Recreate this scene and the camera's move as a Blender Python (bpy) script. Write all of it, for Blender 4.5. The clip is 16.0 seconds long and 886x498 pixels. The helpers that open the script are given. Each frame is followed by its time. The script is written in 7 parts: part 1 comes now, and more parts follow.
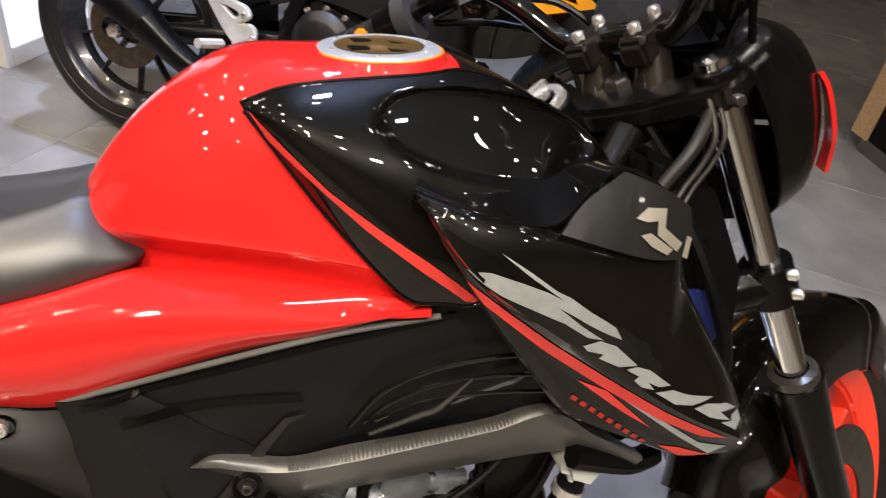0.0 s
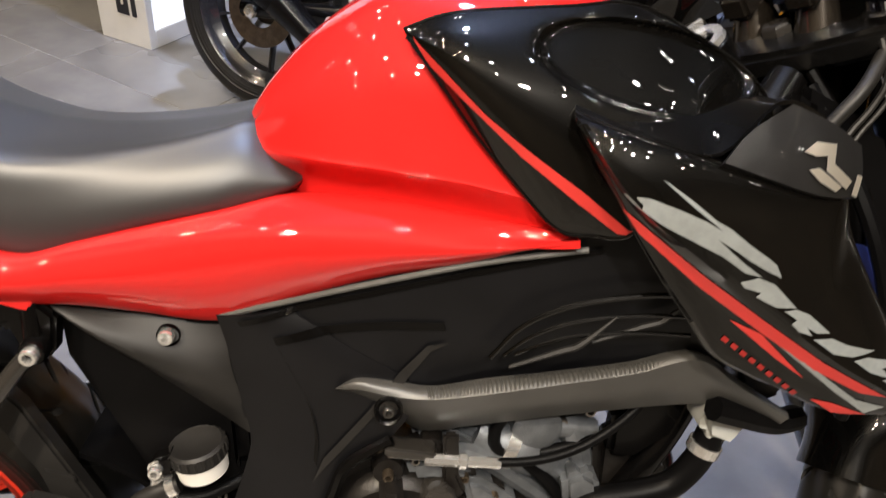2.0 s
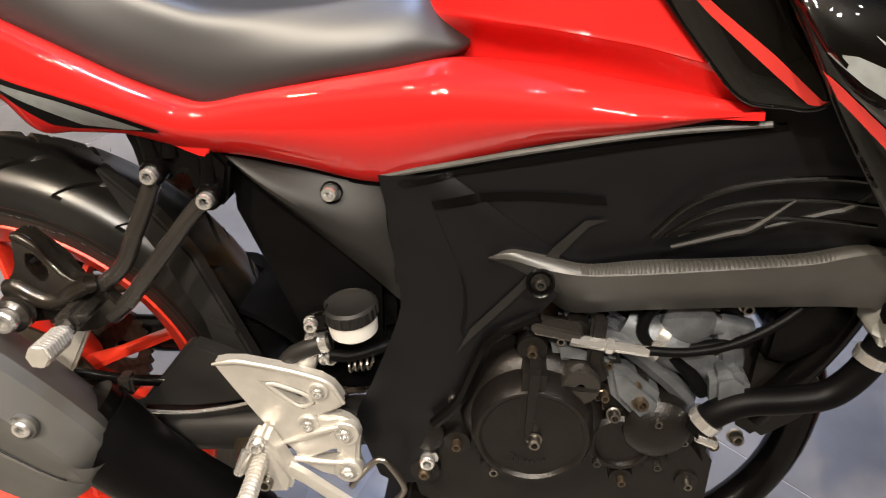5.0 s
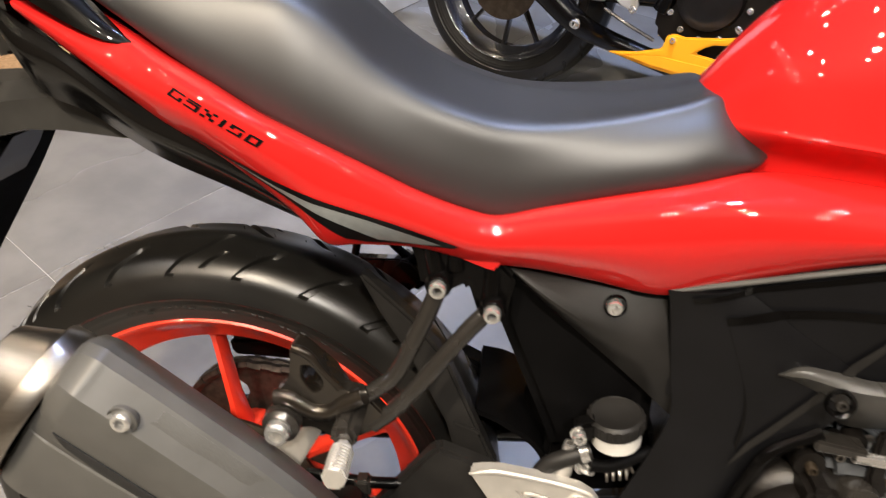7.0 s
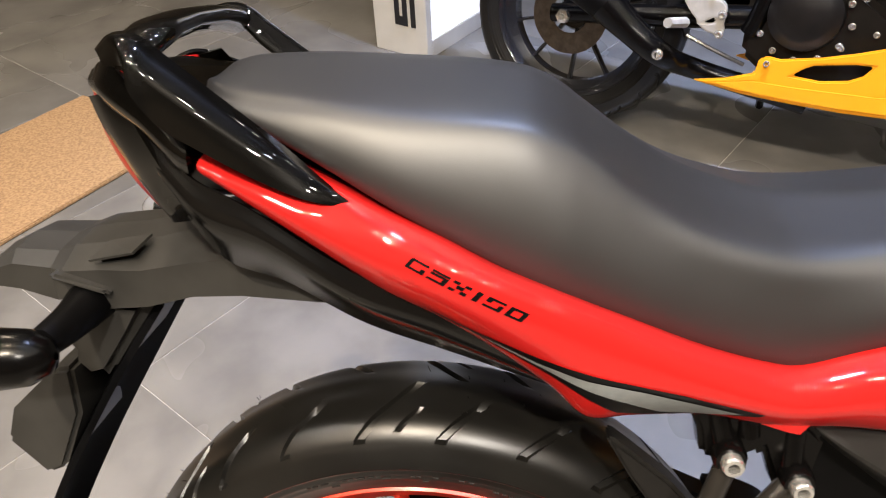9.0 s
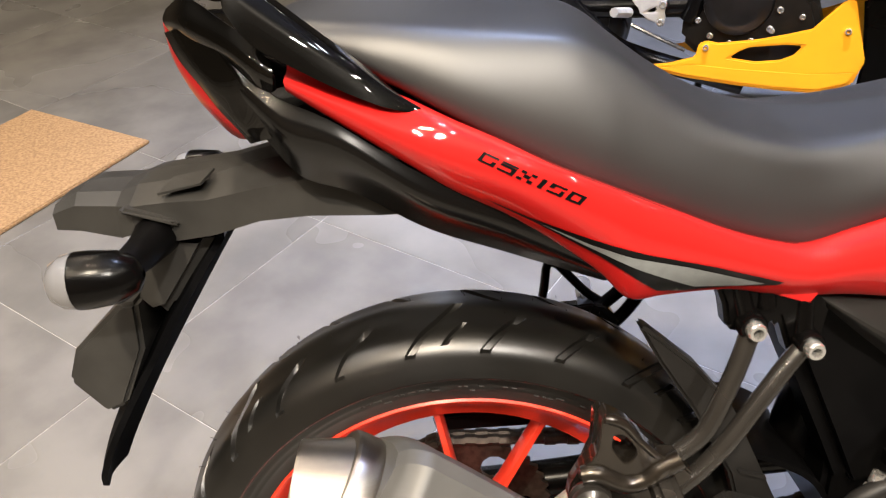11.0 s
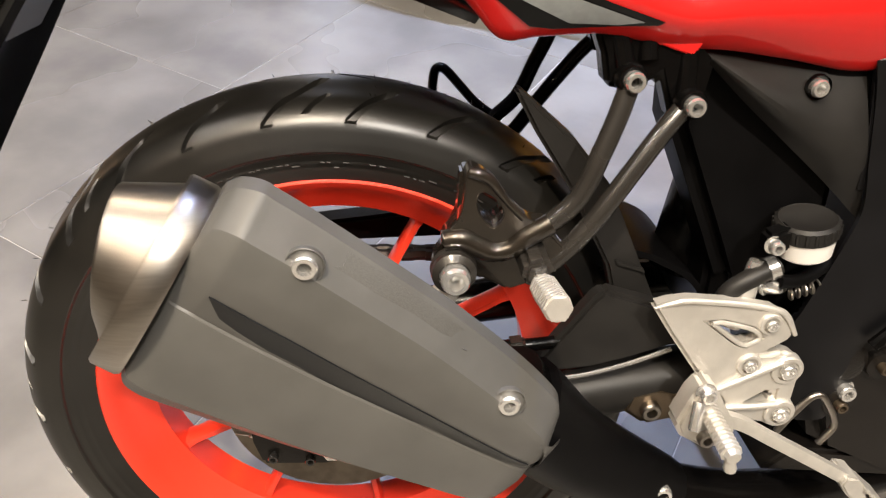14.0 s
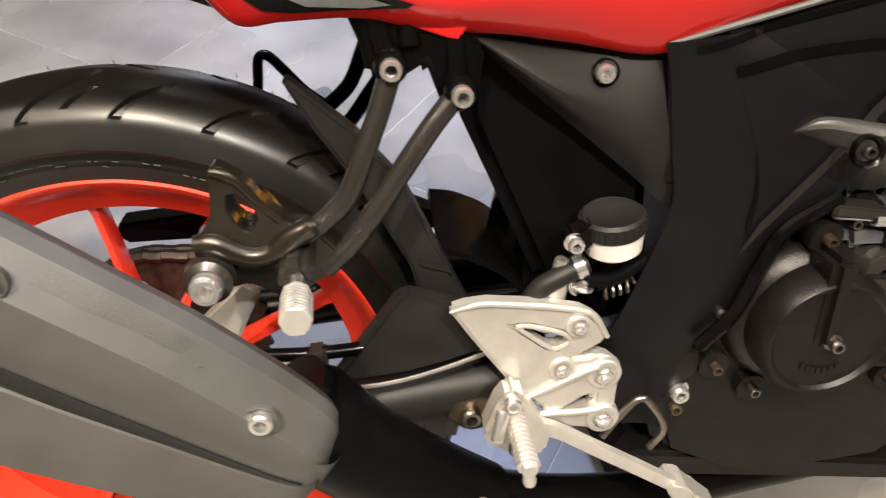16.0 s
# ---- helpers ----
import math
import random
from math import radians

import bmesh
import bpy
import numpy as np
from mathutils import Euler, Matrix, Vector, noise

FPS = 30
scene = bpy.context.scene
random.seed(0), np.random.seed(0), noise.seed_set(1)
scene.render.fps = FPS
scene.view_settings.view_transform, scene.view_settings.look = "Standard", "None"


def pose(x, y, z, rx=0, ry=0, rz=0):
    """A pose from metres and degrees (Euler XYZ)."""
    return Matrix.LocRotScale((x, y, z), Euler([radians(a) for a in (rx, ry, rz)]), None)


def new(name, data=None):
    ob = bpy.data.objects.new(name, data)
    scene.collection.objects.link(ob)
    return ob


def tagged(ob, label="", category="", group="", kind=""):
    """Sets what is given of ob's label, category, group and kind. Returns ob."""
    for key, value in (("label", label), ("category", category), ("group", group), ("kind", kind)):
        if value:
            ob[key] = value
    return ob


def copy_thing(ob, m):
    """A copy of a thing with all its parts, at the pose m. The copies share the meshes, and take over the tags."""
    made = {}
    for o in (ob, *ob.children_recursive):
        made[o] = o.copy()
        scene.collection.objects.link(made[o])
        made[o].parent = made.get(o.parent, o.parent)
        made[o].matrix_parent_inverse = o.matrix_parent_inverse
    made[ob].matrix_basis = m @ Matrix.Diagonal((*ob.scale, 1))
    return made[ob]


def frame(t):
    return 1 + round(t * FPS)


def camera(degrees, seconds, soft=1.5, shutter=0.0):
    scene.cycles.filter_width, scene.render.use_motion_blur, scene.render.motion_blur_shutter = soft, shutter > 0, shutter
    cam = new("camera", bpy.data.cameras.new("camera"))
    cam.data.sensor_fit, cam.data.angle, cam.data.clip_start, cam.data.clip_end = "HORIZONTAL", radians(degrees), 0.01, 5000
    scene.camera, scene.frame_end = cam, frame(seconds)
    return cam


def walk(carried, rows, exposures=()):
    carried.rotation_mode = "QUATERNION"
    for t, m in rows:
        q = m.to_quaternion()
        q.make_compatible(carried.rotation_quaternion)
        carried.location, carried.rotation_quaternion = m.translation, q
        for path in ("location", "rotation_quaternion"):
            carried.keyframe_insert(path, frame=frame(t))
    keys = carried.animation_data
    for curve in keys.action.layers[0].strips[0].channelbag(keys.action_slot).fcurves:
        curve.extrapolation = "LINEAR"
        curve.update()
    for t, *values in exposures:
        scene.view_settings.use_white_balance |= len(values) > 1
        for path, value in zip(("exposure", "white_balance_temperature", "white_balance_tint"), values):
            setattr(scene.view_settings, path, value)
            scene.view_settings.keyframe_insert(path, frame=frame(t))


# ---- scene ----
from mathutils.bvhtree import BVHTree

EXPOSURE = -0.06
cam = camera(61.1, 16.0, soft=1.1, shutter=0.4)
PATH = [
    (0.0, 0.5737, -0.3861, 1.1379, 53.60, -7.52, -11.00),
    (0.5, 0.5502, -0.3899, 1.1557, 53.80, -6.81, -7.60),
    (1.0, 0.5416, -0.3951, 1.1575, 54.21, -6.37, -5.90),
    (1.5, 0.5367, -0.4038, 1.1341, 54.04, -5.76, -4.42),
    (2.0, 0.5350, -0.4182, 1.0918, 52.87, -4.98, -3.41),
    (2.5, 0.5390, -0.4364, 1.0528, 51.11, -3.92, -0.35),
    (3.0, 0.5505, -0.4533, 1.0252, 49.32, -3.63, 3.52),
    (5.5, 0.4599, -0.4534, 1.0437, 48.20, -2.41, 6.01),
    (6.0, 0.3857, -0.4588, 1.0654, 49.39, -2.74, 5.57),
    (6.5, 0.3139, -0.4599, 1.0716, 50.37, -2.72, 5.94),
    (7.0, 0.2638, -0.4237, 1.0717, 50.36, -2.24, 6.88),
    (7.5, 0.2087, -0.3516, 1.0781, 50.34, -0.03, 6.57),
    (8.0, 0.1672, -0.3044, 1.0876, 50.99, 1.57, 5.91),
    (8.5, 0.1186, -0.2812, 1.0779, 51.41, 2.18, 5.44),
    (9.0, 0.0726, -0.2829, 1.0777, 51.56, 2.29, 4.85),
    (11.5, -0.0153, -0.4003, 1.0287, 53.06, 0.52, -2.18),
    (12.0, 0.0063, -0.4036, 0.9956, 52.36, -1.63, -2.31),
    (12.5, 0.0201, -0.4067, 0.9624, 51.41, -2.86, -3.21),
    (13.0, 0.0232, -0.4120, 0.9437, 50.35, -2.88, -4.05),
    (13.5, 0.0262, -0.4234, 0.9241, 49.07, -2.54, -4.03),
    (14.0, 0.0411, -0.4284, 0.9079, 48.12, -2.71, -4.02),
    (14.5, 0.0643, -0.4271, 0.8967, 47.56, -3.21, -4.51),
    (15.0, 0.0959, -0.4183, 0.8995, 47.68, -3.14, -5.52),
    (15.5, 0.1424, -0.4028, 0.8940, 47.80, -2.67, -5.76),
    (16.0, 0.2031, -0.4002, 0.8968, 46.94, -2.54, -5.37),
]
walk(cam, [(t, pose(x, y, z, rx, ry, rz)) for t, x, y, z, rx, ry, rz in PATH], exposures=[(0.0, EXPOSURE), (1.0, EXPOSURE - 0.06), (3.0, EXPOSURE), (5.5, EXPOSURE - 0.04), (6.5, EXPOSURE - 0.11), (8.0, EXPOSURE - 0.06), (9.2, EXPOSURE + 0.03), (11.5, EXPOSURE + 0.15), (13.5, EXPOSURE + 0.12), (14.5, EXPOSURE + 0.08), (16.0, EXPOSURE + 0.15)])

# ---- world and lamps: a showroom at night, lit by ceiling spots and tubes ----
world = bpy.data.worlds.new("world")
scene.world = world
world.use_nodes = True
world.node_tree.nodes["Background"].inputs[0].default_value = (0.02, 0.02, 0.025, 1)
world.node_tree.nodes["Background"].inputs[1].default_value = 0.5
CEIL = 3.4


def lamp(x, y, power, size, colour, size_y=0.0, spread=180.0, turn=0.0, tilt=0.0):
    data = bpy.data.lights.new("ceiling_lamp", "AREA")
    data.energy, data.color, data.spread = power, colour, radians(spread)
    data.shape, data.size = ("RECTANGLE" if size_y else "DISK"), size
    if size_y:
        data.size_y = size_y
    ob = new("lamp_light", data)
    ob.matrix_world = pose(x, y, CEIL - 0.06, tilt, 0, turn)
    return ob


WARM, NEUTRAL = (1.0, 0.80, 0.58), (1.0, 0.92, 0.82)
TONES = (WARM, NEUTRAL, NEUTRAL, WARM, NEUTRAL)
CALM = (NEUTRAL, (0.82, 0.88, 1.0), (0.90, 0.93, 1.0), (0.82, 0.88, 1.0), NEUTRAL)
SPOTS = [(-2.5 + 0.95 * i + 0.22 * (j % 2), -1.7 + 0.92 * j, (TONES if j < 2 or i < 3 else CALM)[(3 * i + 2 * j) % 5]) for i in range(6) for j in range(4)]
ROWS = {0: 10, 1: 10, 2: 7, 3: 1.5}
# main lamps, all out of view; the last is added to brighten the back-left floor
MAIN_LAMPS = [(-0.42, -1.30, 90, (1.0, 0.85, 0.66), 150), (0.70, -1.95, 92, NEUTRAL, 150), (0.60, 1.36, 41, (0.50, 0.62, 1.0), 70), (-1.35, 2.0, 26, WARM, 150)]
for sx, sy, col in SPOTS:
    lamp(sx, sy, ROWS[round((sy + 1.7) / 0.92)] * (1.1 if sy < 0 and sx < -0.4 else 0.6 if sy < 0 and sx < 1.0 else 1.6 if sx < -0.4 else 0.8), 0.068, col, size_y=0.068, spread=150)
for sx, sy, power, col, spread in MAIN_LAMPS:
    lamp(sx, sy, power, 0.11, col, size_y=0.11, spread=spread)


# ---- materials ----
def mat(name, colour, rough=0.5, metal=0.0, coat=0.0, coat_rough=0.03, spec=0.5, vary=0.12, scale=30.0, bump=0.0, bump_scale=400.0, rough_vary=0.08, stretch=(1, 1, 1), glow=0.0, glass=0.0):
    m = bpy.data.materials.new(name)
    m.use_nodes = True
    nt = m.node_tree
    b = nt.nodes["Principled BSDF"]
    b.inputs["Metallic"].default_value = metal
    b.inputs["Specular IOR Level"].default_value = spec
    b.inputs["Coat Weight"].default_value = coat
    b.inputs["Coat Roughness"].default_value = coat_rough
    b.inputs["Transmission Weight"].default_value = glass
    tc = nt.nodes.new("ShaderNodeTexCoord")
    mp = nt.nodes.new("ShaderNodeMapping")
    mp.inputs["Scale"].default_value = stretch
    nt.links.new(tc.outputs["Object"], mp.inputs["Vector"])
    n1 = nt.nodes.new("ShaderNodeTexNoise")
    n1.inputs["Scale"].default_value, n1.inputs["Detail"].default_value = scale, 6.0
    nt.links.new(mp.outputs["Vector"], n1.inputs["Vector"])
    mix = nt.nodes.new("ShaderNodeMix")
    mix.data_type = "RGBA"
    mix.inputs["A"].default_value = tuple(c * (1 - vary) for c in colour) + (1,)
    mix.inputs["B"].default_value = tuple(min(1, c * (1 + vary)) for c in colour) + (1,)
    spread = nt.nodes.new("ShaderNodeMapRange")
    spread.inputs["From Min"].default_value, spread.inputs["From Max"].default_value = 0.28, 0.72
    spread.interpolation_type = "SMOOTHSTEP"
    nt.links.new(n1.outputs["Fac"], spread.inputs["Value"])
    nt.links.new(spread.outputs["Result"], mix.inputs["Factor"])
    nt.links.new(mix.outputs["Result"], b.inputs["Base Color"])
    rr = nt.nodes.new("ShaderNodeMapRange")
    rr.inputs["To Min"].default_value = max(0.0, rough * (1 - rough_vary * 2))
    rr.inputs["To Max"].default_value = min(1.0, rough * (1 + rough_vary * 2))
    n3 = nt.nodes.new("ShaderNodeTexNoise")
    n3.inputs["Scale"].default_value, n3.inputs["Detail"].default_value = scale * 0.3, 3.0
    nt.links.new(mp.outputs["Vector"], n3.inputs["Vector"])
    nt.links.new(n3.outputs["Fac"], rr.inputs["Value"])
    nt.links.new(rr.outputs["Result"], b.inputs["Roughness"])
    if bump:
        n2 = nt.nodes.new("ShaderNodeTexNoise")
        n2.inputs["Scale"].default_value, n2.inputs["Detail"].default_value = bump_scale, 3.0
        nt.links.new(mp.outputs["Vector"], n2.inputs["Vector"])
        bp = nt.nodes.new("ShaderNodeBump")
        bp.inputs["Strength"].default_value, bp.inputs["Distance"].default_value = bump, 0.001
        nt.links.new(n2.outputs["Fac"], bp.inputs["Height"])
        nt.links.new(bp.outputs["Normal"], b.inputs["Normal"])
    if glow:
        b.inputs["Emission Color"].default_value = (*colour, 1)
        b.inputs["Emission Strength"].default_value = glow
    return m


RED = mat("red_paint", (0.58, 0.0150, 0.0135), 0.45, spec=0.05, coat=1.0, coat_rough=0.012, vary=0.05, scale=4)
BLACK = mat("black_gloss", (0.0026, 0.0023, 0.0019), 0.36, metal=0.4, spec=0.08, coat=1.0, coat_rough=0.010, vary=0.15, scale=4)
MATTE = mat("black_plastic", (0.0026, 0.0025, 0.0027), 0.42, spec=0.09, vary=0.2, scale=25, bump=0.10, bump_scale=1200)
SATIN = mat("black_satin", (0.0024, 0.0022, 0.0022), 0.22, spec=0.20, vary=0.15, scale=20, bump=0.04, bump_scale=900)
GREY = mat("grey_plastic", (0.083, 0.081, 0.076), 0.42, spec=0.45, vary=0.10, scale=22, bump=0.08, bump_scale=1500)
VINYL = mat("seat_vinyl", (0.0150, 0.0151, 0.0160), 0.455, spec=0.95, vary=0.12, scale=15, bump=0.06, bump_scale=1800)
RUBBER = mat("tyre_rubber", (0.0075, 0.0070, 0.0062), 0.33, spec=0.65, vary=0.3, scale=18, bump=0.05, bump_scale=900)
# duller tyre rubber for the second motorcycle, standing in for shade on it
SHADETYRE = mat("shaded_tyre_rubber", (0.008, 0.0078, 0.0075), 0.34, spec=0.4, vary=0.25, scale=18, bump=0.2, bump_scale=500)
RIMRED = mat("rim_red", (0.80, 0.045, 0.02), 0.32, coat=0.5, vary=0.05, scale=8)
RIMBLACK = mat("rim_black", (0.012, 0.012, 0.014), 0.25, coat=0.8, vary=0.1, scale=8)
STEEL = mat("brushed_steel", (0.34, 0.315, 0.285), 0.33, metal=1.0, vary=0.06, scale=60, stretch=(1, 1, 8))
CHROME = mat("chrome", (0.82, 0.81, 0.79), 0.22, metal=0.85, vary=0.04, scale=30)
ALU = mat("cast_aluminium", (0.62, 0.595, 0.55), 0.40, metal=0.62, vary=0.08, scale=50, bump=0.18, bump_scale=900)
ENGINE = mat("engine_cast", (0.145, 0.155, 0.168), 0.42, metal=0.55, vary=0.28, scale=40, bump=0.5, bump_scale=500)
CASE = mat("engine_case", (0.0095, 0.0080, 0.0070), 0.33, metal=0.3, vary=0.2, scale=40, bump=0.4, bump_scale=600)
DARKMETAL = mat("dark_metal", (0.030, 0.027, 0.024), 0.27, metal=0.3, coat=0.5, coat_rough=0.12, vary=0.15, scale=30)
SILVER = mat("silver_decal", (0.29, 0.31, 0.31), 0.36, metal=0.3, vary=0.08, scale=120)
EMBLEM = mat("emblem_chrome", (0.88, 0.80, 0.66), 0.30, metal=0.85, vary=0.04, scale=40)
DECALRED = mat("red_decal", (0.52, 0.032, 0.026), 0.4, vary=0.05, scale=50)
DARKDECAL = mat("dark_red_decal", (0.26, 0.014, 0.012), 0.4, vary=0.08, scale=50)
DECALBLACK = mat("black_decal", (0.0035, 0.0035, 0.0035), 0.3, spec=0.2, vary=0.05, scale=50)
CAPRING = mat("cap_silver", (0.34, 0.36, 0.40), 0.36, metal=0.4, vary=0.06, scale=90)
WHITEPL = mat("white_plastic", (0.72, 0.70, 0.66), 0.4, vary=0.05, scale=30)
YELLOW = mat("yellow_paint", (0.85, 0.36, 0.01), 0.35, coat=0.6, vary=0.05, scale=6)
AMBER = mat("amber_lens", (0.75, 0.25, 0.01), 0.15, coat=0.6, vary=0.05)
LENS = mat("tail_lens", (0.42, 0.006, 0.007), 0.30, spec=0.3, coat=0.3, vary=0.05)
SMOKE = mat("smoked_lens", (0.012, 0.012, 0.013), 0.2, coat=1.0, vary=0.1)
# near-black tone: the shade under the silencer's fold, put into the colour
FOLDSHADE = mat("fold_shade", (0.009, 0.010, 0.012), 0.42, spec=0.35, vary=0.16, scale=25, bump=0.06, bump_scale=1500)
GOLD = mat("cap_gold", (0.15, 0.088, 0.024), 0.40, metal=0.7, vary=0.15, scale=80)
BLUE = mat("blue_plastic", (0.010, 0.018, 0.10), 0.3, vary=0.1)
CHAINM = mat("chain_steel", (0.07, 0.055, 0.045), 0.45, metal=0.8, vary=0.3, scale=120)
DISCM = mat("disc_steel", (0.16, 0.135, 0.11), 0.35, metal=1.0, vary=0.2, scale=60)
MAT = mat("coir_mat", (0.39, 0.245, 0.13), 0.95, spec=0.1, vary=0.22, scale=140, bump=0.8, bump_scale=300)
BOARD = mat("sign_white", (0.62, 0.60, 0.56), 0.45, vary=0.05, scale=10)
LIGHTBOX = mat("lit_panel", (0.9, 0.93, 1.0), 0.4, glow=0.7)
INK = mat("sign_ink", (0.012, 0.012, 0.014), 0.5)
# tone of the unseen walls, chosen for what the glossy black reflects
WALLM = mat("wall_paint", (0.11, 0.085, 0.060), 0.7, vary=0.25, scale=1.2, bump=0.2, bump_scale=120)
CEILM = mat("ceiling_dark", (0.012, 0.012, 0.012), 0.8, vary=0.15, scale=4)
LAMPM = mat("lamp_face", (1.0, 0.95, 0.85), 0.4, glow=60.0)
GUARDM = mat("guard_plastic", (0.0135, 0.0126, 0.0118), 0.46, spec=0.30, vary=0.2, scale=30, bump=0.06, bump_scale=1500)
# guard plastic made lighter: light on the mudguard put into the colour
LITGUARDM = mat("lit_guard_plastic", (0.030, 0.029, 0.027), 0.45, spec=0.40, vary=0.16, scale=30, bump=0.06, bump_scale=1500)
FLAPM = mat("flap_rubber", (0.0035, 0.0035, 0.0040), 0.80, spec=0.05, vary=0.2, scale=30, bump=0.1, bump_scale=800)
FORKM = mat("fork_chrome", (0.62, 0.62, 0.63), 0.07, metal=1.0, vary=0.03, scale=20)
BROWN = mat("oiled_metal", (0.13, 0.10, 0.07), 0.30, metal=0.8, vary=0.25, scale=40, bump=0.3, bump_scale=500)
COVERM = mat("cover_plastic", (0.0034, 0.0034, 0.0042), 0.42, spec=0.30, vary=0.2, scale=25, bump=0.08, bump_scale=1200)
PLATEM = mat("badge_satin", (0.0090, 0.0085, 0.0080), 0.33, spec=0.45, coat=0.4, coat_rough=0.02, vary=0.12, scale=25, bump=0.1, bump_scale=900)
TRIMM = mat("trim_black", (0.0035, 0.0033, 0.0032), 0.17, spec=0.5, vary=0.12, scale=20)
BARM = mat("bar_plastic", (0.052, 0.050, 0.046), 0.38, spec=0.6, vary=0.12, scale=25, bump=0.08, bump_scale=1500)
FORGED = mat("forged_black", (0.040, 0.033, 0.026), 0.27, metal=0.75, coat=1.0, coat_rough=0.07, vary=0.2, scale=30)
WINDOW = mat("lamp_window", (0.30, 0.05, 0.04), 0.15, coat=1.0, vary=0.1)
CLEARLENS = mat("clear_lens", (0.20, 0.20, 0.21), 0.12, coat=1.0, vary=0.1)
GROUT = mat("grout", (0.42, 0.40, 0.37), 0.85, vary=0.15, scale=40)
WEAVE = mat("woven_grey", (0.075, 0.073, 0.068), 0.42, spec=0.5, vary=0.22, scale=1400, bump=0.2, bump_scale=1400)


def tile_material():
    m = mat("floor_tile", (0.182, 0.172, 0.157), 0.27, vary=0.19, scale=5.5, bump=0.08, bump_scale=60, rough_vary=0.3)
    nt = m.node_tree
    info = nt.nodes.new("ShaderNodeObjectInfo")
    mp = nt.nodes["Mapping"]
    tc = nt.nodes["Texture Coordinate"]
    add = nt.nodes.new("ShaderNodeVectorMath")
    mul = nt.nodes.new("ShaderNodeVectorMath")
    mul.operation = "SCALE"
    mul.inputs["Scale"].default_value = 37.0
    comb = nt.nodes.new("ShaderNodeCombineXYZ")
    for k in "XYZ":
        nt.links.new(info.outputs["Random"], comb.inputs[k])
    nt.links.new(comb.outputs[0], mul.inputs[0])
    nt.links.new(tc.outputs["Object"], add.inputs[0])
    nt.links.new(mul.outputs[0], add.inputs[1])
    nt.links.new(add.outputs[0], mp.inputs["Vector"])
    return m


TILE = tile_material()


# ---- mesh helpers ----
def spl(points, n):
    """Catmull-Rom through the points, n samples."""
    p = np.array(points, float)
    if len(p) == 2:
        return p[0] + (p[1] - p[0]) * np.linspace(0, 1, n)[:, None]
    q = np.vstack([2 * p[0] - p[1], p, 2 * p[-1] - p[-2]])
    u = np.linspace(0, len(p) - 1, n)
    i = np.minimum(u.astype(int), len(p) - 2)
    f = (u - i)[:, None]
    a, b, c, d = q[i], q[i + 1], q[i + 2], q[i + 3]
    return 0.5 * (2 * b + (c - a) * f + (2 * a - 5 * b + 4 * c - d) * f * f + (3 * b - a - 3 * c + d) * f ** 3)


def part(name, geo, material, parent=None, label="", sharp=38.0, smooth=True):
    """One mesh object from a bmesh or (verts, faces), under its thing or part."""
    me = bpy.data.meshes.new(name)
    if isinstance(geo, tuple):
        me.from_pydata([tuple(v) for v in geo[0]], [], [tuple(f) for f in geo[1]])
        bm = bmesh.new()
        bm.from_mesh(me)
        bmesh.ops.remove_doubles(bm, verts=bm.verts, dist=1e-6)
        bmesh.ops.recalc_face_normals(bm, faces=bm.faces)
        bm.to_mesh(me)
        bm.free()
    else:
        bmesh.ops.recalc_face_normals(geo, faces=geo.faces)
        geo.to_mesh(me)
        geo.free()
    if smooth:
        me.polygons.foreach_set("use_smooth", [True] * len(me.polygons))
        me.set_sharp_from_angle(angle=radians(sharp))
    me.materials.append(material)
    ob = new(name, me)
    if parent:
        ob.parent = parent
    if label:
        ob["label"] = label
    return ob


def grid(P, loop_v=False, caps=False, thick=0.0):
    """Verts and faces of a grid of points P[u][v]; thick: an inner skin and rims."""
    P = np.array(P, float)
    nu, nv = P.shape[:2]
    faces = []

    def idx(i, j, o=0):
        return o + i * nv + (j % nv)
    for i in range(nu - 1):
        for j in range(nv if loop_v else nv - 1):
            faces.append((idx(i, j), idx(i + 1, j), idx(i + 1, j + 1), idx(i, j + 1)))
    V = P.reshape(-1, 3)
    if caps:
        faces.append(tuple(idx(0, j) for j in range(nv)))
        faces.append(tuple(idx(nu - 1, j) for j in reversed(range(nv))))
    if thick:
        du = np.gradient(P, axis=0)
        dv = np.gradient(P, axis=1)
        N = np.cross(du, dv)
        N /= np.maximum(np.linalg.norm(N, axis=2, keepdims=True), 1e-9)
        V = np.vstack([V, (P + N * thick).reshape(-1, 3)])
        o = nu * nv
        faces += [tuple(k + o for k in reversed(f)) for f in list(faces)]
        for i in range(nu - 1):
            for j in (0, nv - 1):
                faces.append((idx(i, j), idx(i, j, o), idx(i + 1, j, o), idx(i + 1, j)))
        for j in range(nv - 1):
            for i in (0, nu - 1):
                faces.append((idx(i, j), idx(i, j + 1), idx(i, j + 1, o), idx(i, j, o)))
    return V, faces


def loft(sections, nu=24, nv=16):
    """Smooth grid through sections (lists of points with the same count)."""
    rows = [spl(s, nv) for s in sections]
    cols = [spl([r[j] for r in rows], nu) for j in range(nv)]
    return np.array(cols).transpose(1, 0, 2)


def both(P):
    """A grid mirrored to the other side of the centre plane, joined along its first column."""
    P = np.array(P)
    M = P[:, ::-1].copy()
    M[..., 1] *= -1
    return np.concatenate([M[:, :-1], P], axis=1)


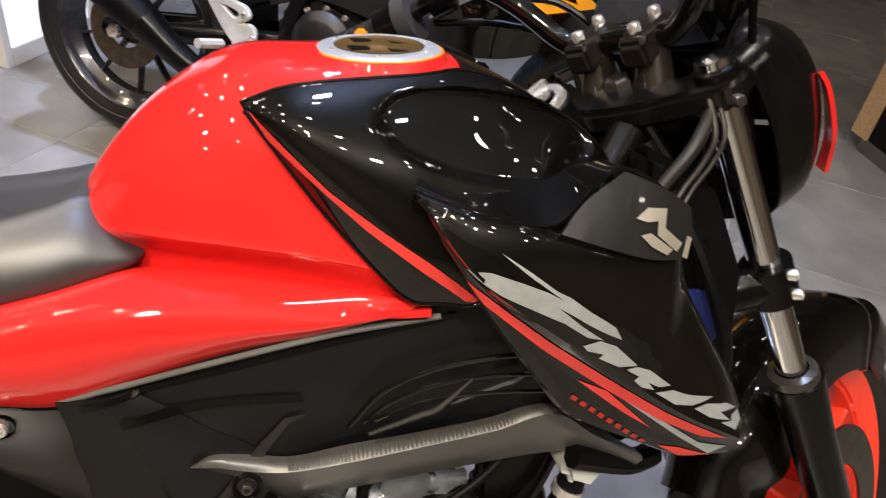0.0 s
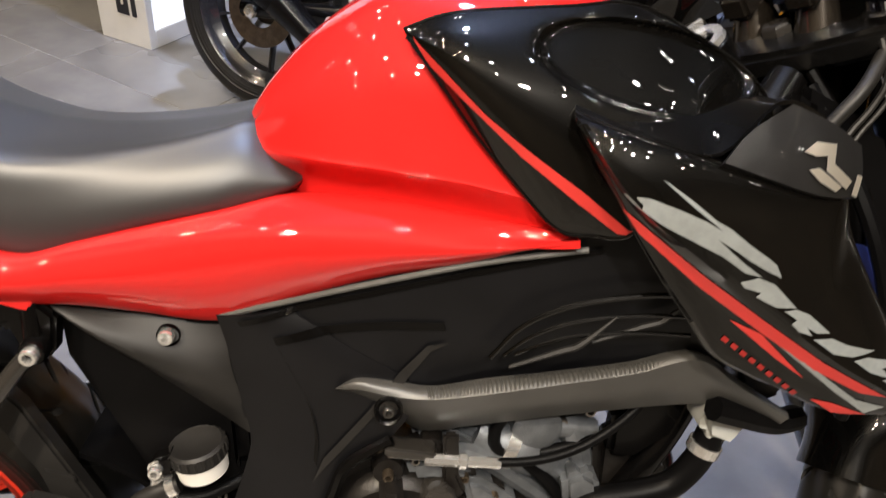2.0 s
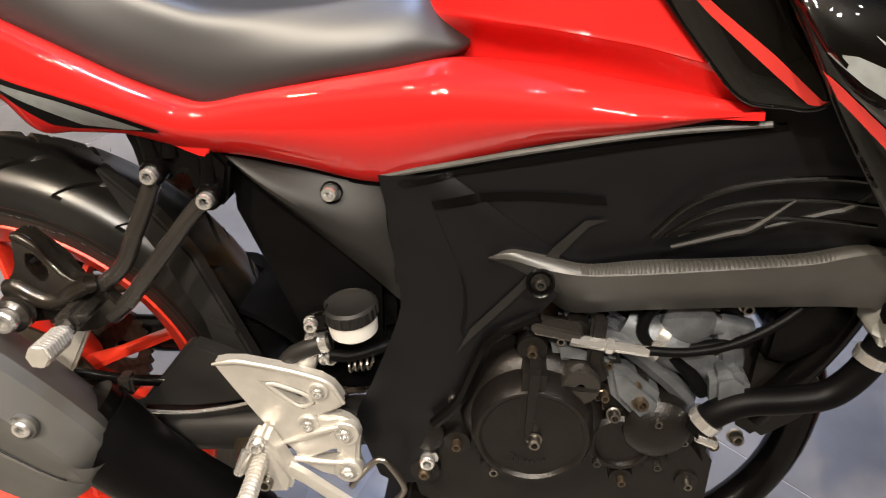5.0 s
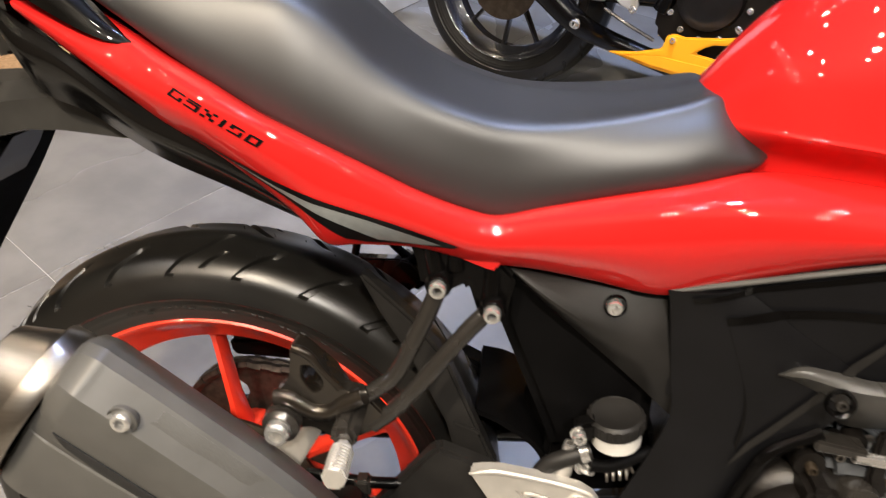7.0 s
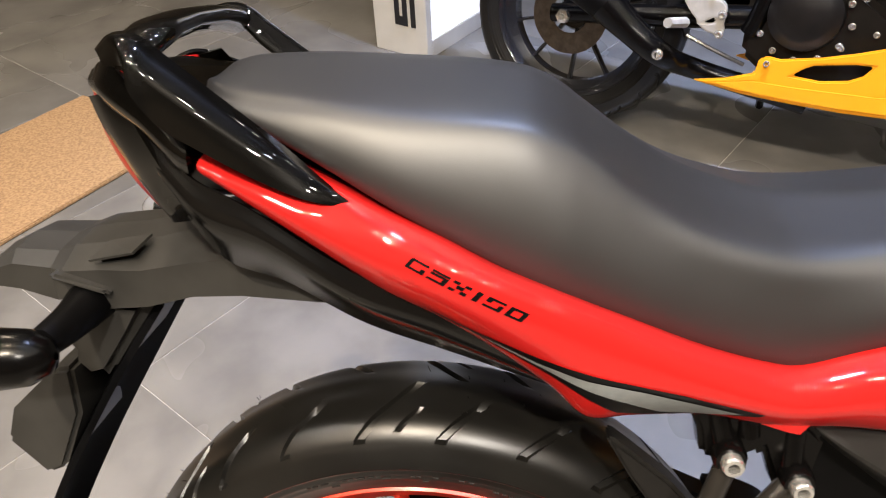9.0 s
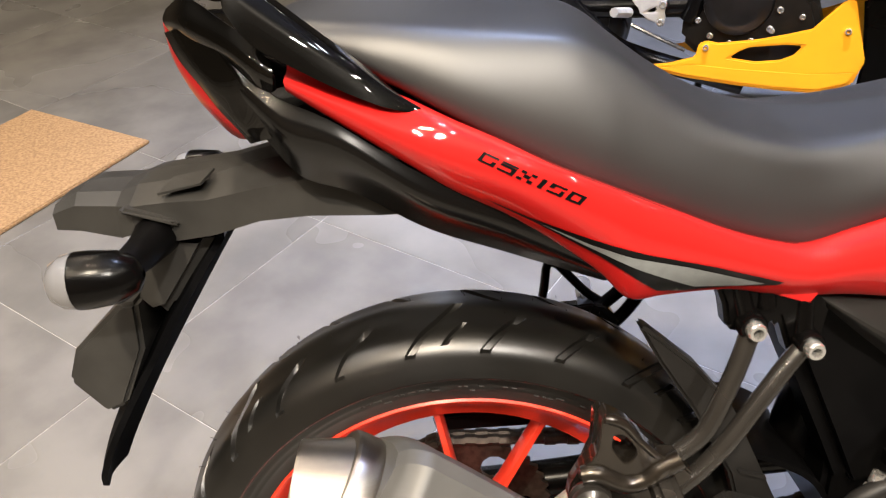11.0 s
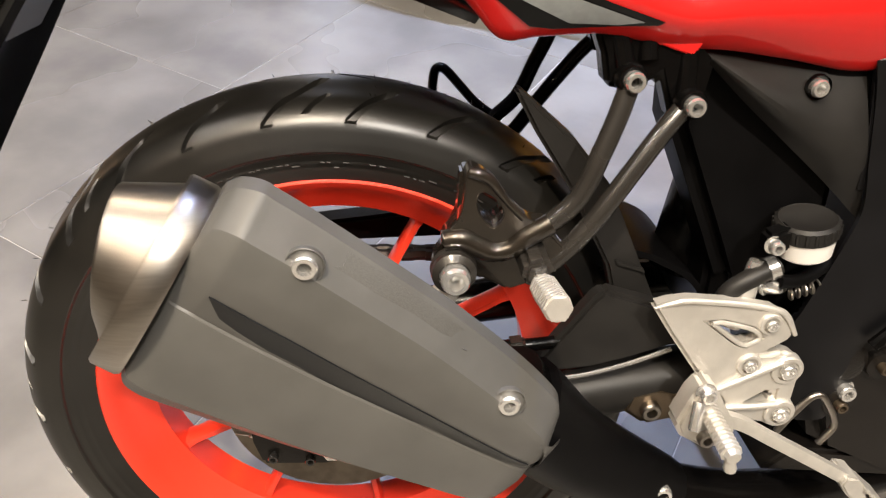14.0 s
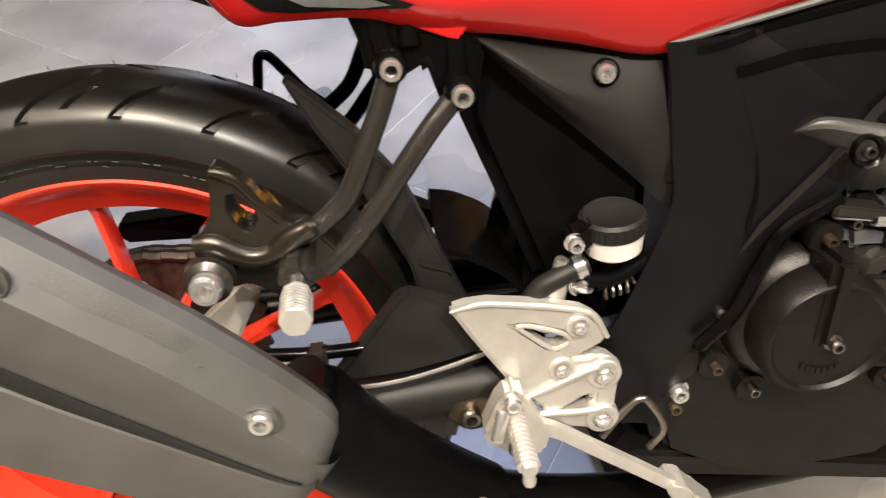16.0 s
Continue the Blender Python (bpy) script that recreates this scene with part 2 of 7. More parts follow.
def tube_geo(points, r, seg=12, n=None, caps=True):
    p = spl(points, n or max(2, (len(points) - 1) * 6 + 1)) if len(points) > 2 else np.array(points, float)
    rad = np.full(len(p), r) if np.isscalar(r) else np.interp(np.linspace(0, 1, len(p)), np.linspace(0, 1, len(r)), r)
    t = np.gradient(p, axis=0)
    t /= np.linalg.norm(t, axis=1, keepdims=True)
    a = np.cross(t[0], (0, 0, 1) if abs(t[0][2]) < 0.9 else (1, 0, 0))
    P = []
    for k in range(len(p)):
        a = a - t[k] * (a @ t[k])
        a /= np.linalg.norm(a)
        b = np.cross(t[k], a)
        ang = np.linspace(0, 2 * math.pi, seg, endpoint=False)[:, None]
        P.append(p[k] + rad[k] * (np.cos(ang) * a + np.sin(ang) * b))
    return grid(P, loop_v=True, caps=caps)


def lathe_geo(profile, origin=(0, 0, 0), axis=(0, 1, 0), seg=48, closed=False):
    """profile: (distance along axis, radius)."""
    ax = np.array(axis, float) / np.linalg.norm(axis)
    a = np.cross(ax, (0, 0, 1) if abs(ax[2]) < 0.9 else (1, 0, 0))
    a /= np.linalg.norm(a)
    b = np.cross(ax, a)
    ang = np.linspace(0, 2 * math.pi, seg, endpoint=False)[:, None]
    ring = np.cos(ang) * a + np.sin(ang) * b
    prof = list(profile) + ([profile[0]] if closed else [])
    return grid([np.array(origin) + ax * d + ring * max(r, 1e-5) for d, r in prof], loop_v=True)


def join_geo(*geos):
    V, F, o = [], [], 0
    for v, f in geos:
        V += [tuple(p) for p in v]
        F += [tuple(k + o for k in q) for q in f]
        o += len(v)
    return V, F


def plate_bm(outline, y0, y1, bevel=0.0, holes=(), smooth=0, plane="xz", segs=2):
    """A plate cut to an outline, between two depths, with rounded edges."""
    bm = bmesh.new()
    edges = []
    for loop in (outline, *holes):
        pts = loop
        if smooth:
            pts = spl(list(loop) + [loop[0]], len(loop) * smooth + 1)[:-1]
        vs = [bm.verts.new((p[0], y0, p[1]) if plane == "xz" else (p[0], p[1], y0)) for p in pts]
        edges += [bm.edges.new((vs[k], vs[(k + 1) % len(vs)])) for k in range(len(vs))]
    bmesh.ops.triangle_fill(bm, use_beauty=True, edges=edges)
    got = bmesh.ops.extrude_face_region(bm, geom=list(bm.faces))
    d = (0, y1 - y0, 0) if plane == "xz" else (0, 0, y1 - y0)
    bmesh.ops.translate(bm, verts=[v for v in got["geom"] if isinstance(v, bmesh.types.BMVert)], vec=d)
    bmesh.ops.recalc_face_normals(bm, faces=bm.faces)
    if bevel:
        rim = [e for e in bm.edges if len(e.link_faces) == 2 and e.calc_face_angle() > 0.6]
        bmesh.ops.bevel(bm, geom=rim, offset=bevel, segments=segs, affect="EDGES", clamp_overlap=True)
    return bm


def decal(name, outline, material, parent, targets, lift=0.0008, label="", step=0.009):
    """A thin sticker cut to an outline (x, z) and laid on the surfaces of the targets."""
    bm = bmesh.new()
    vs = [bm.verts.new((p[0], 0, p[1])) for p in outline]
    edges = [bm.edges.new((vs[k], vs[(k + 1) % len(vs)])) for k in range(len(vs))]
    bmesh.ops.triangle_fill(bm, use_beauty=True, edges=edges)
    for _ in range(5):
        long = [e for e in bm.edges if e.calc_length() > step]
        if not long:
            break
        bmesh.ops.subdivide_edges(bm, edges=long, cuts=1)
        bmesh.ops.triangulate(bm, faces=[f for f in bm.faces if len(f.verts) > 3])
    trees = [BVHTree.FromPolygons([v.co for v in t.data.vertices], [p.vertices for p in t.data.polygons]) for t in targets]
    for v in bm.verts:
        best = None
        for tree in trees:
            place, normal, _, _ = tree.ray_cast(Vector((v.co.x, -0.6, v.co.z)), Vector((0, 1, 0)))
            if place and (best is None or place.y < best[0].y):
                best = (place, normal)
        if best is None:
            near = [tree.find_nearest(Vector((v.co.x, -0.2, v.co.z)))[:2] for tree in trees]
            best = min(near, key=lambda h: (h[0] - Vector((v.co.x, -0.2, v.co.z))).length)
        n = best[1] if best[1].y < 0 else -best[1]
        v.co = best[0] + n * lift
    return part(name, bm, material, parent, label)


def bolt(name, at, parent, r=0.009, h=0.006, axis=(0, -1, 0), material=None, label="", washer=True):
    """A socket-head bolt with a dished head, a recess and a washer."""
    r = r * 0.82
    prof = [(-h, r * 0.9), (-h, r * 1.25), (-h * 0.8, r * 1.3), (-h * 0.7, r), (h * 0.6, r), (h, r * 0.85), (h, r * 0.55), (-h * 0.6, r * 0.48), (-h * 0.6, 0)]
    if not washer:
        prof = prof[3:]
    return part(name, lathe_geo(prof, at, axis, 18), material or CHROME, parent, label, sharp=22)


# ---- the room ----
GA, GX = radians(-34.08), (-0.319, 1.143)
ca, sa = math.cos(GA), math.sin(GA)


def gridpoint(i, j, z=0.0):
    """Tile corner (i, j) in the room."""
    return Vector((GX[0] + 0.6 * (i * ca - j * sa), GX[1] + 0.6 * (i * sa + j * ca), z))


LO, HI = -7, 8
floor = part("floor", plate_bm([gridpoint(LO, LO)[:2], gridpoint(HI, LO)[:2], gridpoint(HI, HI)[:2], gridpoint(LO, HI)[:2]], -0.10, -0.0015, plane="xy"), GROUT, smooth=False)
tagged(floor, "grey stone-look porcelain tiles with thin pale joints", "floor", kind="structure")
ceiling = part("ceiling", plate_bm([gridpoint(LO, LO)[:2], gridpoint(HI, LO)[:2], gridpoint(HI, HI)[:2], gridpoint(LO, HI)[:2]], CEIL, CEIL + 0.1, plane="xy"), CEILM, smooth=False)
tagged(ceiling, "dark painted showroom ceiling with small lamps", "ceiling", kind="structure")
# unseen walls, added to close the room and be reflected
for k, (a, b) in enumerate((((LO, LO), (HI, LO)), ((HI, LO), (HI, HI)), ((HI, HI), (LO, HI)), ((LO, HI), (LO, LO)))):
    pa, pb = gridpoint(*a), gridpoint(*b)
    d = (pb - pa).normalized()
    out = Vector((d.y, -d.x, 0)) * 0.15
    w = part(("wall_south", "wall_east", "wall_north", "wall_west")[k], plate_bm([pa[:2], pb[:2], (pb + out)[:2], (pa + out)[:2]], -0.1, CEIL + 0.1, plane="xy"), WALLM, smooth=False)
    tagged(w, "plain showroom wall, unseen, added to close the room", "wall", kind="structure")


# ---- the red motorcycle; its parts are in its own upright frame: x ahead, y left, z up, rear contact at the origin ----
LEAN = -14.53


def body_empty(name, m):
    ob = new(name)
    ob.empty_display_size = 0.2
    ob.matrix_world = m
    return ob


bike = body_empty("motorcycle", pose(0, 0, -0.003, LEAN, 0, 0))
tagged(bike, "red and black street motorcycle leaning on its side stand", "motorcycle", group="motorcycles on show")


def tyre_geo(c, R, W, rb, wb, seg=1040, nv=88, grooves=True):
    """Tyre with a round crown, shoulder and sidewall; the mesh runs along the slanted tread grooves, which are cut in."""
    half = [(0.88, 0.72), (0.955, 0.53), (0.990, 0.395), (0.992, 0.375), (0.978, 0.360), (0.945, 0.335), (0.925, 0.24)]
    side = [(W * a, rb + b * (R - rb)) for a, b in half]
    prof = spl([(-wb, rb - 0.004), (-wb - 0.004, rb + 0.008)] + [(-a, b) for a, b in side[::-1]] + [(-W * 0.68, rb + 0.885 * (R - rb)), (-W * 0.36, R - 0.004), (0, R), (W * 0.36, R - 0.004), (W * 0.68, rb + 0.885 * (R - rb))] + side + [(wb + 0.004, rb + 0.008), (wb, rb - 0.004)], nv)
    seglen = np.concatenate([[0], np.cumsum(np.hypot(*np.diff(prof, axis=0).T))])
    s = seglen - seglen[-1] / 2
    tang = np.gradient(prof, axis=0)
    nrm = np.stack([-tang[:, 1], tang[:, 0]], 1)
    nrm /= np.linalg.norm(nrm, axis=1, keepdims=True)
    k = np.arange(seg)
    shear = 0.85 * np.minimum(np.abs(s), 0.062) / R
    th = (2 * math.pi * k / seg)[:, None] + shear[None, :]
    depth = np.zeros((seg, nv))
    if grooves:
        per = seg // 26
        for side, shift in ((-1, 0), (1, per // 2)):
            u = s[None, :] * side
            turn = ((k + shift) // per)[:, None]
            ph = ((k + shift) % per)[:, None]
            long = turn % 3 == 0
            for at, half, a0, a1 in ((per // 2, 2, 0.022, 0.062), (4, 1, 0.034, 0.056)):
                inner = np.where(long & (at > 10), 0.004, a0)
                use = (at > 10) | long
                depth = np.maximum(depth, np.where((np.abs(ph - at) <= half) & (u > inner) & (u < a1) & use, 0.0042, 0))
        ring = (np.abs(np.abs(s) - (seglen[-1] / 2 - 0.021)) < 0.0016)[None, :]
        depth = np.maximum(depth, np.where(ring, 0.0012, 0))
    rr = np.repeat(prof[:, 1][None, :], seg, 0) - depth * np.abs(nrm[:, 1])[None, :]
    yy = np.repeat(prof[:, 0][None, :], seg, 0) - depth * np.sign(prof[:, 0])[None, :] * np.abs(nrm[:, 0])[None, :]
    P = np.stack([c[0] + rr * np.cos(th), c[1] + yy, c[2] + rr * np.sin(th)], 2)
    P = np.concatenate([P, P[:1]], 0)
    return grid(P)


def wheel(parent, name, c, R, W, rb, wb, rim_mat, tilt=82.0, seg=1040, label="", xf=None):
    """A cast wheel: tyre, rim, five pairs of spokes, hub, brake disc."""
    hold = xf or (lambda g: g)
    w = part(name, hold(lathe_geo([(-0.045, 0.02), (-0.045, 0.042), (-0.03, 0.05), (0.03, 0.05), (0.05, 0.042), (0.05, 0.02)], c, (0, 1, 0), 40)), rim_mat, parent, label)
    part("tyre", hold(tyre_geo(c, R, W, rb, wb, seg)), SHADETYRE if rim_mat is RIMBLACK else RUBBER, w, "black tubeless tyre with slanted grooves")
    prof = [(-wb, rb), (-wb - 0.003, rb - 0.003), (-wb, rb - 0.008), (-wb + 0.010, rb - 0.014), (-wb + 0.02, rb - 0.024), (-0.018, rb - 0.040), (0.018, rb - 0.040), (wb - 0.02, rb - 0.024),
            (wb - 0.010, rb - 0.014), (wb, rb - 0.008), (wb + 0.003, rb - 0.003), (wb, rb), (wb - 0.008, rb - 0.004), (0.02, rb - 0.03), (-0.02, rb - 0.03), (-wb + 0.008, rb - 0.004)]
    part("rim", hold(lathe_geo(prof, c, (0, 1, 0), 120, closed=True)), rim_mat, w)
    for k in range(5):
        mid = radians(tilt - 72 * k)
        for s in (-1, 1):
            a0, a1 = mid + s * radians(9), mid + s * radians(17)
            p0 = np.array((c[0] + 0.042 * math.cos(a0), c[1], c[2] + 0.042 * math.sin(a0)))
            p1 = np.array((c[0] + (rb - 0.030) * math.cos(a1), c[1], c[2] + (rb - 0.030) * math.sin(a1)))
            d = (p1 - p0) / np.linalg.norm(p1 - p0)
            t = np.cross(d, (0, 1, 0))
            rows = []
            for f, hw, hy in ((0, 0.008, 0.022), (0.35, 0.0046, 0.014), (0.88, 0.0044, 0.012), (0.95, 0.0062, 0.014), (1.0, 0.012, 0.020)):
                q = p0 + (p1 - p0) * f
                rows.append([q + t * hw * a + np.array((0, hy * b, 0)) for a, b in ((1, 0.6), (0.6, 1), (-0.6, 1), (-1, 0.6), (-1, -0.6), (-0.6, -1), (0.6, -1), (1, -0.6))])
            part("spoke", hold(grid(rows, loop_v=True, caps=True)), rim_mat, w)
    return w


rear_wheel = wheel(bike, "rear_wheel", (0, 0, 0.307), 0.300, 0.064, 0.228, 0.051, RIMRED, label="red cast rear wheel with a black tyre")
part("brake_disc", lathe_geo([(-0.055, 0.05), (-0.055, 0.11), (-0.059, 0.11), (-0.059, 0.05)], (0, 0, 0.307), (0, 1, 0), 60, closed=True), DISCM, rear_wheel, "drilled steel brake disc")
spr = []
for k in range(43):
    a = 2 * math.pi * k / 43
    spr += [(0.094 * math.cos(a - 0.045), 0.307 + 0.094 * math.sin(a - 0.045)), (0.100 * math.cos(a), 0.307 + 0.100 * math.sin(a))]
holes = [[(0.066 * math.cos(q) + 0.016 * math.cos(b), 0.307 + 0.066 * math.sin(q) + 0.016 * math.sin(b)) for b in np.linspace(0, 6.28, 10, endpoint=False)] for q in np.linspace(0, 6.28, 6, endpoint=False)]
part("sprocket", plate_bm(spr, 0.060, 0.066, holes=holes), CHAINM, rear_wheel, "toothed steel chain sprocket")
part("axle_nut", lathe_geo([(0, 0.012), (0.004, 0.018), (0.014, 0.017), (0.016, 0.009), (0.022, 0.008), (0.022, 0)], (0, -0.112, 0.307), (0, -1, 0), 6), CHROME, rear_wheel, "chrome axle nut")


# chain: alternate links along both runs and round the sprocket
rng = random.Random(3)
ang = 113.0
while ang > 58:
    step, lift = rng.choice((0.7, 1.1, 1.6)), rng.choice((-0.0022, 0.0, 0.0022))
    q = [((0.2425 + lift) * math.cos(radians(ang - d)), -0.0592, 0.307 + (0.2425 + lift) * math.sin(radians(ang - d))) for d in (0, step / 2, step)]
    part("sidewall_bar", tube_geo(q, 0.0009, 6), GUARDM, rear_wheel)
    ang -= step + rng.choice((0.5, 0.8, 4.0) if ang < 100 else (0.5, 0.8))
rng = random.Random(5)
hairs = []
for k in range(26):
    a, y = radians(rng.uniform(55, 165)), rng.choice((-1, 1)) * rng.uniform(0.004, 0.040)
    rr = 0.2995 - 1.9 * y * y
    d = rng.uniform(0.0015, 0.0038)
    hairs.append(tube_geo([(rr * math.cos(a), y, 0.307 + rr * math.sin(a)), ((rr + d) * math.cos(a + 0.004), y * 1.05, 0.307 + (rr + d) * math.sin(a + 0.004))], [0.0005, 0.0003], 5))
tagged(part("rubber_hair", join_geo(*hairs), RUBBER, rear_wheel, "fine moulding hairs of a new tyre"), kind="stuff")


def chain_path():
    pts = []
    R1, R2, x2, z2 = 0.100, 0.035, 0.47, 0.36
    for a in np.linspace(100, 260, 40):
        pts.append((R1 * math.cos(radians(a)), 0.307 + R1 * math.sin(radians(a))))
    for f in np.linspace(0, 1, 60)[1:]:
        pts.append((pts[39][0] * (1 - f) + (x2 - 0.005) * f, pts[39][1] * (1 - f) + (z2 - R2) * f - 0.02 * math.sin(math.pi * f)))
    top = []
    for f in np.linspace(0, 1, 60):
        top.append((x2 * (1 - f) + pts[0][0] * f, (z2 + R2) * (1 - f) + pts[0][1] * f))
    return pts, top


for run in chain_path():
    p = np.array(run)
    d = np.concatenate([[0], np.cumsum(np.hypot(*np.diff(p, axis=0).T))])
    geos = []
    for i, s in enumerate(np.arange(0, d[-1], 0.0127)):
        q = np.array((np.interp(s, d, p[:, 0]), np.interp(s, d, p[:, 1])))
        q2 = np.array((np.interp(s + 0.0127, d, p[:, 0]), np.interp(s + 0.0127, d, p[:, 1])))
        off = 0.006 if i % 2 else 0.004
        for sy in (-1, 1):
            geos.append(tube_geo([(q[0], 0.063 + sy * off, q[1]), (q2[0], 0.063 + sy * off, q2[1])], [0.0062, 0.0062], seg=6))
    tagged(part("chain", join_geo(*geos), CHAINM, bike, "oily steel drive chain"), kind="stuff")
part("chain_guard", plate_bm([(-0.035, 0.445), (0.10, 0.462), (0.24, 0.462), (0.30, 0.435), (0.25, 0.430), (0.10, 0.430), (-0.03, 0.425)], 0.046, 0.078, 0.004), MATTE, bike, "black plastic chain guard")

# swingarm and the guards beside it
part("swingarm", tube_geo([(0.50, -0.075, 0.375), (0.30, -0.085, 0.345), (0.12, -0.088, 0.318), (-0.04, -0.086, 0.307)], [0.026, 0.028, 0.025, 0.022], 10), GUARDM, bike, "black steel swingarm")
part("swingarm", tube_geo([(0.50, 0.075, 0.375), (0.30, 0.092, 0.345), (0.12, 0.095, 0.318), (-0.04, 0.094, 0.307)], [0.026, 0.028, 0.025, 0.022], 10), SATIN, bike, "black steel swingarm")
part("swingarm_guard", plate_bm([(0.168, 0.368), (0.180, 0.386), (0.222, 0.447), (0.231, 0.455), (0.278, 0.440), (0.300, 0.428), (0.322, 0.410), (0.320, 0.399), (0.298, 0.3965), (0.262, 0.384), (0.228, 0.3745)], -0.110, -0.090, 0.004), GUARDM, bike, "black plastic swingarm guard")
part("guard_trim", tube_geo([(0.168, -0.112, 0.3655), (0.200, -0.113, 0.3675), (0.228, -0.113, 0.3720), (0.262, -0.112, 0.3815), (0.298, -0.110, 0.3940)], 0.0021, 8), CHROME, bike, "thin bright trim wire")
part("blade", plate_bm([(0.1445, 0.6215), (0.151, 0.620), (0.196, 0.582), (0.231, 0.541), (0.267, 0.467), (0.290, 0.420), (0.250, 0.420), (0.236, 0.467), (0.197, 0.538), (0.165, 0.585)], -0.088, -0.068, 0.003), GUARDM, bike, "dark brown-black guard blade")
part("blade_step", plate_bm([(0.242, 0.474), (0.268, 0.466), (0.271, 0.460), (0.245, 0.468)], -0.0905, -0.086, 0.001), GUARDM, bike)
part("inner_fender", grid(loft([[(0.262, y, 0.464) for y in (-0.06, 0, 0.06)], [(0.292, y, 0.456) for y in (-0.066, 0, 0.066)], [(0.330, y, 0.43) for y in (-0.070, 0, 0.070)], [(0.36, y, 0.36) for y in (-0.075, 0, 0.075)]], 20, 10), thick=0.006), MATTE, bike, "black plastic inner mudguard")
for s in (-1, 1):
    part("subframe_tube", tube_geo([(0.52, s * 0.085, 0.66), (0.30, s * 0.085, 0.690), (0.10, s * 0.085, 0.730), (-0.10, s * 0.07, 0.80)], 0.014, 10), SATIN, bike)
    part("subframe_bracket", plate_bm([(0.185, 0.690), (0.262, 0.672), (0.285, 0.650), (0.280, 0.612), (0.258, 0.606), (0.245, 0.640), (0.226, 0.628), (0.205, 0.632), (0.200, 0.655)], s * 0.096, s * 0.118, 0.004), SATIN, bike)
for x0, z0, x1, z1 in ((0.210, 0.676, 0.2185, 0.646), (0.232, 0.674, 0.2340, 0.652), (0.2640, 0.664, 0.2655, 0.628)):
    part("mount_tube", tube_geo([(x0, -0.113, z0), (x1, -0.117, z1)], 0.0078, 14), SATIN, bike, "short black mounting tube")
part("frame_plate", plate_bm([(0.335, 0.475), (0.440, 0.475), (0.440, 0.400), (0.372, 0.385), (0.335, 0.420)], -0.070, 0.02, 0.006), MATTE, bike)
part("rear_shock", tube_geo([(0.37, 0, 0.62), (0.34, 0, 0.42)], 0.032, 14), SATIN, bike)
part("airbox_side", plate_bm([(0.270, 0.655), (0.420, 0.640), (0.430, 0.470), (0.345, 0.440), (0.322, 0.490), (0.298, 0.54), (0.274, 0.590)], -0.088, -0.024, 0.012), MATTE, bike)
part("battery_box", plate_bm([(0.15, 0.72), (0.30, 0.69), (0.30, 0.660), (0.17, 0.690)], -0.075, 0.075, 0.008), MATTE, bike)


# passenger step brackets on both sides
PEG0, PEG1 = np.array((0.155, -0.182, 0.508)), np.array((0.158, -0.232, 0.514))


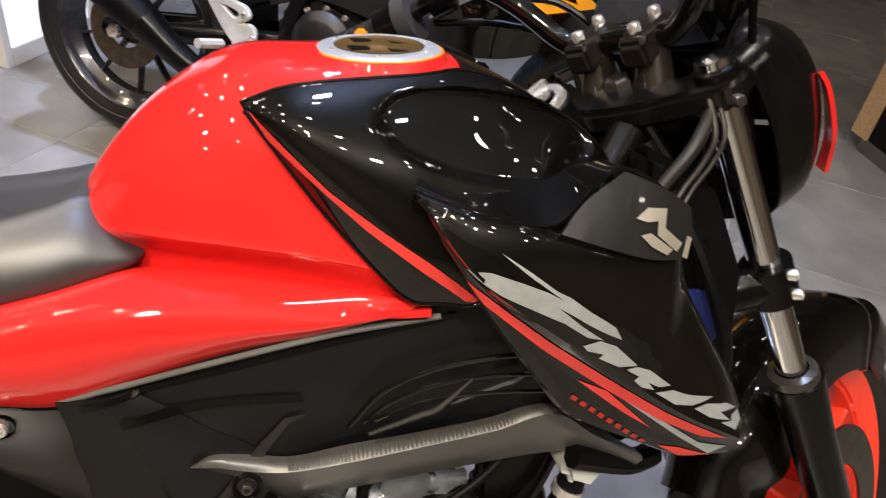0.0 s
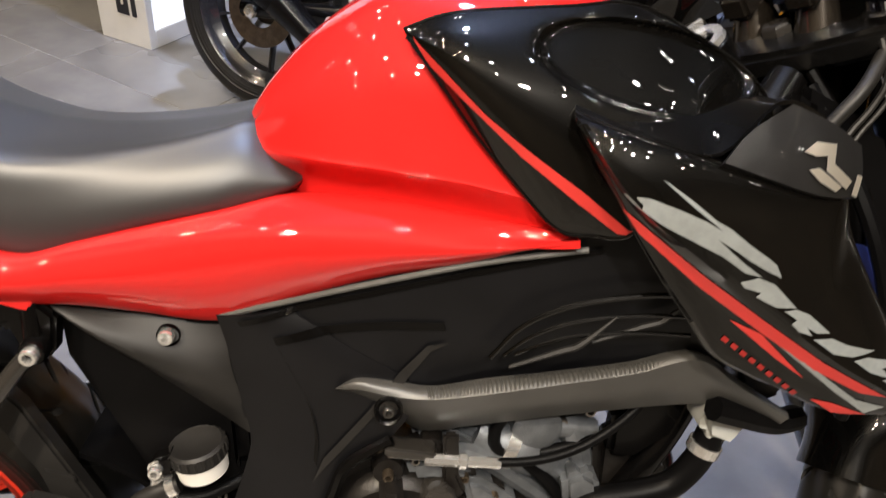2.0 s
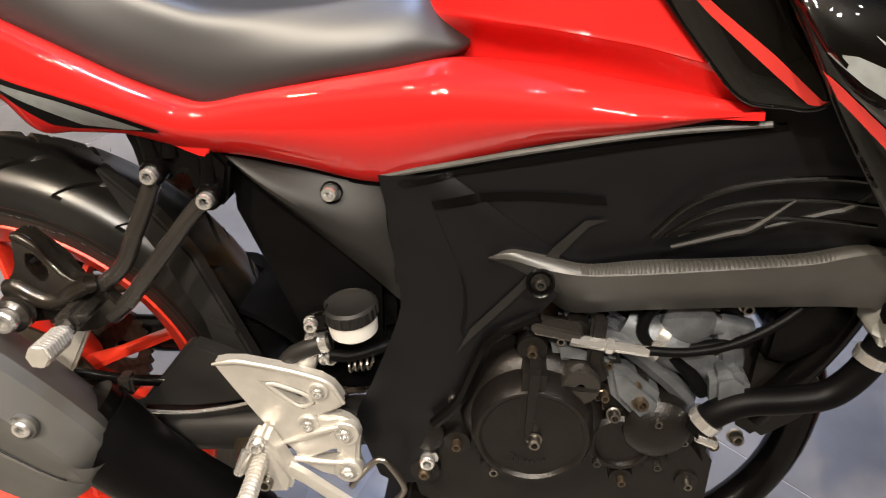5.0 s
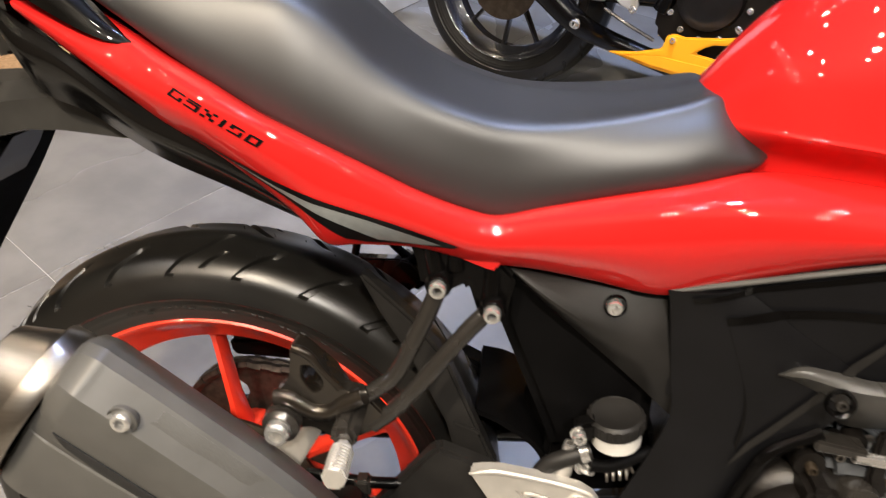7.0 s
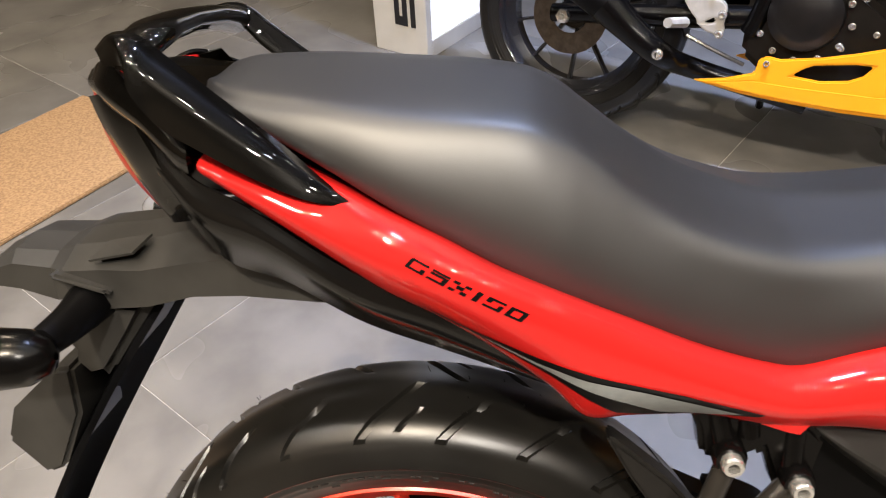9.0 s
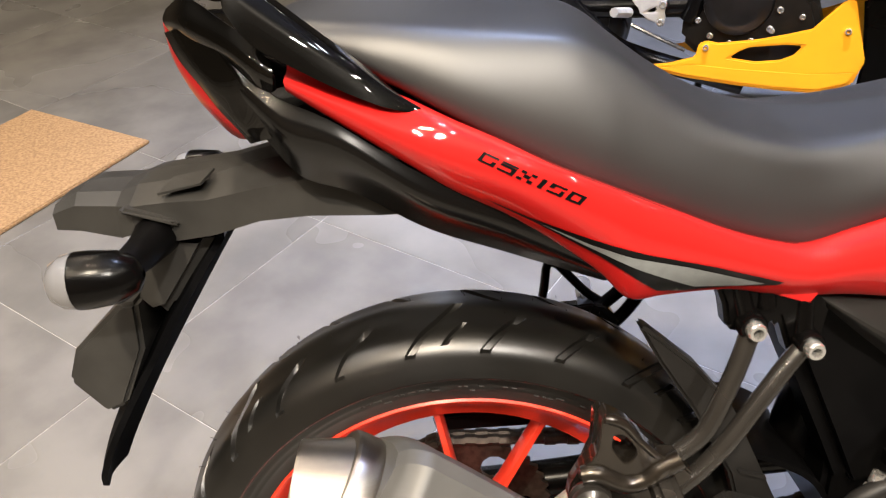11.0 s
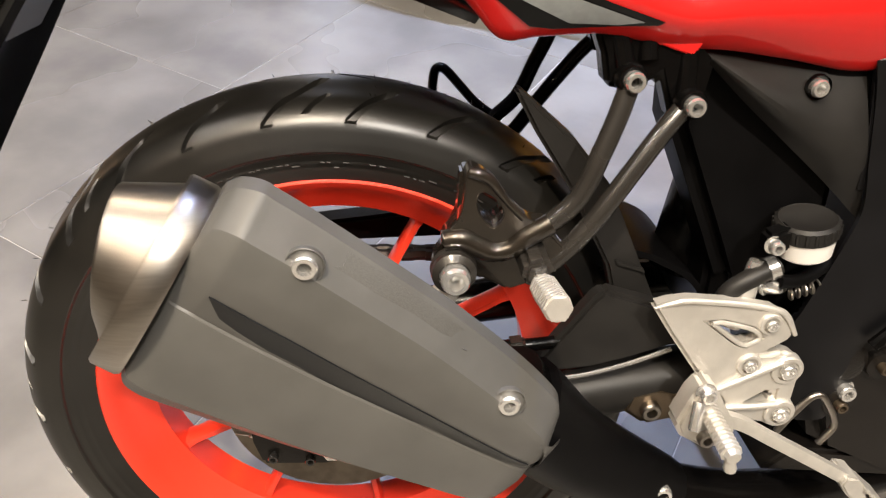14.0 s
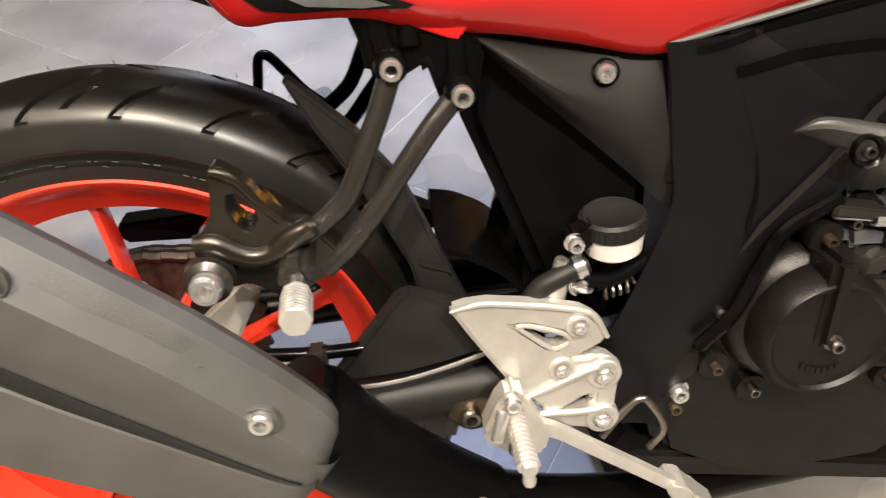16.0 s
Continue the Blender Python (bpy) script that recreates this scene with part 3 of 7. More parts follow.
def step_bracket(s):
    hole = [(0.1115, 0.565), (0.117, 0.566), (0.122, 0.563), (0.129, 0.554), (0.1305, 0.547), (0.126, 0.540), (0.121, 0.539), (0.113, 0.549), (0.1105, 0.556)]
    if s > 0:
        low = plate_bm([(0.096, 0.484), (0.080, 0.492), (0.082, 0.508), (0.090, 0.524), (0.100, 0.530), (0.150, 0.534), (0.166, 0.531), (0.186, 0.510), (0.158, 0.484), (0.118, 0.490)], 0.144, 0.128, 0.002)
        b = part("step_bracket", low, FORGED, bike, "dark forged passenger step bracket with an open loop")
        part("loop", tube_geo([(x, 0.142, z) for x, z in ((0.094, 0.524), (0.098, 0.552), (0.100, 0.575), (0.105, 0.581), (0.113, 0.578), (0.128, 0.562), (0.146, 0.543), (0.164, 0.530))], 0.0052, 10, n=40), SATIN, b)
    else:
        plate = plate_bm([(0.099, 0.578), (0.106, 0.580), (0.116, 0.572), (0.136, 0.556), (0.150, 0.534), (0.166, 0.531), (0.186, 0.510), (0.176, 0.496), (0.158, 0.484), (0.140, 0.478), (0.118, 0.490), (0.096, 0.484), (0.080, 0.492), (0.082, 0.508), (0.090, 0.524), (0.098, 0.546)],
                         s * 0.144, s * 0.128, 0.002, holes=[hole], segs=2)
        b = part("step_bracket", plate, FORGED, bike, "dark forged passenger step bracket")
        face = [(0.1015, 0.579), (0.104, 0.584), (0.108, 0.584), (0.121, 0.576), (0.127, 0.569), (0.133, 0.560), (0.146, 0.547), (0.154, 0.543), (0.163, 0.542), (0.165, 0.536), (0.155, 0.529), (0.146, 0.521), (0.138, 0.515), (0.128, 0.512), (0.118, 0.514), (0.110, 0.519), (0.101, 0.524), (0.090, 0.522), (0.086, 0.526), (0.088, 0.533), (0.096, 0.543), (0.1005, 0.555)]
        part("face_plate", plate_bm(face, s * 0.157, s * 0.140, 0.0045, holes=[hole], smooth=2, segs=3), FORGED, b)
        part("web", tube_geo([(x, s * 0.156, z) for x, z in ((0.0875, 0.528), (0.100, 0.5295), (0.111, 0.5235), (0.124, 0.5185), (0.138, 0.521), (0.150, 0.531), (0.166, 0.541))], [0.0075, 0.0085, 0.0085, 0.0080, 0.0080, 0.0085, 0.0080], 16, n=40), FORGED, b)
        part("web", tube_geo([(x, s * 0.157, z) for x, z in ((0.1035, 0.5815), (0.111, 0.5800), (0.120, 0.5745), (0.131, 0.5605), (0.145, 0.546))], [0.0036, 0.0046, 0.0040, 0.0028, 0.0030], 12, n=24), FORGED, b)
    part("tube", tube_geo([(0.222, s * 0.124, 0.640), (0.213, s * 0.130, 0.612), (0.203, s * 0.135, 0.586), (0.194, s * 0.137, 0.562), (0.184, s * 0.138, 0.546), (0.160, s * 0.138, 0.524)], 0.0078, 16, n=40), DARKMETAL if s < 0 else SATIN, b)
    part("tube", tube_geo([(0.268, s * 0.122, 0.623), (0.250, s * 0.128, 0.602), (0.228, s * 0.134, 0.571), (0.209, s * 0.138, 0.543), (0.190, s * 0.138, 0.516), (0.172, s * 0.138, 0.497)], 0.0078, 16, n=40), DARKMETAL if s < 0 else SATIN, b)
    for x, z in ((0.221, 0.640), (0.268, 0.622)):
        part("tube_eye", lathe_geo([(-0.010, 0.0115), (0.006, 0.0115), (0.009, 0.010), (0.009, 0)], (x, s * 0.122, z), (0, s, 0), 20), SATIN, b)
        bolt("bolt", (x, s * 0.134, z), b, 0.0092, 0.005, (0, s, 0))
    peg = [PEG0 * (1, -s, 1), (PEG0 * 0.75 + PEG1 * 0.25) * (1, -s, 1), PEG1 * (1, -s, 1)]
    part("step_peg", tube_geo(peg, [0.0060, 0.0088, 0.0096], 6), ALU, b, "ribbed bare aluminium folded step")
    for k in range(9):
        f = 0.25 + 0.085 * k
        q = np.array(peg[0]) * (1 - f) + np.array(peg[2]) * f
        part("rib", lathe_geo([(-0.0010, 0.007), (-0.0010, 0.0105), (0.0010, 0.0105), (0.0010, 0.007)], q, np.array(peg[2]) - np.array(peg[0]), 8, closed=True), ALU, b)
    part("peg_clevis", plate_bm([(0.144, 0.522), (0.160, 0.526), (0.168, 0.512), (0.156, 0.500), (0.142, 0.506)], s * 0.140, s * 0.184, 0.004), DARKMETAL, b)
    return b


right_step = step_bracket(-1)
step_bracket(1)
part("bush", lathe_geo([(-0.004, 0.012), (-0.004, 0.0160), (0.000, 0.0175), (0.004, 0.0160), (0.006, 0.0170), (0.010, 0.0165), (0.012, 0.014), (0.014, 0.012)], (0.095, -0.158, 0.506), (0, -1, 0), 28), DARKMETAL, right_step)
bolt("bolt", (0.095, -0.174, 0.506), right_step, 0.0135, 0.008, washer=True)

# ---- silencer ----
M0, M1 = np.array((-0.085, 0.545)), np.array((0.150, 0.398))     # axis, rear to front (x, z)
AX = (M1 - M0) / np.linalg.norm(M1 - M0)
UP = np.array((-AX[1], AX[0]))


def muf_pt(a, h, y):
    q = M0 + AX * a + UP * h
    return (q[0], y, q[1])


def muf_lines(a):
    """Heights of the ridge and of the fold's two edges along the silencer."""
    at_a = lambda xs, hs: float(np.interp(a, xs, hs))
    return at_a((0, 0.07, 0.14, 0.235, 0.31), (0.021, 0.017, 0.011, 0.002, -0.006)), at_a((0.02, 0.083, 0.158, 0.246, 0.31), (0.0035, -0.002, -0.0095, -0.0195, -0.027)), at_a((0.02, 0.043, 0.1, 0.2, 0.252, 0.31), (-0.019, -0.0215, -0.026, -0.031, -0.035, -0.038))


def muf_section(a, top, low, face, out):
    """One slice of the silencer: sloping crown, flat outer face, a fold that turns in, and the lower shell behind it."""
    ridge, fold, lip = muf_lines(a)
    base = face + 0.010
    f = base - out
    pts = [(face + 0.118, top - 0.060), (face + 0.082, top - 0.028), (face + 0.052, top - 0.008), (face + 0.034, top), (face + 0.022, top - 0.003), (f + 0.006, top - 0.020), (f + 0.001, top - 0.0255), (f, top - 0.030), (f, ridge + 0.004), (f + 0.0006, ridge), (f + 0.0035, fold + 0.004),
           (f + 0.005, fold), (base + 0.0034 * out / 0.010, lip + 0.001), (base + 0.0020 * out / 0.010, lip - 0.0006), (base + 0.0010, lip - 0.006), (base, lip * 0.6 + low * 0.4), (base + 0.004, lip * 0.25 + low * 0.75), (base + 0.020, low + 0.004), (face + 0.056, low), (face + 0.096, low + 0.018), (face + 0.122, low + 0.060)]
    return [muf_pt(a, h, y) for y, h in pts]


MUF = [(0.002, 0.060, -0.104, -0.240, 0.002), (0.008, 0.070, -0.111, -0.244, 0.005), (0.020, 0.076, -0.112, -0.247, 0.0095), (0.032, 0.0755, -0.1115, -0.247, 0.010), (0.060, 0.0735, -0.110, -0.246, 0.010), (0.12, 0.067, -0.107, -0.243, 0.010), (0.17, 0.060, -0.104, -0.239, 0.010), (0.235, 0.046, -0.098, -0.233, 0.010),
       (0.278, 0.033, -0.094, -0.228, 0.0096), (0.296, 0.022, -0.088, -0.223, 0.0085), (0.308, 0.004, -0.078, -0.214, 0.007), (0.315, -0.012, -0.064, -0.204, 0.003)]
rows = [muf_section(*r) for r in MUF]
rows = np.array([spl([r[j] for r in rows], 67) for j in range(len(rows[0]))]).transpose(1, 0, 2)
silencer = part("silencer", grid(rows, loop_v=True, caps=True), GREY, bike, "grey satin exhaust silencer with a folded edge", sharp=16)
# strip laid on the down-facing fold, coloured dark for the shade there
inset = []
for a in np.linspace(0.024, 0.294, 24):
    ridge, fold, lip = muf_lines(a)
    face = float(np.interp(a, [r[0] for r in MUF], [r[3] for r in MUF]))
    back = 0.020 * (1 - (a - 0.024) / 0.27)
    inset.append([muf_pt(a, fold + 0.0005, face + 0.0034), muf_pt(a + back * 0.5, (fold + lip) / 2, face + 0.0086), muf_pt(a + back, lip + 0.0005, face + 0.0140)])
part("inset", grid(inset, thick=0.0012), FOLDSHADE, silencer, "dark strip on the fold, its shade put into the colour", sharp=60)
weave = []
for a in np.linspace(0.085, 0.192, 20):
    top, face = float(np.interp(a, [r[0] for r in MUF], [r[1] for r in MUF])), float(np.interp(a, [r[0] for r in MUF], [r[3] for r in MUF]))
    w = min(1.0, (0.196 - a) / 0.03)
    weave.append([muf_pt(a, top - 0.0045 - 0.002 * (1 - w), face + 0.0190), muf_pt(a, top - 0.012 - 0.004 * (1 - w), face + 0.0122), muf_pt(a - 0.012 * w, top - 0.012 - 0.0065 * w, face + 0.0122 - 0.0052 * w)])
part("weave_strip", grid(weave, thick=0.0008), WEAVE, silencer, "strip of fine woven texture", sharp=60)


def oval(a, h0, ry, rh, y0, skew=0.0, n=40):
    return [muf_pt(a + skew * math.sin(t), h0 + rh * math.sin(t), y0 + ry * math.cos(t)) for t in np.linspace(0, 2 * math.pi, n, endpoint=False)]


cone = [oval(-0.012 - 0.0255 * f, -0.033 - 0.0025 * f, 0.0562 - 0.0115 * f, 0.0700 - 0.0225 * f, -0.188 + 0.002 * f, -0.017 * f) for f in (0, 0.1, 0.3, 0.5, 0.7, 0.88, 0.97, 1.0)]
part("end_cap", grid(cone + [oval(-0.0385, -0.0355, 0.0436, 0.0466, -0.186, -0.017), oval(-0.036, -0.0355, 0.0415, 0.0445, -0.186, -0.017), oval(-0.012, -0.034, 0.030, 0.030, -0.184, 0.0)], loop_v=True), STEEL, silencer, "brushed steel cone-shaped end cap", sharp=40)
part("clamp_band", grid([oval(0.002, -0.033, 0.0555, 0.0700, -0.189), oval(0.002, -0.033, 0.0590, 0.0735, -0.189), oval(-0.001, -0.033, 0.0605, 0.0750, -0.189), oval(-0.0175, -0.033, 0.0598, 0.0742, -0.189), oval(-0.0195, -0.033, 0.0584, 0.0724, -0.189), oval(-0.0195, -0.033, 0.0530, 0.0660, -0.189)], loop_v=True), STEEL, silencer, "brushed steel band")
part("collar", grid([oval(-0.006, -0.031, 0.0490, 0.0640, -0.186), oval(0.006, -0.031, 0.0400, 0.0580, -0.183), oval(0.014, -0.029, 0.03, 0.04, -0.187)], loop_v=True, caps=True), SATIN, silencer)
part("outlet", lathe_geo([(0, 0.022), (0.018, 0.022), (0.018, 0.018), (0.0, 0.017)], muf_pt(-0.010, -0.032, -0.184), (-AX[0], 0, -AX[1]), 28), DARKMETAL, silencer)
for x, z, y in ((-0.004, 0.556, -0.2435), (0.130, 0.437, -0.2305)):
    part("bolt_cup", lathe_geo([(-0.004, 0.0122), (0.0004, 0.0124), (0.0008, 0.0118), (-0.001, 0.0106), (-0.001, 0)], (x, y, z), (0, -1, 0), 28), GREY, silencer)
    bolt("bolt", (x, y - 0.001, z), silencer, 0.0100, 0.004, washer=False)
part("exhaust_pipe", tube_geo([(0.140, -0.160, 0.400), (0.185, -0.150, 0.345), (0.26, -0.135, 0.270), (0.40, -0.11, 0.215), (0.58, -0.06, 0.185), (0.76, -0.03, 0.200), (0.86, 0, 0.28), (0.87, 0, 0.42), (0.80, 0, 0.52)], [0.036, 0.032, 0.026, 0.024, 0.022, 0.022, 0.021, 0.021, 0.021], 18), SATIN, bike, "black exhaust pipe under the engine")
part("pipe_shield", tube_geo([(0.150, -0.165, 0.385), (0.205, -0.155, 0.325), (0.300, -0.138, 0.255)], [0.044, 0.040, 0.032], 16), MATTE, bike, "black pipe heat shield")
bolt("pipe_bolt", (0.288, -0.166, 0.280), bike, 0.011, 0.008)

# ---- rider's foot plate, pedal and brake reservoir ----
PLATE_OUT = [(0.262, 0.4565), (0.275, 0.461), (0.292, 0.463), (0.335, 0.459), (0.366, 0.453), (0.378, 0.446), (0.385, 0.437), (0.390, 0.427), (0.386, 0.420), (0.376, 0.413), (0.366, 0.4075), (0.374, 0.4075), (0.383, 0.4105), (0.394, 0.406), (0.402, 0.399), (0.406, 0.388), (0.405, 0.375), (0.405, 0.356), (0.409, 0.345), (0.408, 0.335),
             (0.402, 0.327), (0.392, 0.326), (0.384, 0.331), (0.367, 0.334), (0.352, 0.344), (0.338, 0.360), (0.325, 0.372), (0.313, 0.385), (0.296, 0.408), (0.280, 0.430)]
PLATE_HOLES = [[(0.315, 0.440), (0.325, 0.4405), (0.351, 0.433), (0.359, 0.4245), (0.349, 0.418), (0.340, 0.421)], [(0.358, 0.352), (0.378, 0.366), (0.386, 0.367), (0.386, 0.357), (0.372, 0.353)]]
foot_plate = part("foot_plate", plate_bm(PLATE_OUT, -0.140, -0.124, 0.004, holes=PLATE_HOLES), ALU, bike, "bare cast aluminium foot plate with cut-outs")
part("heel_guard_rim", tube_geo([(0.263, -0.1395, 0.4555), (0.278, -0.140, 0.4605), (0.292, -0.140, 0.4625), (0.335, -0.140, 0.4585), (0.366, -0.140, 0.4525), (0.378, -0.140, 0.4455), (0.3895, -0.140, 0.427)], [0.0012, 0.0028, 0.003, 0.003, 0.003, 0.003, 0.002], 10), ALU, foot_plate)
for hole in PLATE_HOLES[:1]:
    part("hole_rim", tube_geo([(x, -0.1400, z) for x, z in hole + hole[:1]], 0.0021, 8), ALU, foot_plate)
part("web", tube_geo([(0.322, -0.140, 0.366), (0.345, -0.1415, 0.379), (0.368, -0.1420, 0.392), (0.385, -0.141, 0.399)], [0.0018, 0.0034, 0.0036, 0.0030], 10), ALU, foot_plate)
part("web", tube_geo([(0.340, -0.141, 0.352), (0.365, -0.142, 0.353), (0.390, -0.141, 0.354)], [0.0030, 0.0034, 0.0030], 10), ALU, foot_plate)
for x, z, r in ((0.365, 0.439, 0.0068), (0.355, 0.398, 0.0072), (0.391, 0.391, 0.0095), (0.395, 0.344, 0.0095)):
    part("boss", lathe_geo([(-0.006, r * 1.6), (0.002, r * 1.5), (0.003, r * 1.38), (0.003, r * 1.05), (0.001, r), (0.001, 0)], (x, -0.140, z), (0, -1, 0), 24), ALU, foot_plate)
    bolt("bolt", (x, -0.144, z), foot_plate, r * 0.92, 0.003, washer=False, material=CHROME)
peg_a, peg_b = np.array((0.314, -0.150, 0.372)), np.array((0.316, -0.217, 0.364))
foot_peg = part("foot_peg", tube_geo([peg_a, peg_a * 0.8 + peg_b * 0.2, peg_b * 0.9 + peg_a * 0.1, peg_b], [0.0060, 0.0066, 0.0070, 0.0060], 8), ALU, bike, "serrated aluminium rider foot peg")
for k in range(12):
    q = peg_a + (peg_b - peg_a) * (0.16 + 0.068 * k)
    part("tooth", lathe_geo([(-0.0018, 0.005), (-0.0008, 0.0082 + 0.0001 * k), (0.0008, 0.0082 + 0.0001 * k), (0.0018, 0.005)], q, peg_b - peg_a, 8, closed=True), ALU, foot_peg)
part("feeler", lathe_geo([(0, 0.0040), (0.010, 0.0055), (0.013, 0.0045), (0.013, 0)], peg_b + np.array((0, 0.006, -0.004)), (0.15, -0.1, -1), 12), ALU, foot_peg)
part("peg_mount", plate_bm([(0.300, 0.382), (0.308, 0.394), (0.318, 0.393), (0.326, 0.380), (0.346, 0.346), (0.342, 0.328), (0.322, 0.324), (0.296, 0.340), (0.290, 0.352)], -0.164, -0.138, 0.004), ALU, foot_peg)
part("peg_pin", lathe_geo([(-0.012, 0.0052), (0.010, 0.0052), (0.012, 0.004), (0.012, 0)], (0.300, -0.176, 0.372), (-0.25, -0.5, -0.8), 14), CHROME, foot_peg)
bolt("bolt", (0.311, -0.166, 0.386), foot_peg, 0.0085, 0.005)
bolt("bolt", (0.318, -0.166, 0.340), foot_peg, 0.0095, 0.005, material=STEEL)
pedal = part("brake_pedal", grid([[(x, y + dy, z + dz) for dy, dz in ((-0.004, 0.0065), (0.004, 0.0065), (0.005, 0), (0.004, -0.0065), (-0.004, -0.0065), (-0.005, 0))] for x, y, z in spl([(0.325, -0.152, 0.352), (0.350, -0.156, 0.348), (0.379, -0.160, 0.333), (0.420, -0.165, 0.311), (0.452, -0.168, 0.293), (0.464, -0.168, 0.288)], 24)], loop_v=True, caps=True), ALU, bike, "bare metal brake pedal")
part("pedal_pad", plate_bm([(0.452, 0.298), (0.463, 0.296), (0.470, 0.288), (0.500, 0.262), (0.494, 0.250), (0.484, 0.250), (0.456, 0.278), (0.448, 0.290)], -0.178, -0.150, 0.003, holes=[[(0.474, 0.278), (0.480, 0.277), (0.490, 0.264), (0.485, 0.262)]]), ALU, pedal)
for k in range(4):
    part("pad_rib", plate_bm([(0.470 + 0.006 * k, 0.2870 - 0.0055 * k), (0.474 + 0.006 * k, 0.2850 - 0.0055 * k), (0.474 + 0.006 * k, 0.2815 - 0.0055 * k), (0.470 + 0.006 * k, 0.2835 - 0.0055 * k)], -0.182, -0.152, 0.0008), ALU, pedal)
part("pedal_loop", tube_geo([(0.398, -0.140, 0.322), (0.408, -0.140, 0.340), (0.420, -0.140, 0.358), (0.428, -0.140, 0.362), (0.436, -0.140, 0.356), (0.452, -0.140, 0.328), (0.442, -0.140, 0.306)], 0.0032, 10, n=40), STEEL, pedal, "bent wire return spring holder")
part("return_spring", tube_geo([(0.388 + 0.0022 * k / 2, -0.115 + 0.0055 * math.cos(k * 1.2), 0.452 + 0.0007 * k / 2 + 0.0055 * math.sin(k * 1.2)) for k in range(24)], 0.0013, 6), STEEL, pedal)
part("master_cylinder", tube_geo([(0.340, -0.118, 0.425), (0.348, -0.116, 0.455), (0.352, -0.115, 0.470)], [0.011, 0.011, 0.008], 12), ALU, bike, "small aluminium brake cylinder")
bolt("banjo_bolt", (0.352, -0.116, 0.474), bike, 0.008, 0.012, (0.1, 0, 1))
bolt("banjo_bolt", (0.370, -0.120, 0.462), bike, 0.007, 0.008, (0.5, -0.6, 0.3))
reservoir = part("brake_reservoir", lathe_geo([(0, 0), (0, 0.018), (0.004, 0.0225), (0.020, 0.0240), (0.024, 0.0240)], (0.394, -0.112, 0.490), (-0.16, -0.08, 1), 32), WHITEPL, bike, "small white brake fluid reservoir with a black lid")
part("lid", lathe_geo([(0.021, 0.0252), (0.033, 0.0252), (0.0355, 0.0225), (0.0345, 0.021), (0.0345, 0)], (0.394, -0.112, 0.490), (-0.16, -0.08, 1), 32), GUARDM, reservoir, "ribbed black screw lid")
LIDN = Vector((-0.16, -0.08, 1)).normalized()
for k in range(22):
    a = radians(360 * k / 22)
    side = Vector((math.cos(a), math.sin(a), 0.16 * math.cos(a) + 0.08 * math.sin(a))).normalized()
    foot = Vector((0.394, -0.112, 0.490)) + side * 0.0250
    part("lid_rib", tube_geo([foot + LIDN * 0.023, foot + LIDN * 0.029, foot + LIDN * 0.0325], 0.0017, 6), GUARDM, reservoir)
part("bracket", plate_bm([(0.352, 0.515), (0.372, 0.522), (0.372, 0.500), (0.352, 0.497)], -0.130, -0.112, 0.003), SATIN, reservoir)
bolt("bolt", (0.357, -0.133, 0.507), reservoir, 0.0075, 0.005)
part("brake_hose", tube_geo([(0.372, -0.118, 0.482), (0.350, -0.122, 0.473), (0.333, -0.122, 0.460), (0.326, -0.120, 0.438)], 0.0085, 12), GUARDM, bike, "short rubber hose")
part("hose_clip", lathe_geo([(-0.004, 0.0085), (-0.004, 0.0105), (0.004, 0.0105), (0.004, 0.0085)], (0.367, -0.118, 0.480), (0.9, 0, 0.4), 14, closed=True), CHROME, bike)
part("brake_hose", tube_geo([(0.372, -0.124, 0.470), (0.395, -0.118, 0.468), (0.430, -0.10, 0.475)], 0.006, 10), MATTE, bike)
part("brake_hose", tube_geo([(0.10, -0.100, 0.395), (0.16, -0.105, 0.398), (0.22, -0.100, 0.400), (0.30, -0.095, 0.40)], 0.006, 10), SATIN, bike, "black rubber brake hose")
part("hose_holder", plate_bm([(0.150, 0.405), (0.166, 0.407), (0.168, 0.385), (0.152, 0.384)], -0.115, -0.098, 0.003), DARKMETAL, bike)
caliper = part("brake_caliper", plate_bm([(-0.082, 0.345), (-0.030, 0.352), (0.020, 0.335), (0.016, 0.272), (-0.012, 0.262), (-0.070, 0.264), (-0.078, 0.290)], -0.100, -0.064, 0.004), CASE, bike, "black rear brake caliper")
part("bleed_nipple", lathe_geo([(0, 0.0042), (0.008, 0.0042), (0.009, 0.0030), (0.022, 0.0030), (0.022, 0)], (-0.074, -0.086, 0.290), (-1, 0, 0.25), 8), STEEL, caliper)
for bx, bz in ((-0.060, 0.276), (-0.026, 0.272)):
    bolt("bolt", (bx, -0.102, bz), caliper, 0.006, 0.004, material=DARKMETAL)
part("caliper_stay", plate_bm([(-0.02, 0.335), (0.10, 0.455), (0.115, 0.445), (0.06, 0.33), (0.02, 0.285)], -0.082, -0.072, 0.003), ALU, bike)


# ---- fuel tank, with its black side covers ----
def tank_half(x, top, w1, w2, z2, w3, z3, w4):
    """Half a slice of the tank: crown, shoulder, flank, lower crease, tucked edge."""
    w4 -= 0.011 * min(1.0, max(0.0, (x - 0.44) / 0.04)) * min(1.0, max(0.0, (0.70 - x) / 0.06))
    return [(x, 0, top), (x, -w1 * 0.5, top - 0.003), (x, -w1, top - 0.013), (x, -(w1 + w2) / 2 - 0.004, (top - 0.013) * 0.55 + z2 * 0.45), (x, -w2, z2), (x, -w3 + 0.0012, z3 + 0.006), (x, -w3 + 0.0005, z3 - 0.002), (x, -w4 - 0.002, z3 - 0.024), (x, -w4 + 0.006, z3 - 0.055)]


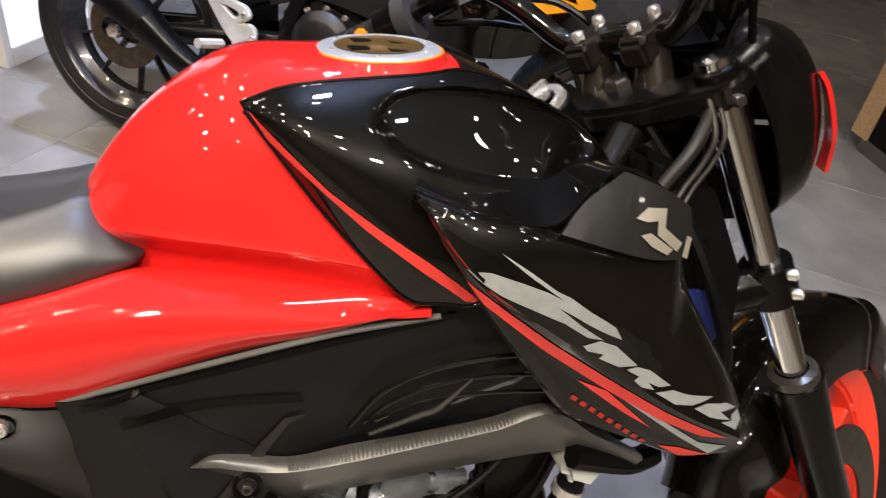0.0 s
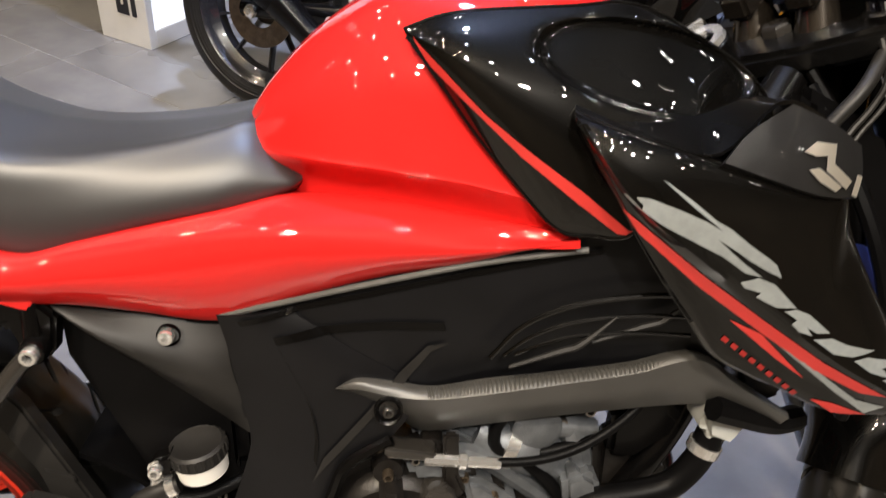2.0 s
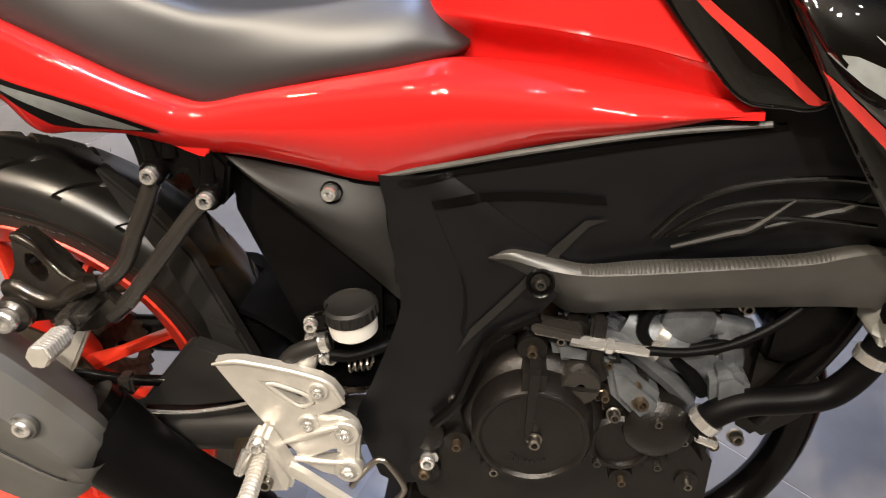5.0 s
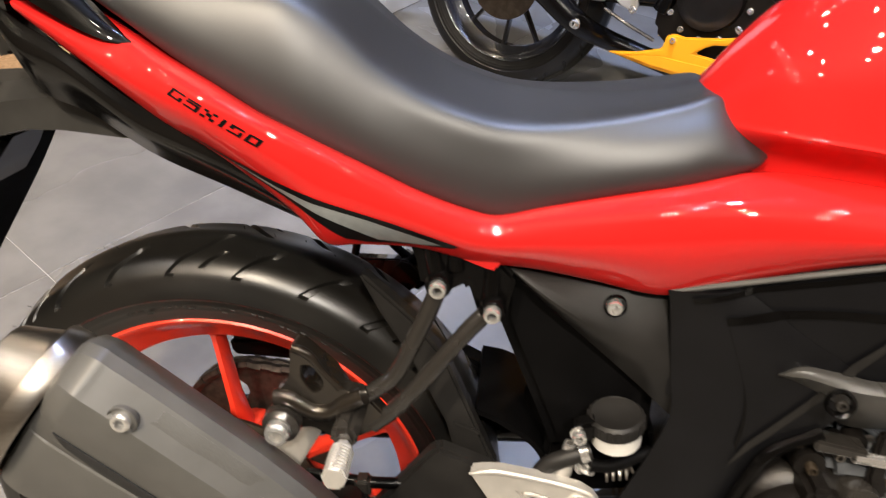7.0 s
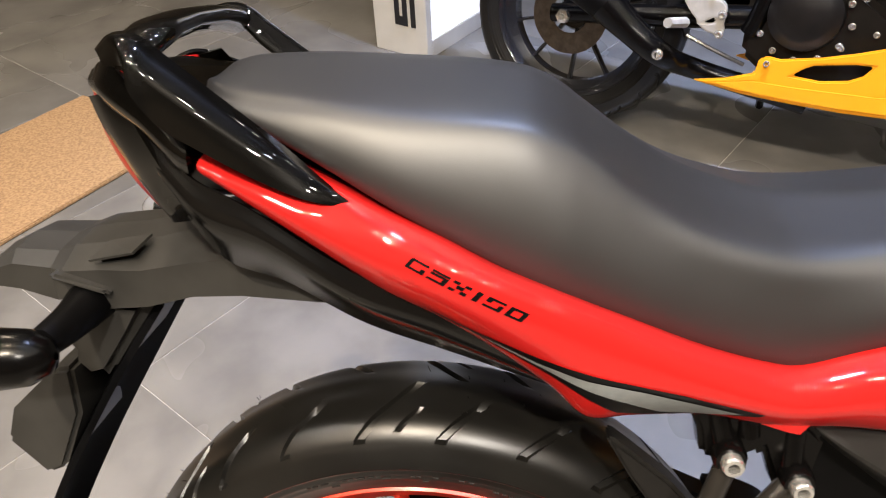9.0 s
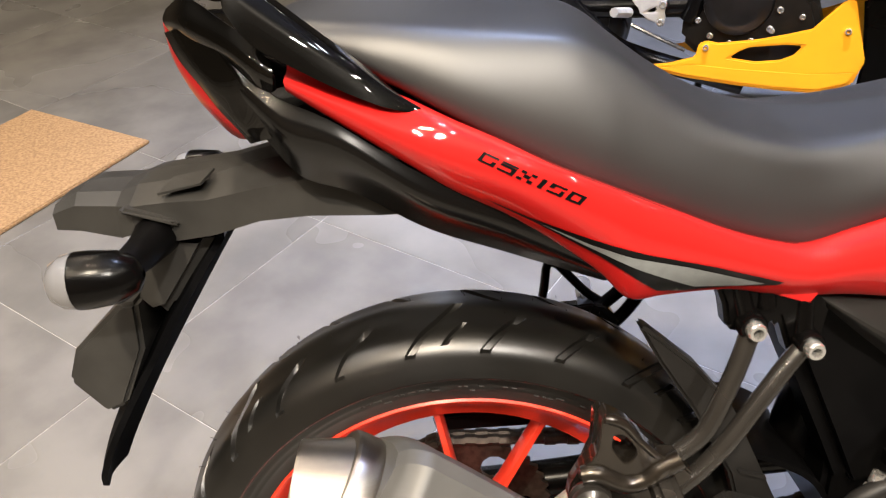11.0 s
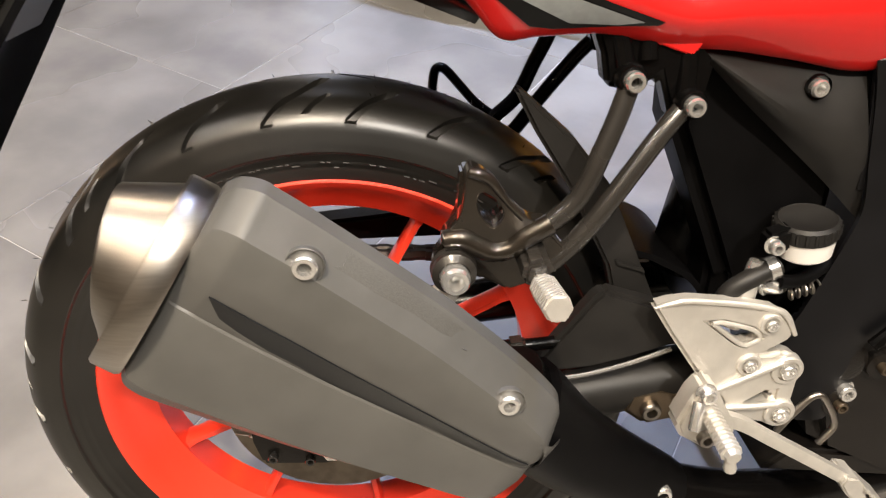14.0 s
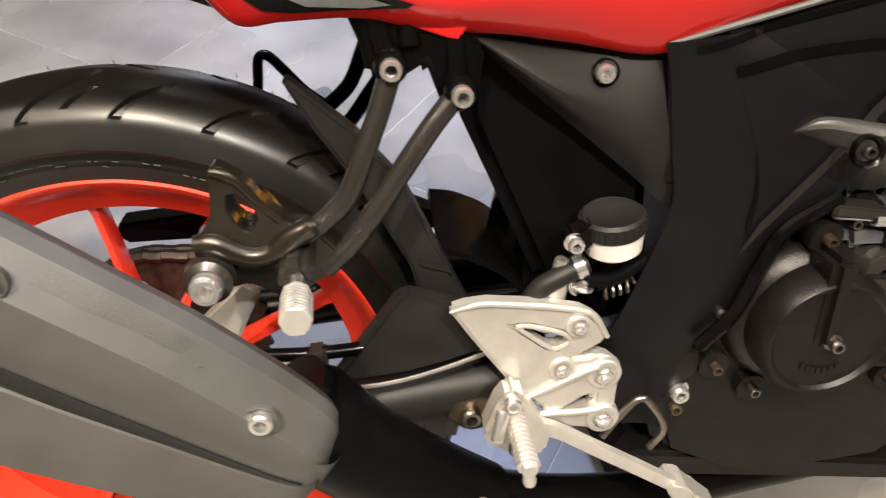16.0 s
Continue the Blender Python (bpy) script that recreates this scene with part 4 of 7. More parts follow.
TANK = [tank_half(0.426, 0.796, 0.020, 0.034, 0.784, 0.040, 0.778, 0.034), tank_half(0.434, 0.812, 0.030, 0.046, 0.793, 0.052, 0.780, 0.044), tank_half(0.452, 0.838, 0.038, 0.060, 0.803, 0.066, 0.780, 0.054),
        tank_half(0.480, 0.870, 0.046, 0.078, 0.818, 0.084, 0.782, 0.070), tank_half(0.514, 0.898, 0.054, 0.092, 0.830, 0.100, 0.783, 0.084), tank_half(0.540, 0.913, 0.060, 0.099, 0.838, 0.108, 0.783, 0.094),
        tank_half(0.566, 0.920, 0.064, 0.106, 0.842, 0.116, 0.782, 0.104), tank_half(0.610, 0.922, 0.070, 0.114, 0.844, 0.128, 0.780, 0.120), tank_half(0.660, 0.925, 0.070, 0.120, 0.842, 0.140, 0.774, 0.134),
        tank_half(0.708, 0.925, 0.064, 0.122, 0.845, 0.143, 0.772, 0.138), tank_half(0.735, 0.918, 0.055, 0.118, 0.845, 0.140, 0.775, 0.135), tank_half(0.750, 0.904, 0.050, 0.110, 0.84, 0.13, 0.778, 0.125)]
part("fuel_tank", grid(both(loft(TANK, 80, 56))), RED, bike, "glossy red fuel tank", sharp=60)
part("tank_nose", grid(both(loft([[(0.735, 0, 0.920), (0.735, -0.04, 0.915), (0.735, -0.075, 0.895)], [(0.775, 0, 0.905), (0.775, -0.045, 0.900), (0.775, -0.08, 0.880)], [(0.825, 0, 0.880), (0.825, -0.04, 0.874), (0.825, -0.075, 0.85)], [(0.845, 0, 0.85), (0.845, -0.035, 0.845), (0.845, -0.06, 0.82)]], 16, 8)), thick=0.004), MATTE, bike, "black plastic tank nose cover")
CAPC, CAPN = (0.668, -0.018, 0.9225), Vector((-0.05, -0.07, 1))
cap = part("filler_cap", lathe_geo([(-0.003, 0.0525), (0.001, 0.0525), (0.0025, 0.0505), (0.0035, 0.039), (0.002, 0.036)], CAPC, CAPN, 64), CAPRING, bike, "silver filler cap ring with a dark gold centre")
part("cap_ring", lathe_geo([(-0.004, 0.0550), (0.0004, 0.0548), (0.0008, 0.0536), (0.000, 0.052)], CAPC, CAPN, 64), AMBER, cap, "thin orange seal ring")
part("cap_centre", lathe_geo([(0.0035, 0.038), (0.0026, 0.036), (0.0026, 0.012), (0.0040, 0.010), (0.0040, 0)], CAPC, CAPN, 48), GOLD, cap, "dark gold cap centre")
part("cap_seat", lathe_geo([(-0.030, 0.066), (-0.012, 0.0610), (-0.003, 0.0570), (0.0000, 0.0550), (-0.002, 0.050)], CAPC, CAPN, 64), RED, cap, "raised red rim round the cap")
for k in range(6):
    a = radians(60 * k + 20)
    q = (CAPC[0] + 0.0445 * math.cos(a), CAPC[1] + 0.0445 * math.sin(a), CAPC[2] + 0.0028 + 0.0445 * (0.05 * math.cos(a) + 0.07 * math.sin(a)))
    bolt("screw", q, cap, 0.0028, 0.0010, CAPN, washer=False)
for k in range(4):
    a = radians(90 * k + 35)
    c0 = (CAPC[0] + 0.023 * math.cos(a), CAPC[1] + 0.023 * math.sin(a))
    quad = [(c0[0] + 0.011 * math.cos(a + b), c0[1] + 0.008 * math.sin(a + b)) for b in (0.3, 1.9, 3.4, 5.0)]
    part("cap_recess", plate_bm(quad, CAPC[2] - 0.0012, CAPC[2] + 0.0036 + 0.0016 * math.sin(a), plane="xy"), DECALBLACK, cap)
part("drain_stub", plate_bm([(0.655, 0.060), (0.668, 0.060), (0.664, 0.075)], 0.912, 0.929, 0.002, plane="xy"), AMBER, cap)


def cover_grid(s):
    top = spl([(0.556, -0.094, 0.889), (0.585, -0.094, 0.901), (0.620, -0.092, 0.907), (0.690, -0.088, 0.914), (0.724, -0.080, 0.918), (0.758, -0.078, 0.911), (0.793, -0.080, 0.895), (0.828, -0.088, 0.877), (0.852, -0.094, 0.853), (0.868, -0.095, 0.825)], 130)
    low = spl([(0.559, -0.099, 0.884), (0.586, -0.116, 0.852), (0.612, -0.127, 0.820), (0.649, -0.142, 0.781), (0.679, -0.152, 0.754), (0.706, -0.158, 0.752), (0.732, -0.166, 0.757), (0.742, -0.166, 0.790), (0.752, -0.165, 0.812), (0.800, -0.155, 0.806), (0.850, -0.120, 0.807)], 130)
    P = []
    for k in range(130):
        f = k / 129
        bulge = 0.034 * math.sin(math.pi * min(1, f * 1.15)) ** 0.8
        rowp = []
        for j in range(80):
            v = j / 79
            q = top[k] * (1 - v) + low[k] * v
            q = q + np.array((0, -1, 0.25)) * bulge * math.sin(math.pi * v) ** 0.9
            e = math.hypot((q[0] - 0.746) / 0.090, (q[2] - 0.874 + 0.12 * (q[0] - 0.746)) / 0.0295)
            dip = 1 / (1 + math.exp((e - 1) * 42)) * (0.75 + 0.25 * min(1, max(0, 1 - e)))
            q = q + np.array((0, 1, 0)) * 0.015 * dip
            if s > 0:
                q[1] = -q[1]
            rowp.append(q)
        P.append(rowp)
    return np.array(P)


cover_r = part("tank_cover", grid(cover_grid(-1), thick=0.003), BLACK, bike, "glossy black tank side cover with an oval dent", sharp=70)
edge = cover_grid(-1)
for line in (edge[:, 0], edge[:, -1]):
    part("edge_bead", tube_geo(line[::6] + np.array((0, -0.0005, 0)), 0.0013, 8), BLACK, cover_r)
part("tank_cover", grid(cover_grid(1), thick=0.003), BLACK, bike, "glossy black tank side cover with an oval dent", sharp=70)
decal("stripe", [(0.563, 0.885), (0.585, 0.866), (0.619, 0.836), (0.654, 0.812), (0.692, 0.788), (0.735, 0.757), (0.722, 0.757), (0.692, 0.777), (0.646, 0.809), (0.602, 0.845), (0.577, 0.866)], DECALRED, bike, [cover_r], label="narrow red stripe")


# ---- radiator shrouds ----
def shroud_grid(s):
    up = [(0.677, -0.168, 0.846), (0.706, -0.188, 0.838), (0.745, -0.198, 0.828), (0.790, -0.200, 0.816), (0.835, -0.198, 0.804), (0.872, -0.188, 0.800), (0.886, -0.180, 0.796), (0.900, -0.176, 0.766), (0.928, -0.176, 0.725), (0.960, -0.176, 0.681), (0.984, -0.176, 0.640)]
    crest = [(0.680, -0.178, 0.842), (0.702, -0.200, 0.812), (0.728, -0.208, 0.786), (0.762, -0.210, 0.762), (0.798, -0.211, 0.738), (0.830, -0.211, 0.716), (0.856, -0.210, 0.700), (0.880, -0.208, 0.684), (0.910, -0.206, 0.666), (0.940, -0.202, 0.650), (0.972, -0.194, 0.632)]
    low = [(0.682, -0.170, 0.836), (0.694, -0.186, 0.816), (0.712, -0.192, 0.790), (0.732, -0.194, 0.760), (0.755, -0.196, 0.730), (0.780, -0.196, 0.700), (0.804, -0.196, 0.672), (0.835, -0.196, 0.655), (0.872, -0.194, 0.638), (0.918, -0.192, 0.618), (0.968, -0.186, 0.612)]
    a, b, c = spl(up, 70), spl(crest, 70), spl(low, 70)
    P = []
    for k in range(70):
        f = math.sin(math.pi * k / 69)
        m1 = (a[k] + b[k]) / 2 + np.array((0, -0.008 * f, 0))
        m2 = (b[k] + c[k]) / 2 + np.array((0, 0.003 * f, 0))
        tuck = c[k] + np.array((0.004, 0.018, -0.002))
        rowp = np.vstack([spl([a[k] + np.array((0.004, 0.02, 0.004)), a[k], m1, b[k]], 20), spl([b[k], m2, c[k], tuck], 12)[1:]])
        if s > 0:
            rowp[:, 1] *= -1
        P.append(rowp)
    return np.array(P)


shroud = part("radiator_shroud", grid(shroud_grid(-1), thick=0.003), BLACK, bike, "glossy black radiator shroud with silver lettering shapes", sharp=32)
part("radiator_shroud", grid(shroud_grid(1), thick=0.003), BLACK, bike, "glossy black radiator shroud", sharp=32)
edge = shroud_grid(-1)
for line in (edge[:, 4], edge[:, -3]):
    part("edge_bead", tube_geo(line[::4] + np.array((0, -0.0003, 0)), 0.0012, 8), BLACK, shroud)
badge_plate = part("badge_plate", grid(loft([[(0.775, -0.196, 0.822), (0.800, -0.176, 0.840), (0.836, -0.158, 0.858)], [(0.812, -0.197, 0.812), (0.832, -0.180, 0.832), (0.852, -0.160, 0.852)], [(0.850, -0.194, 0.802), (0.862, -0.178, 0.824), (0.872, -0.160, 0.844)], [(0.884, -0.184, 0.798), (0.892, -0.172, 0.814), (0.895, -0.158, 0.830)]], 20, 12), thick=0.006), PLATEM, bike, "dark satin plate with a bright emblem")
for s in (-1, 1):
    part("shroud_top", grid(loft([[(0.700, s * 0.165, 0.842), (0.705, s * 0.150, 0.836)], [(0.770, s * 0.192, 0.826), (0.775, s * 0.140, 0.842)], [(0.835, s * 0.156, 0.860), (0.838, s * 0.120, 0.855)], [(0.895, s * 0.156, 0.832), (0.895, s * 0.12, 0.825)]], 20, 6), thick=0.003), BLACK, bike)
for outl in ([(0.838, 0.832), (0.850, 0.838), (0.868, 0.836), (0.864, 0.824), (0.880, 0.812), (0.874, 0.807), (0.856, 0.820), (0.858, 0.829), (0.848, 0.829)], [(0.841, 0.821), (0.850, 0.822), (0.870, 0.809), (0.864, 0.806), (0.850, 0.813)], [(0.886, 0.816), (0.891, 0.814), (0.884, 0.801), (0.879, 0.803)]):
    decal("emblem", outl, EMBLEM, badge_plate, [badge_plate], lift=0.002, label="raised chrome emblem shape")
for outl in ([(0.732, 0.8139), (0.7368, 0.8113), (0.7536, 0.8012), (0.7738, 0.7874), (0.785, 0.7821), (0.8018, 0.7706), (0.8168, 0.7616), (0.8248, 0.7562), (0.8317, 0.7455), (0.8184, 0.7514), (0.8035, 0.7592), (0.7913, 0.7665), (0.7773, 0.7741), (0.7985, 0.7580), (0.8166, 0.7461), (0.8032, 0.749),
              (0.7841, 0.7609), (0.766, 0.7688), (0.7474, 0.777), (0.7344, 0.7831), (0.7234, 0.79), (0.7102, 0.8003), (0.7256, 0.8003), (0.748, 0.7935), (0.767, 0.7865), (0.780, 0.7800), (0.7725, 0.7850), (0.7513, 0.7995)],
             [(0.8014, 0.7416), (0.814, 0.7457), (0.828, 0.7404), (0.8502, 0.721), (0.8336, 0.7216), (0.8157, 0.7302), (0.8188, 0.7335), (0.8054, 0.7371)], [(0.8408, 0.7185), (0.8504, 0.72), (0.8626, 0.7154), (0.8854, 0.6983), (0.8736, 0.6989), (0.863, 0.7046), (0.8696, 0.6972), (0.8567, 0.7016), (0.8492, 0.7082), (0.853, 0.7113)],
             [(0.8711, 0.6945), (0.8882, 0.6939), (0.9033, 0.6874), (0.934, 0.6785), (0.9198, 0.6773), (0.9106, 0.6769), (0.8923, 0.6808)], [(0.9128, 0.6736), (0.9265, 0.6747), (0.9523, 0.6671), (0.968, 0.6575), (0.9441, 0.6628), (0.9574, 0.6517), (0.9309, 0.662)],
             [(0.9605, 0.6545), (0.9710, 0.6545), (0.9760, 0.6440), (0.9660, 0.6405), (0.9453, 0.6537), (0.9600, 0.6500)]):
    decal("lettering_shape", outl, SILVER, shroud, [shroud], label="silver lettering shape")
decal("stripe", [(0.714, 0.787), (0.733, 0.774), (0.777, 0.743), (0.830, 0.709), (0.887, 0.673), (0.935, 0.648), (0.956, 0.637), (0.930, 0.642), (0.884, 0.664), (0.827, 0.700), (0.774, 0.734), (0.727, 0.770)], DECALRED, shroud, [shroud], label="narrow red stripe")
decal("flash", [(0.806, 0.706), (0.832, 0.696), (0.880, 0.654), (0.852, 0.672)], DECALRED, shroud, [shroud])
decal("flash", [(0.892, 0.634), (0.912, 0.630), (0.948, 0.616), (0.916, 0.619)], DECALRED, shroud, [shroud])
decal("flash", [(0.849, 0.686), (0.889, 0.662), (0.930, 0.634), (0.962, 0.624), (0.945, 0.618), (0.909, 0.642)], SILVER, shroud, [shroud])
for k in range(9):
    x0, z0 = 0.806 + 0.0086 * k, 0.692 - 0.0060 * k
    decal("text_bar", [(x0 - 0.0002, z0 - 0.0006), (x0 + 0.0048, z0 - 0.0042), (x0 + 0.0026, z0 - 0.0076), (x0 - 0.0024, z0 - 0.0040)], DARKDECAL, shroud, [shroud])


# ---- red side panels from the tank to the tail ----
def side_half(x, y0, z0, yc, zc, yb, zb):
    mid = (zc + zb) / 2
    return [(x, y0 + 0.040, z0 - 0.012), (x, y0, z0), (x, (y0 + yc) / 2 - 0.002, (z0 + zc) / 2 + 0.001), (x, yc, zc - 0.004), (x, (yc + yb) / 2 - 0.010, mid), (x, yb, zb), (x, yb + 0.012, zb - 0.002)]


SIDE = [side_half(-0.118, -0.094, 0.850, -0.112, 0.848, -0.120, 0.832), side_half(-0.075, -0.098, 0.837, -0.119, 0.834, -0.124, 0.804), side_half(-0.040, -0.107, 0.824, -0.129, 0.820, -0.128, 0.782), side_half(-0.006, -0.113, 0.808, -0.141, 0.807, -0.131, 0.761),
        side_half(0.030, -0.118, 0.792, -0.149, 0.793, -0.132, 0.743), side_half(0.065, -0.120, 0.774, -0.151, 0.779, -0.132, 0.721), side_half(0.100, -0.119, 0.759, -0.150, 0.763, -0.130, 0.694), side_half(0.125, -0.117, 0.748, -0.147, 0.752, -0.128, 0.670),
        side_half(0.155, -0.114, 0.735, -0.144, 0.738, -0.126, 0.671), side_half(0.200, -0.108, 0.715, -0.138, 0.719, -0.124, 0.672), side_half(0.240, -0.103, 0.702, -0.132, 0.705, -0.121, 0.664), side_half(0.265, -0.101, 0.699, -0.129, 0.702, -0.118, 0.661),
        side_half(0.300, -0.099, 0.709, -0.126, 0.708, -0.114, 0.659), side_half(0.345, -0.097, 0.721, -0.125, 0.715, -0.110, 0.653), side_half(0.412, -0.090, 0.737, -0.126, 0.728, -0.107, 0.645), side_half(0.472, -0.080, 0.750, -0.129, 0.738, -0.113, 0.668),
        side_half(0.546, -0.094, 0.753, -0.133, 0.742, -0.122, 0.695), side_half(0.613, -0.114, 0.750, -0.139, 0.743, -0.132, 0.714), side_half(0.668, -0.132, 0.748, -0.144, 0.745, -0.141, 0.733), side_half(0.698, -0.140, 0.745, -0.146, 0.7445, -0.145, 0.7425)]
side_grid = loft(SIDE, 140, 26)
side = part("side_panel", grid(side_grid, thick=0.003), RED, bike, "glossy red side panel running to the tail", sharp=55)
flip = side_grid.copy()
flip[..., 1] *= -1
part("side_panel", grid(flip, thick=0.003), RED, bike, "glossy red side panel running to the tail", sharp=55)
part("panel_tab", plate_bm([(0.214, 0.676), (0.274, 0.672), (0.272, 0.6655), (0.2655, 0.6555), (0.250, 0.6600), (0.230, 0.6670)], -0.1215, -0.1165, 0.001), RED, bike, "pointed red lower tab")
decal("flash", [(0.014, 0.757), (0.047, 0.742), (0.090, 0.726), (0.130, 0.713), (0.182, 0.699), (0.236, 0.6815), (0.232, 0.679), (0.160, 0.675), (0.143, 0.677), (0.117, 0.697), (0.095, 0.712), (0.050, 0.738), (0.030, 0.748)], DECALBLACK, side, [side], label="black tail flash")
decal("flash", [(0.054, 0.738), (0.090, 0.7215), (0.120, 0.711), (0.164, 0.700), (0.201, 0.688), (0.222, 0.6815), (0.204, 0.679), (0.170, 0.680), (0.125, 0.7005), (0.090, 0.7185)], SILVER, side, [side], lift=0.0014, label="silver tail flash")
GLYPHS = ([(0, 0, 0.2, 1), (0.2, 0.8, 1, 1), (0.2, 0, 1, 0.2), (0.75, 0.2, 1, 0.5)], [(0, 0.55, 1, 0.75), (0, 0.8, 1, 1), (0, 0, 1, 0.2), (0.75, 0.2, 1, 0.55)], [(0.0, 0.75, 0.35, 1), (0.3, 0.35, 0.7, 0.7), (0.65, 0, 1, 0.3), (0.65, 0.75, 1, 1), (0, 0, 0.35, 0.25)],
          [(0.3, 0, 0.6, 1)], [(0, 0.5, 0.3, 1), (0, 0.8, 1, 1), (0, 0, 1, 0.2), (0.75, 0.2, 1, 0.6)], [(0, 0, 0.25, 1), (0.75, 0, 1, 1), (0.25, 0.8, 0.75, 1), (0.25, 0, 0.75, 0.2)])
for k, bars in enumerate(GLYPHS):
    for a, b, c, d in bars:
        quad = []
        for u, v in ((a, b), (c, b), (c, d), (a, d)):
            along = 0.0136 * (0, 1.03, 2.06, 2.95, 3.72, 4.80)[k] + 0.0116 * u + 0.0055 * v
            quad.append((0.010 + along * 0.90, 0.787 - along * 0.43 + 0.0075 * v))
        decal("model_bar", quad, DECALBLACK, side, [side], label="small dark lettering bar")

# ---- saddle ----
def seat_half(x, zc, yr, zr, yl, zl, puff=0.004):
    drop = 0.014 * min(1.0, max(0.0, (0.03 - x) / 0.12))
    zc, zr, zl = zc - drop, zr - drop, zl - drop * 0.4
    ease = min(1.0, max(0.0, (0.13 - x) / 0.05)) * min(1.0, max(0.0, (x + 0.142) / 0.03))
    zr, yr = zr - 0.006 * ease, yr + 0.004 * ease
    yr += float(np.interp(x, (-0.142, -0.11, -0.04, 0.06, 0.12, 0.20, 0.28, 0.36, 0.45), (0, 0.003, 0.006, 0.008, 0.011, 0.011, 0.007, 0.003, 0)))
    d, h = yl - yr, zr - zl
    return [(x, 0, zc), (x, -yr * 0.55, zc * 0.55 + zr * 0.45), (x, -yr * 0.90, zr + 0.0036), (x, -yr - 0.12 * d - 0.001, zr - 0.055 * h - 0.001), (x, -yr - 0.66 * d - puff * 0.3, zr - 0.34 * h), (x, -yr - 0.97 * d - puff * 0.4, zr - 0.68 * h), (x, -yl, zl), (x, -yl + 0.012, zl - 0.006)]


SEAT = [seat_half(-0.142, 0.884, 0.030, 0.882, 0.034, 0.874, 0), seat_half(-0.134, 0.893, 0.052, 0.888, 0.062, 0.872, 0.001), seat_half(-0.110, 0.899, 0.070, 0.891, 0.084, 0.868, 0.003), seat_half(-0.075, 0.898, 0.080, 0.888, 0.098, 0.853, 0.004), seat_half(-0.042, 0.894, 0.084, 0.882, 0.106, 0.835), seat_half(0.000, 0.888, 0.086, 0.873, 0.114, 0.810),
        seat_half(0.045, 0.882, 0.086, 0.866, 0.117, 0.785), seat_half(0.080, 0.8768, 0.085, 0.8615, 0.118, 0.767), seat_half(0.104, 0.8660, 0.084, 0.8490, 0.118, 0.756), seat_half(0.125, 0.850, 0.084, 0.833, 0.116, 0.747), seat_half(0.160, 0.825, 0.085, 0.806, 0.113, 0.732), seat_half(0.200, 0.803, 0.086, 0.785, 0.108, 0.715),
        seat_half(0.245, 0.789, 0.086, 0.772, 0.104, 0.701), seat_half(0.272, 0.785, 0.084, 0.769, 0.102, 0.698), seat_half(0.310, 0.784, 0.080, 0.771, 0.100, 0.711), seat_half(0.360, 0.788, 0.072, 0.779, 0.097, 0.726), seat_half(0.405, 0.795, 0.062, 0.790, 0.093, 0.736), seat_half(0.432, 0.802, 0.052, 0.797, 0.087, 0.742),
        seat_half(0.452, 0.797, 0.048, 0.786, 0.081, 0.747), seat_half(0.470, 0.780, 0.052, 0.770, 0.073, 0.752), seat_half(0.478, 0.766, 0.052, 0.763, 0.064, 0.757, 0.001)]
part("saddle", grid(both(loft(SEAT, 140, 34))), VINYL, bike, "black vinyl stepped dual saddle", sharp=70)

# ---- grab rail, tail cowl, tail lamp ----
def rail_arm(s):
    P = []
    top = spl([(-0.186, 0.092, 0.904), (-0.172, 0.098, 0.914), (-0.152, 0.104, 0.914), (-0.135, 0.107, 0.902), (-0.101, 0.109, 0.875), (-0.068, 0.111, 0.849), (-0.045, 0.114, 0.829), (-0.027, 0.120, 0.816)], 40)
    low = spl([(-0.172, 0.112, 0.896), (-0.154, 0.124, 0.898), (-0.150, 0.131, 0.886), (-0.136, 0.132, 0.866), (-0.112, 0.133, 0.851), (-0.080, 0.134, 0.834), (-0.050, 0.133, 0.821), (-0.026, 0.126, 0.814)], 40)
    if s > 0:
        low = top * 0.45 + low * 0.55 - np.array((0, 0, 0.004))
        top = top - np.array((0, 0, 0.010)) * np.linspace(0.2, 1, 40)[:, None]
    for k in range(40):
        a, b = top[k], low[k]
        f = math.sin(math.pi * (0.08 + 0.84 * k / 39))
        mid = (a + b) / 2 + np.array((0, 0.008, 0.006)) * f
        inner = (a + b) / 2 + np.array((0, -0.016, -0.010)) * f
        ring = np.vstack([spl([a, (a + mid) / 2 + np.array((0, 0.002, 0.002)), mid], 8)[:-1], spl([mid, (mid + b) / 2 + np.array((0, 0.0005, 0)), b], 7)[:-1], spl([b, inner, a], 9)[:-1]])
        ring[:, 1] *= s
        ring[:, 1] -= 0.022 if s > 0 else 0
        P.append(ring)
    return grid(P, loop_v=True, caps=True)


rail = part("grab_rail", rail_arm(-1), BLACK, bike, "glossy black pillion grab rail", sharp=44)
part("rail_arm", rail_arm(1), BLACK, rail, sharp=44)


def bridge_ring(y, x0, x1, z, h):
    t = np.linspace(0, 2 * math.pi, 20, endpoint=False)
    return np.stack([(x0 + x1) / 2 + (x1 - x0) / 2 * np.cos(t), np.full(20, y), z + h * np.sin(t) + 0.10 * (x1 - x0) / 2 * np.cos(t)], 1)


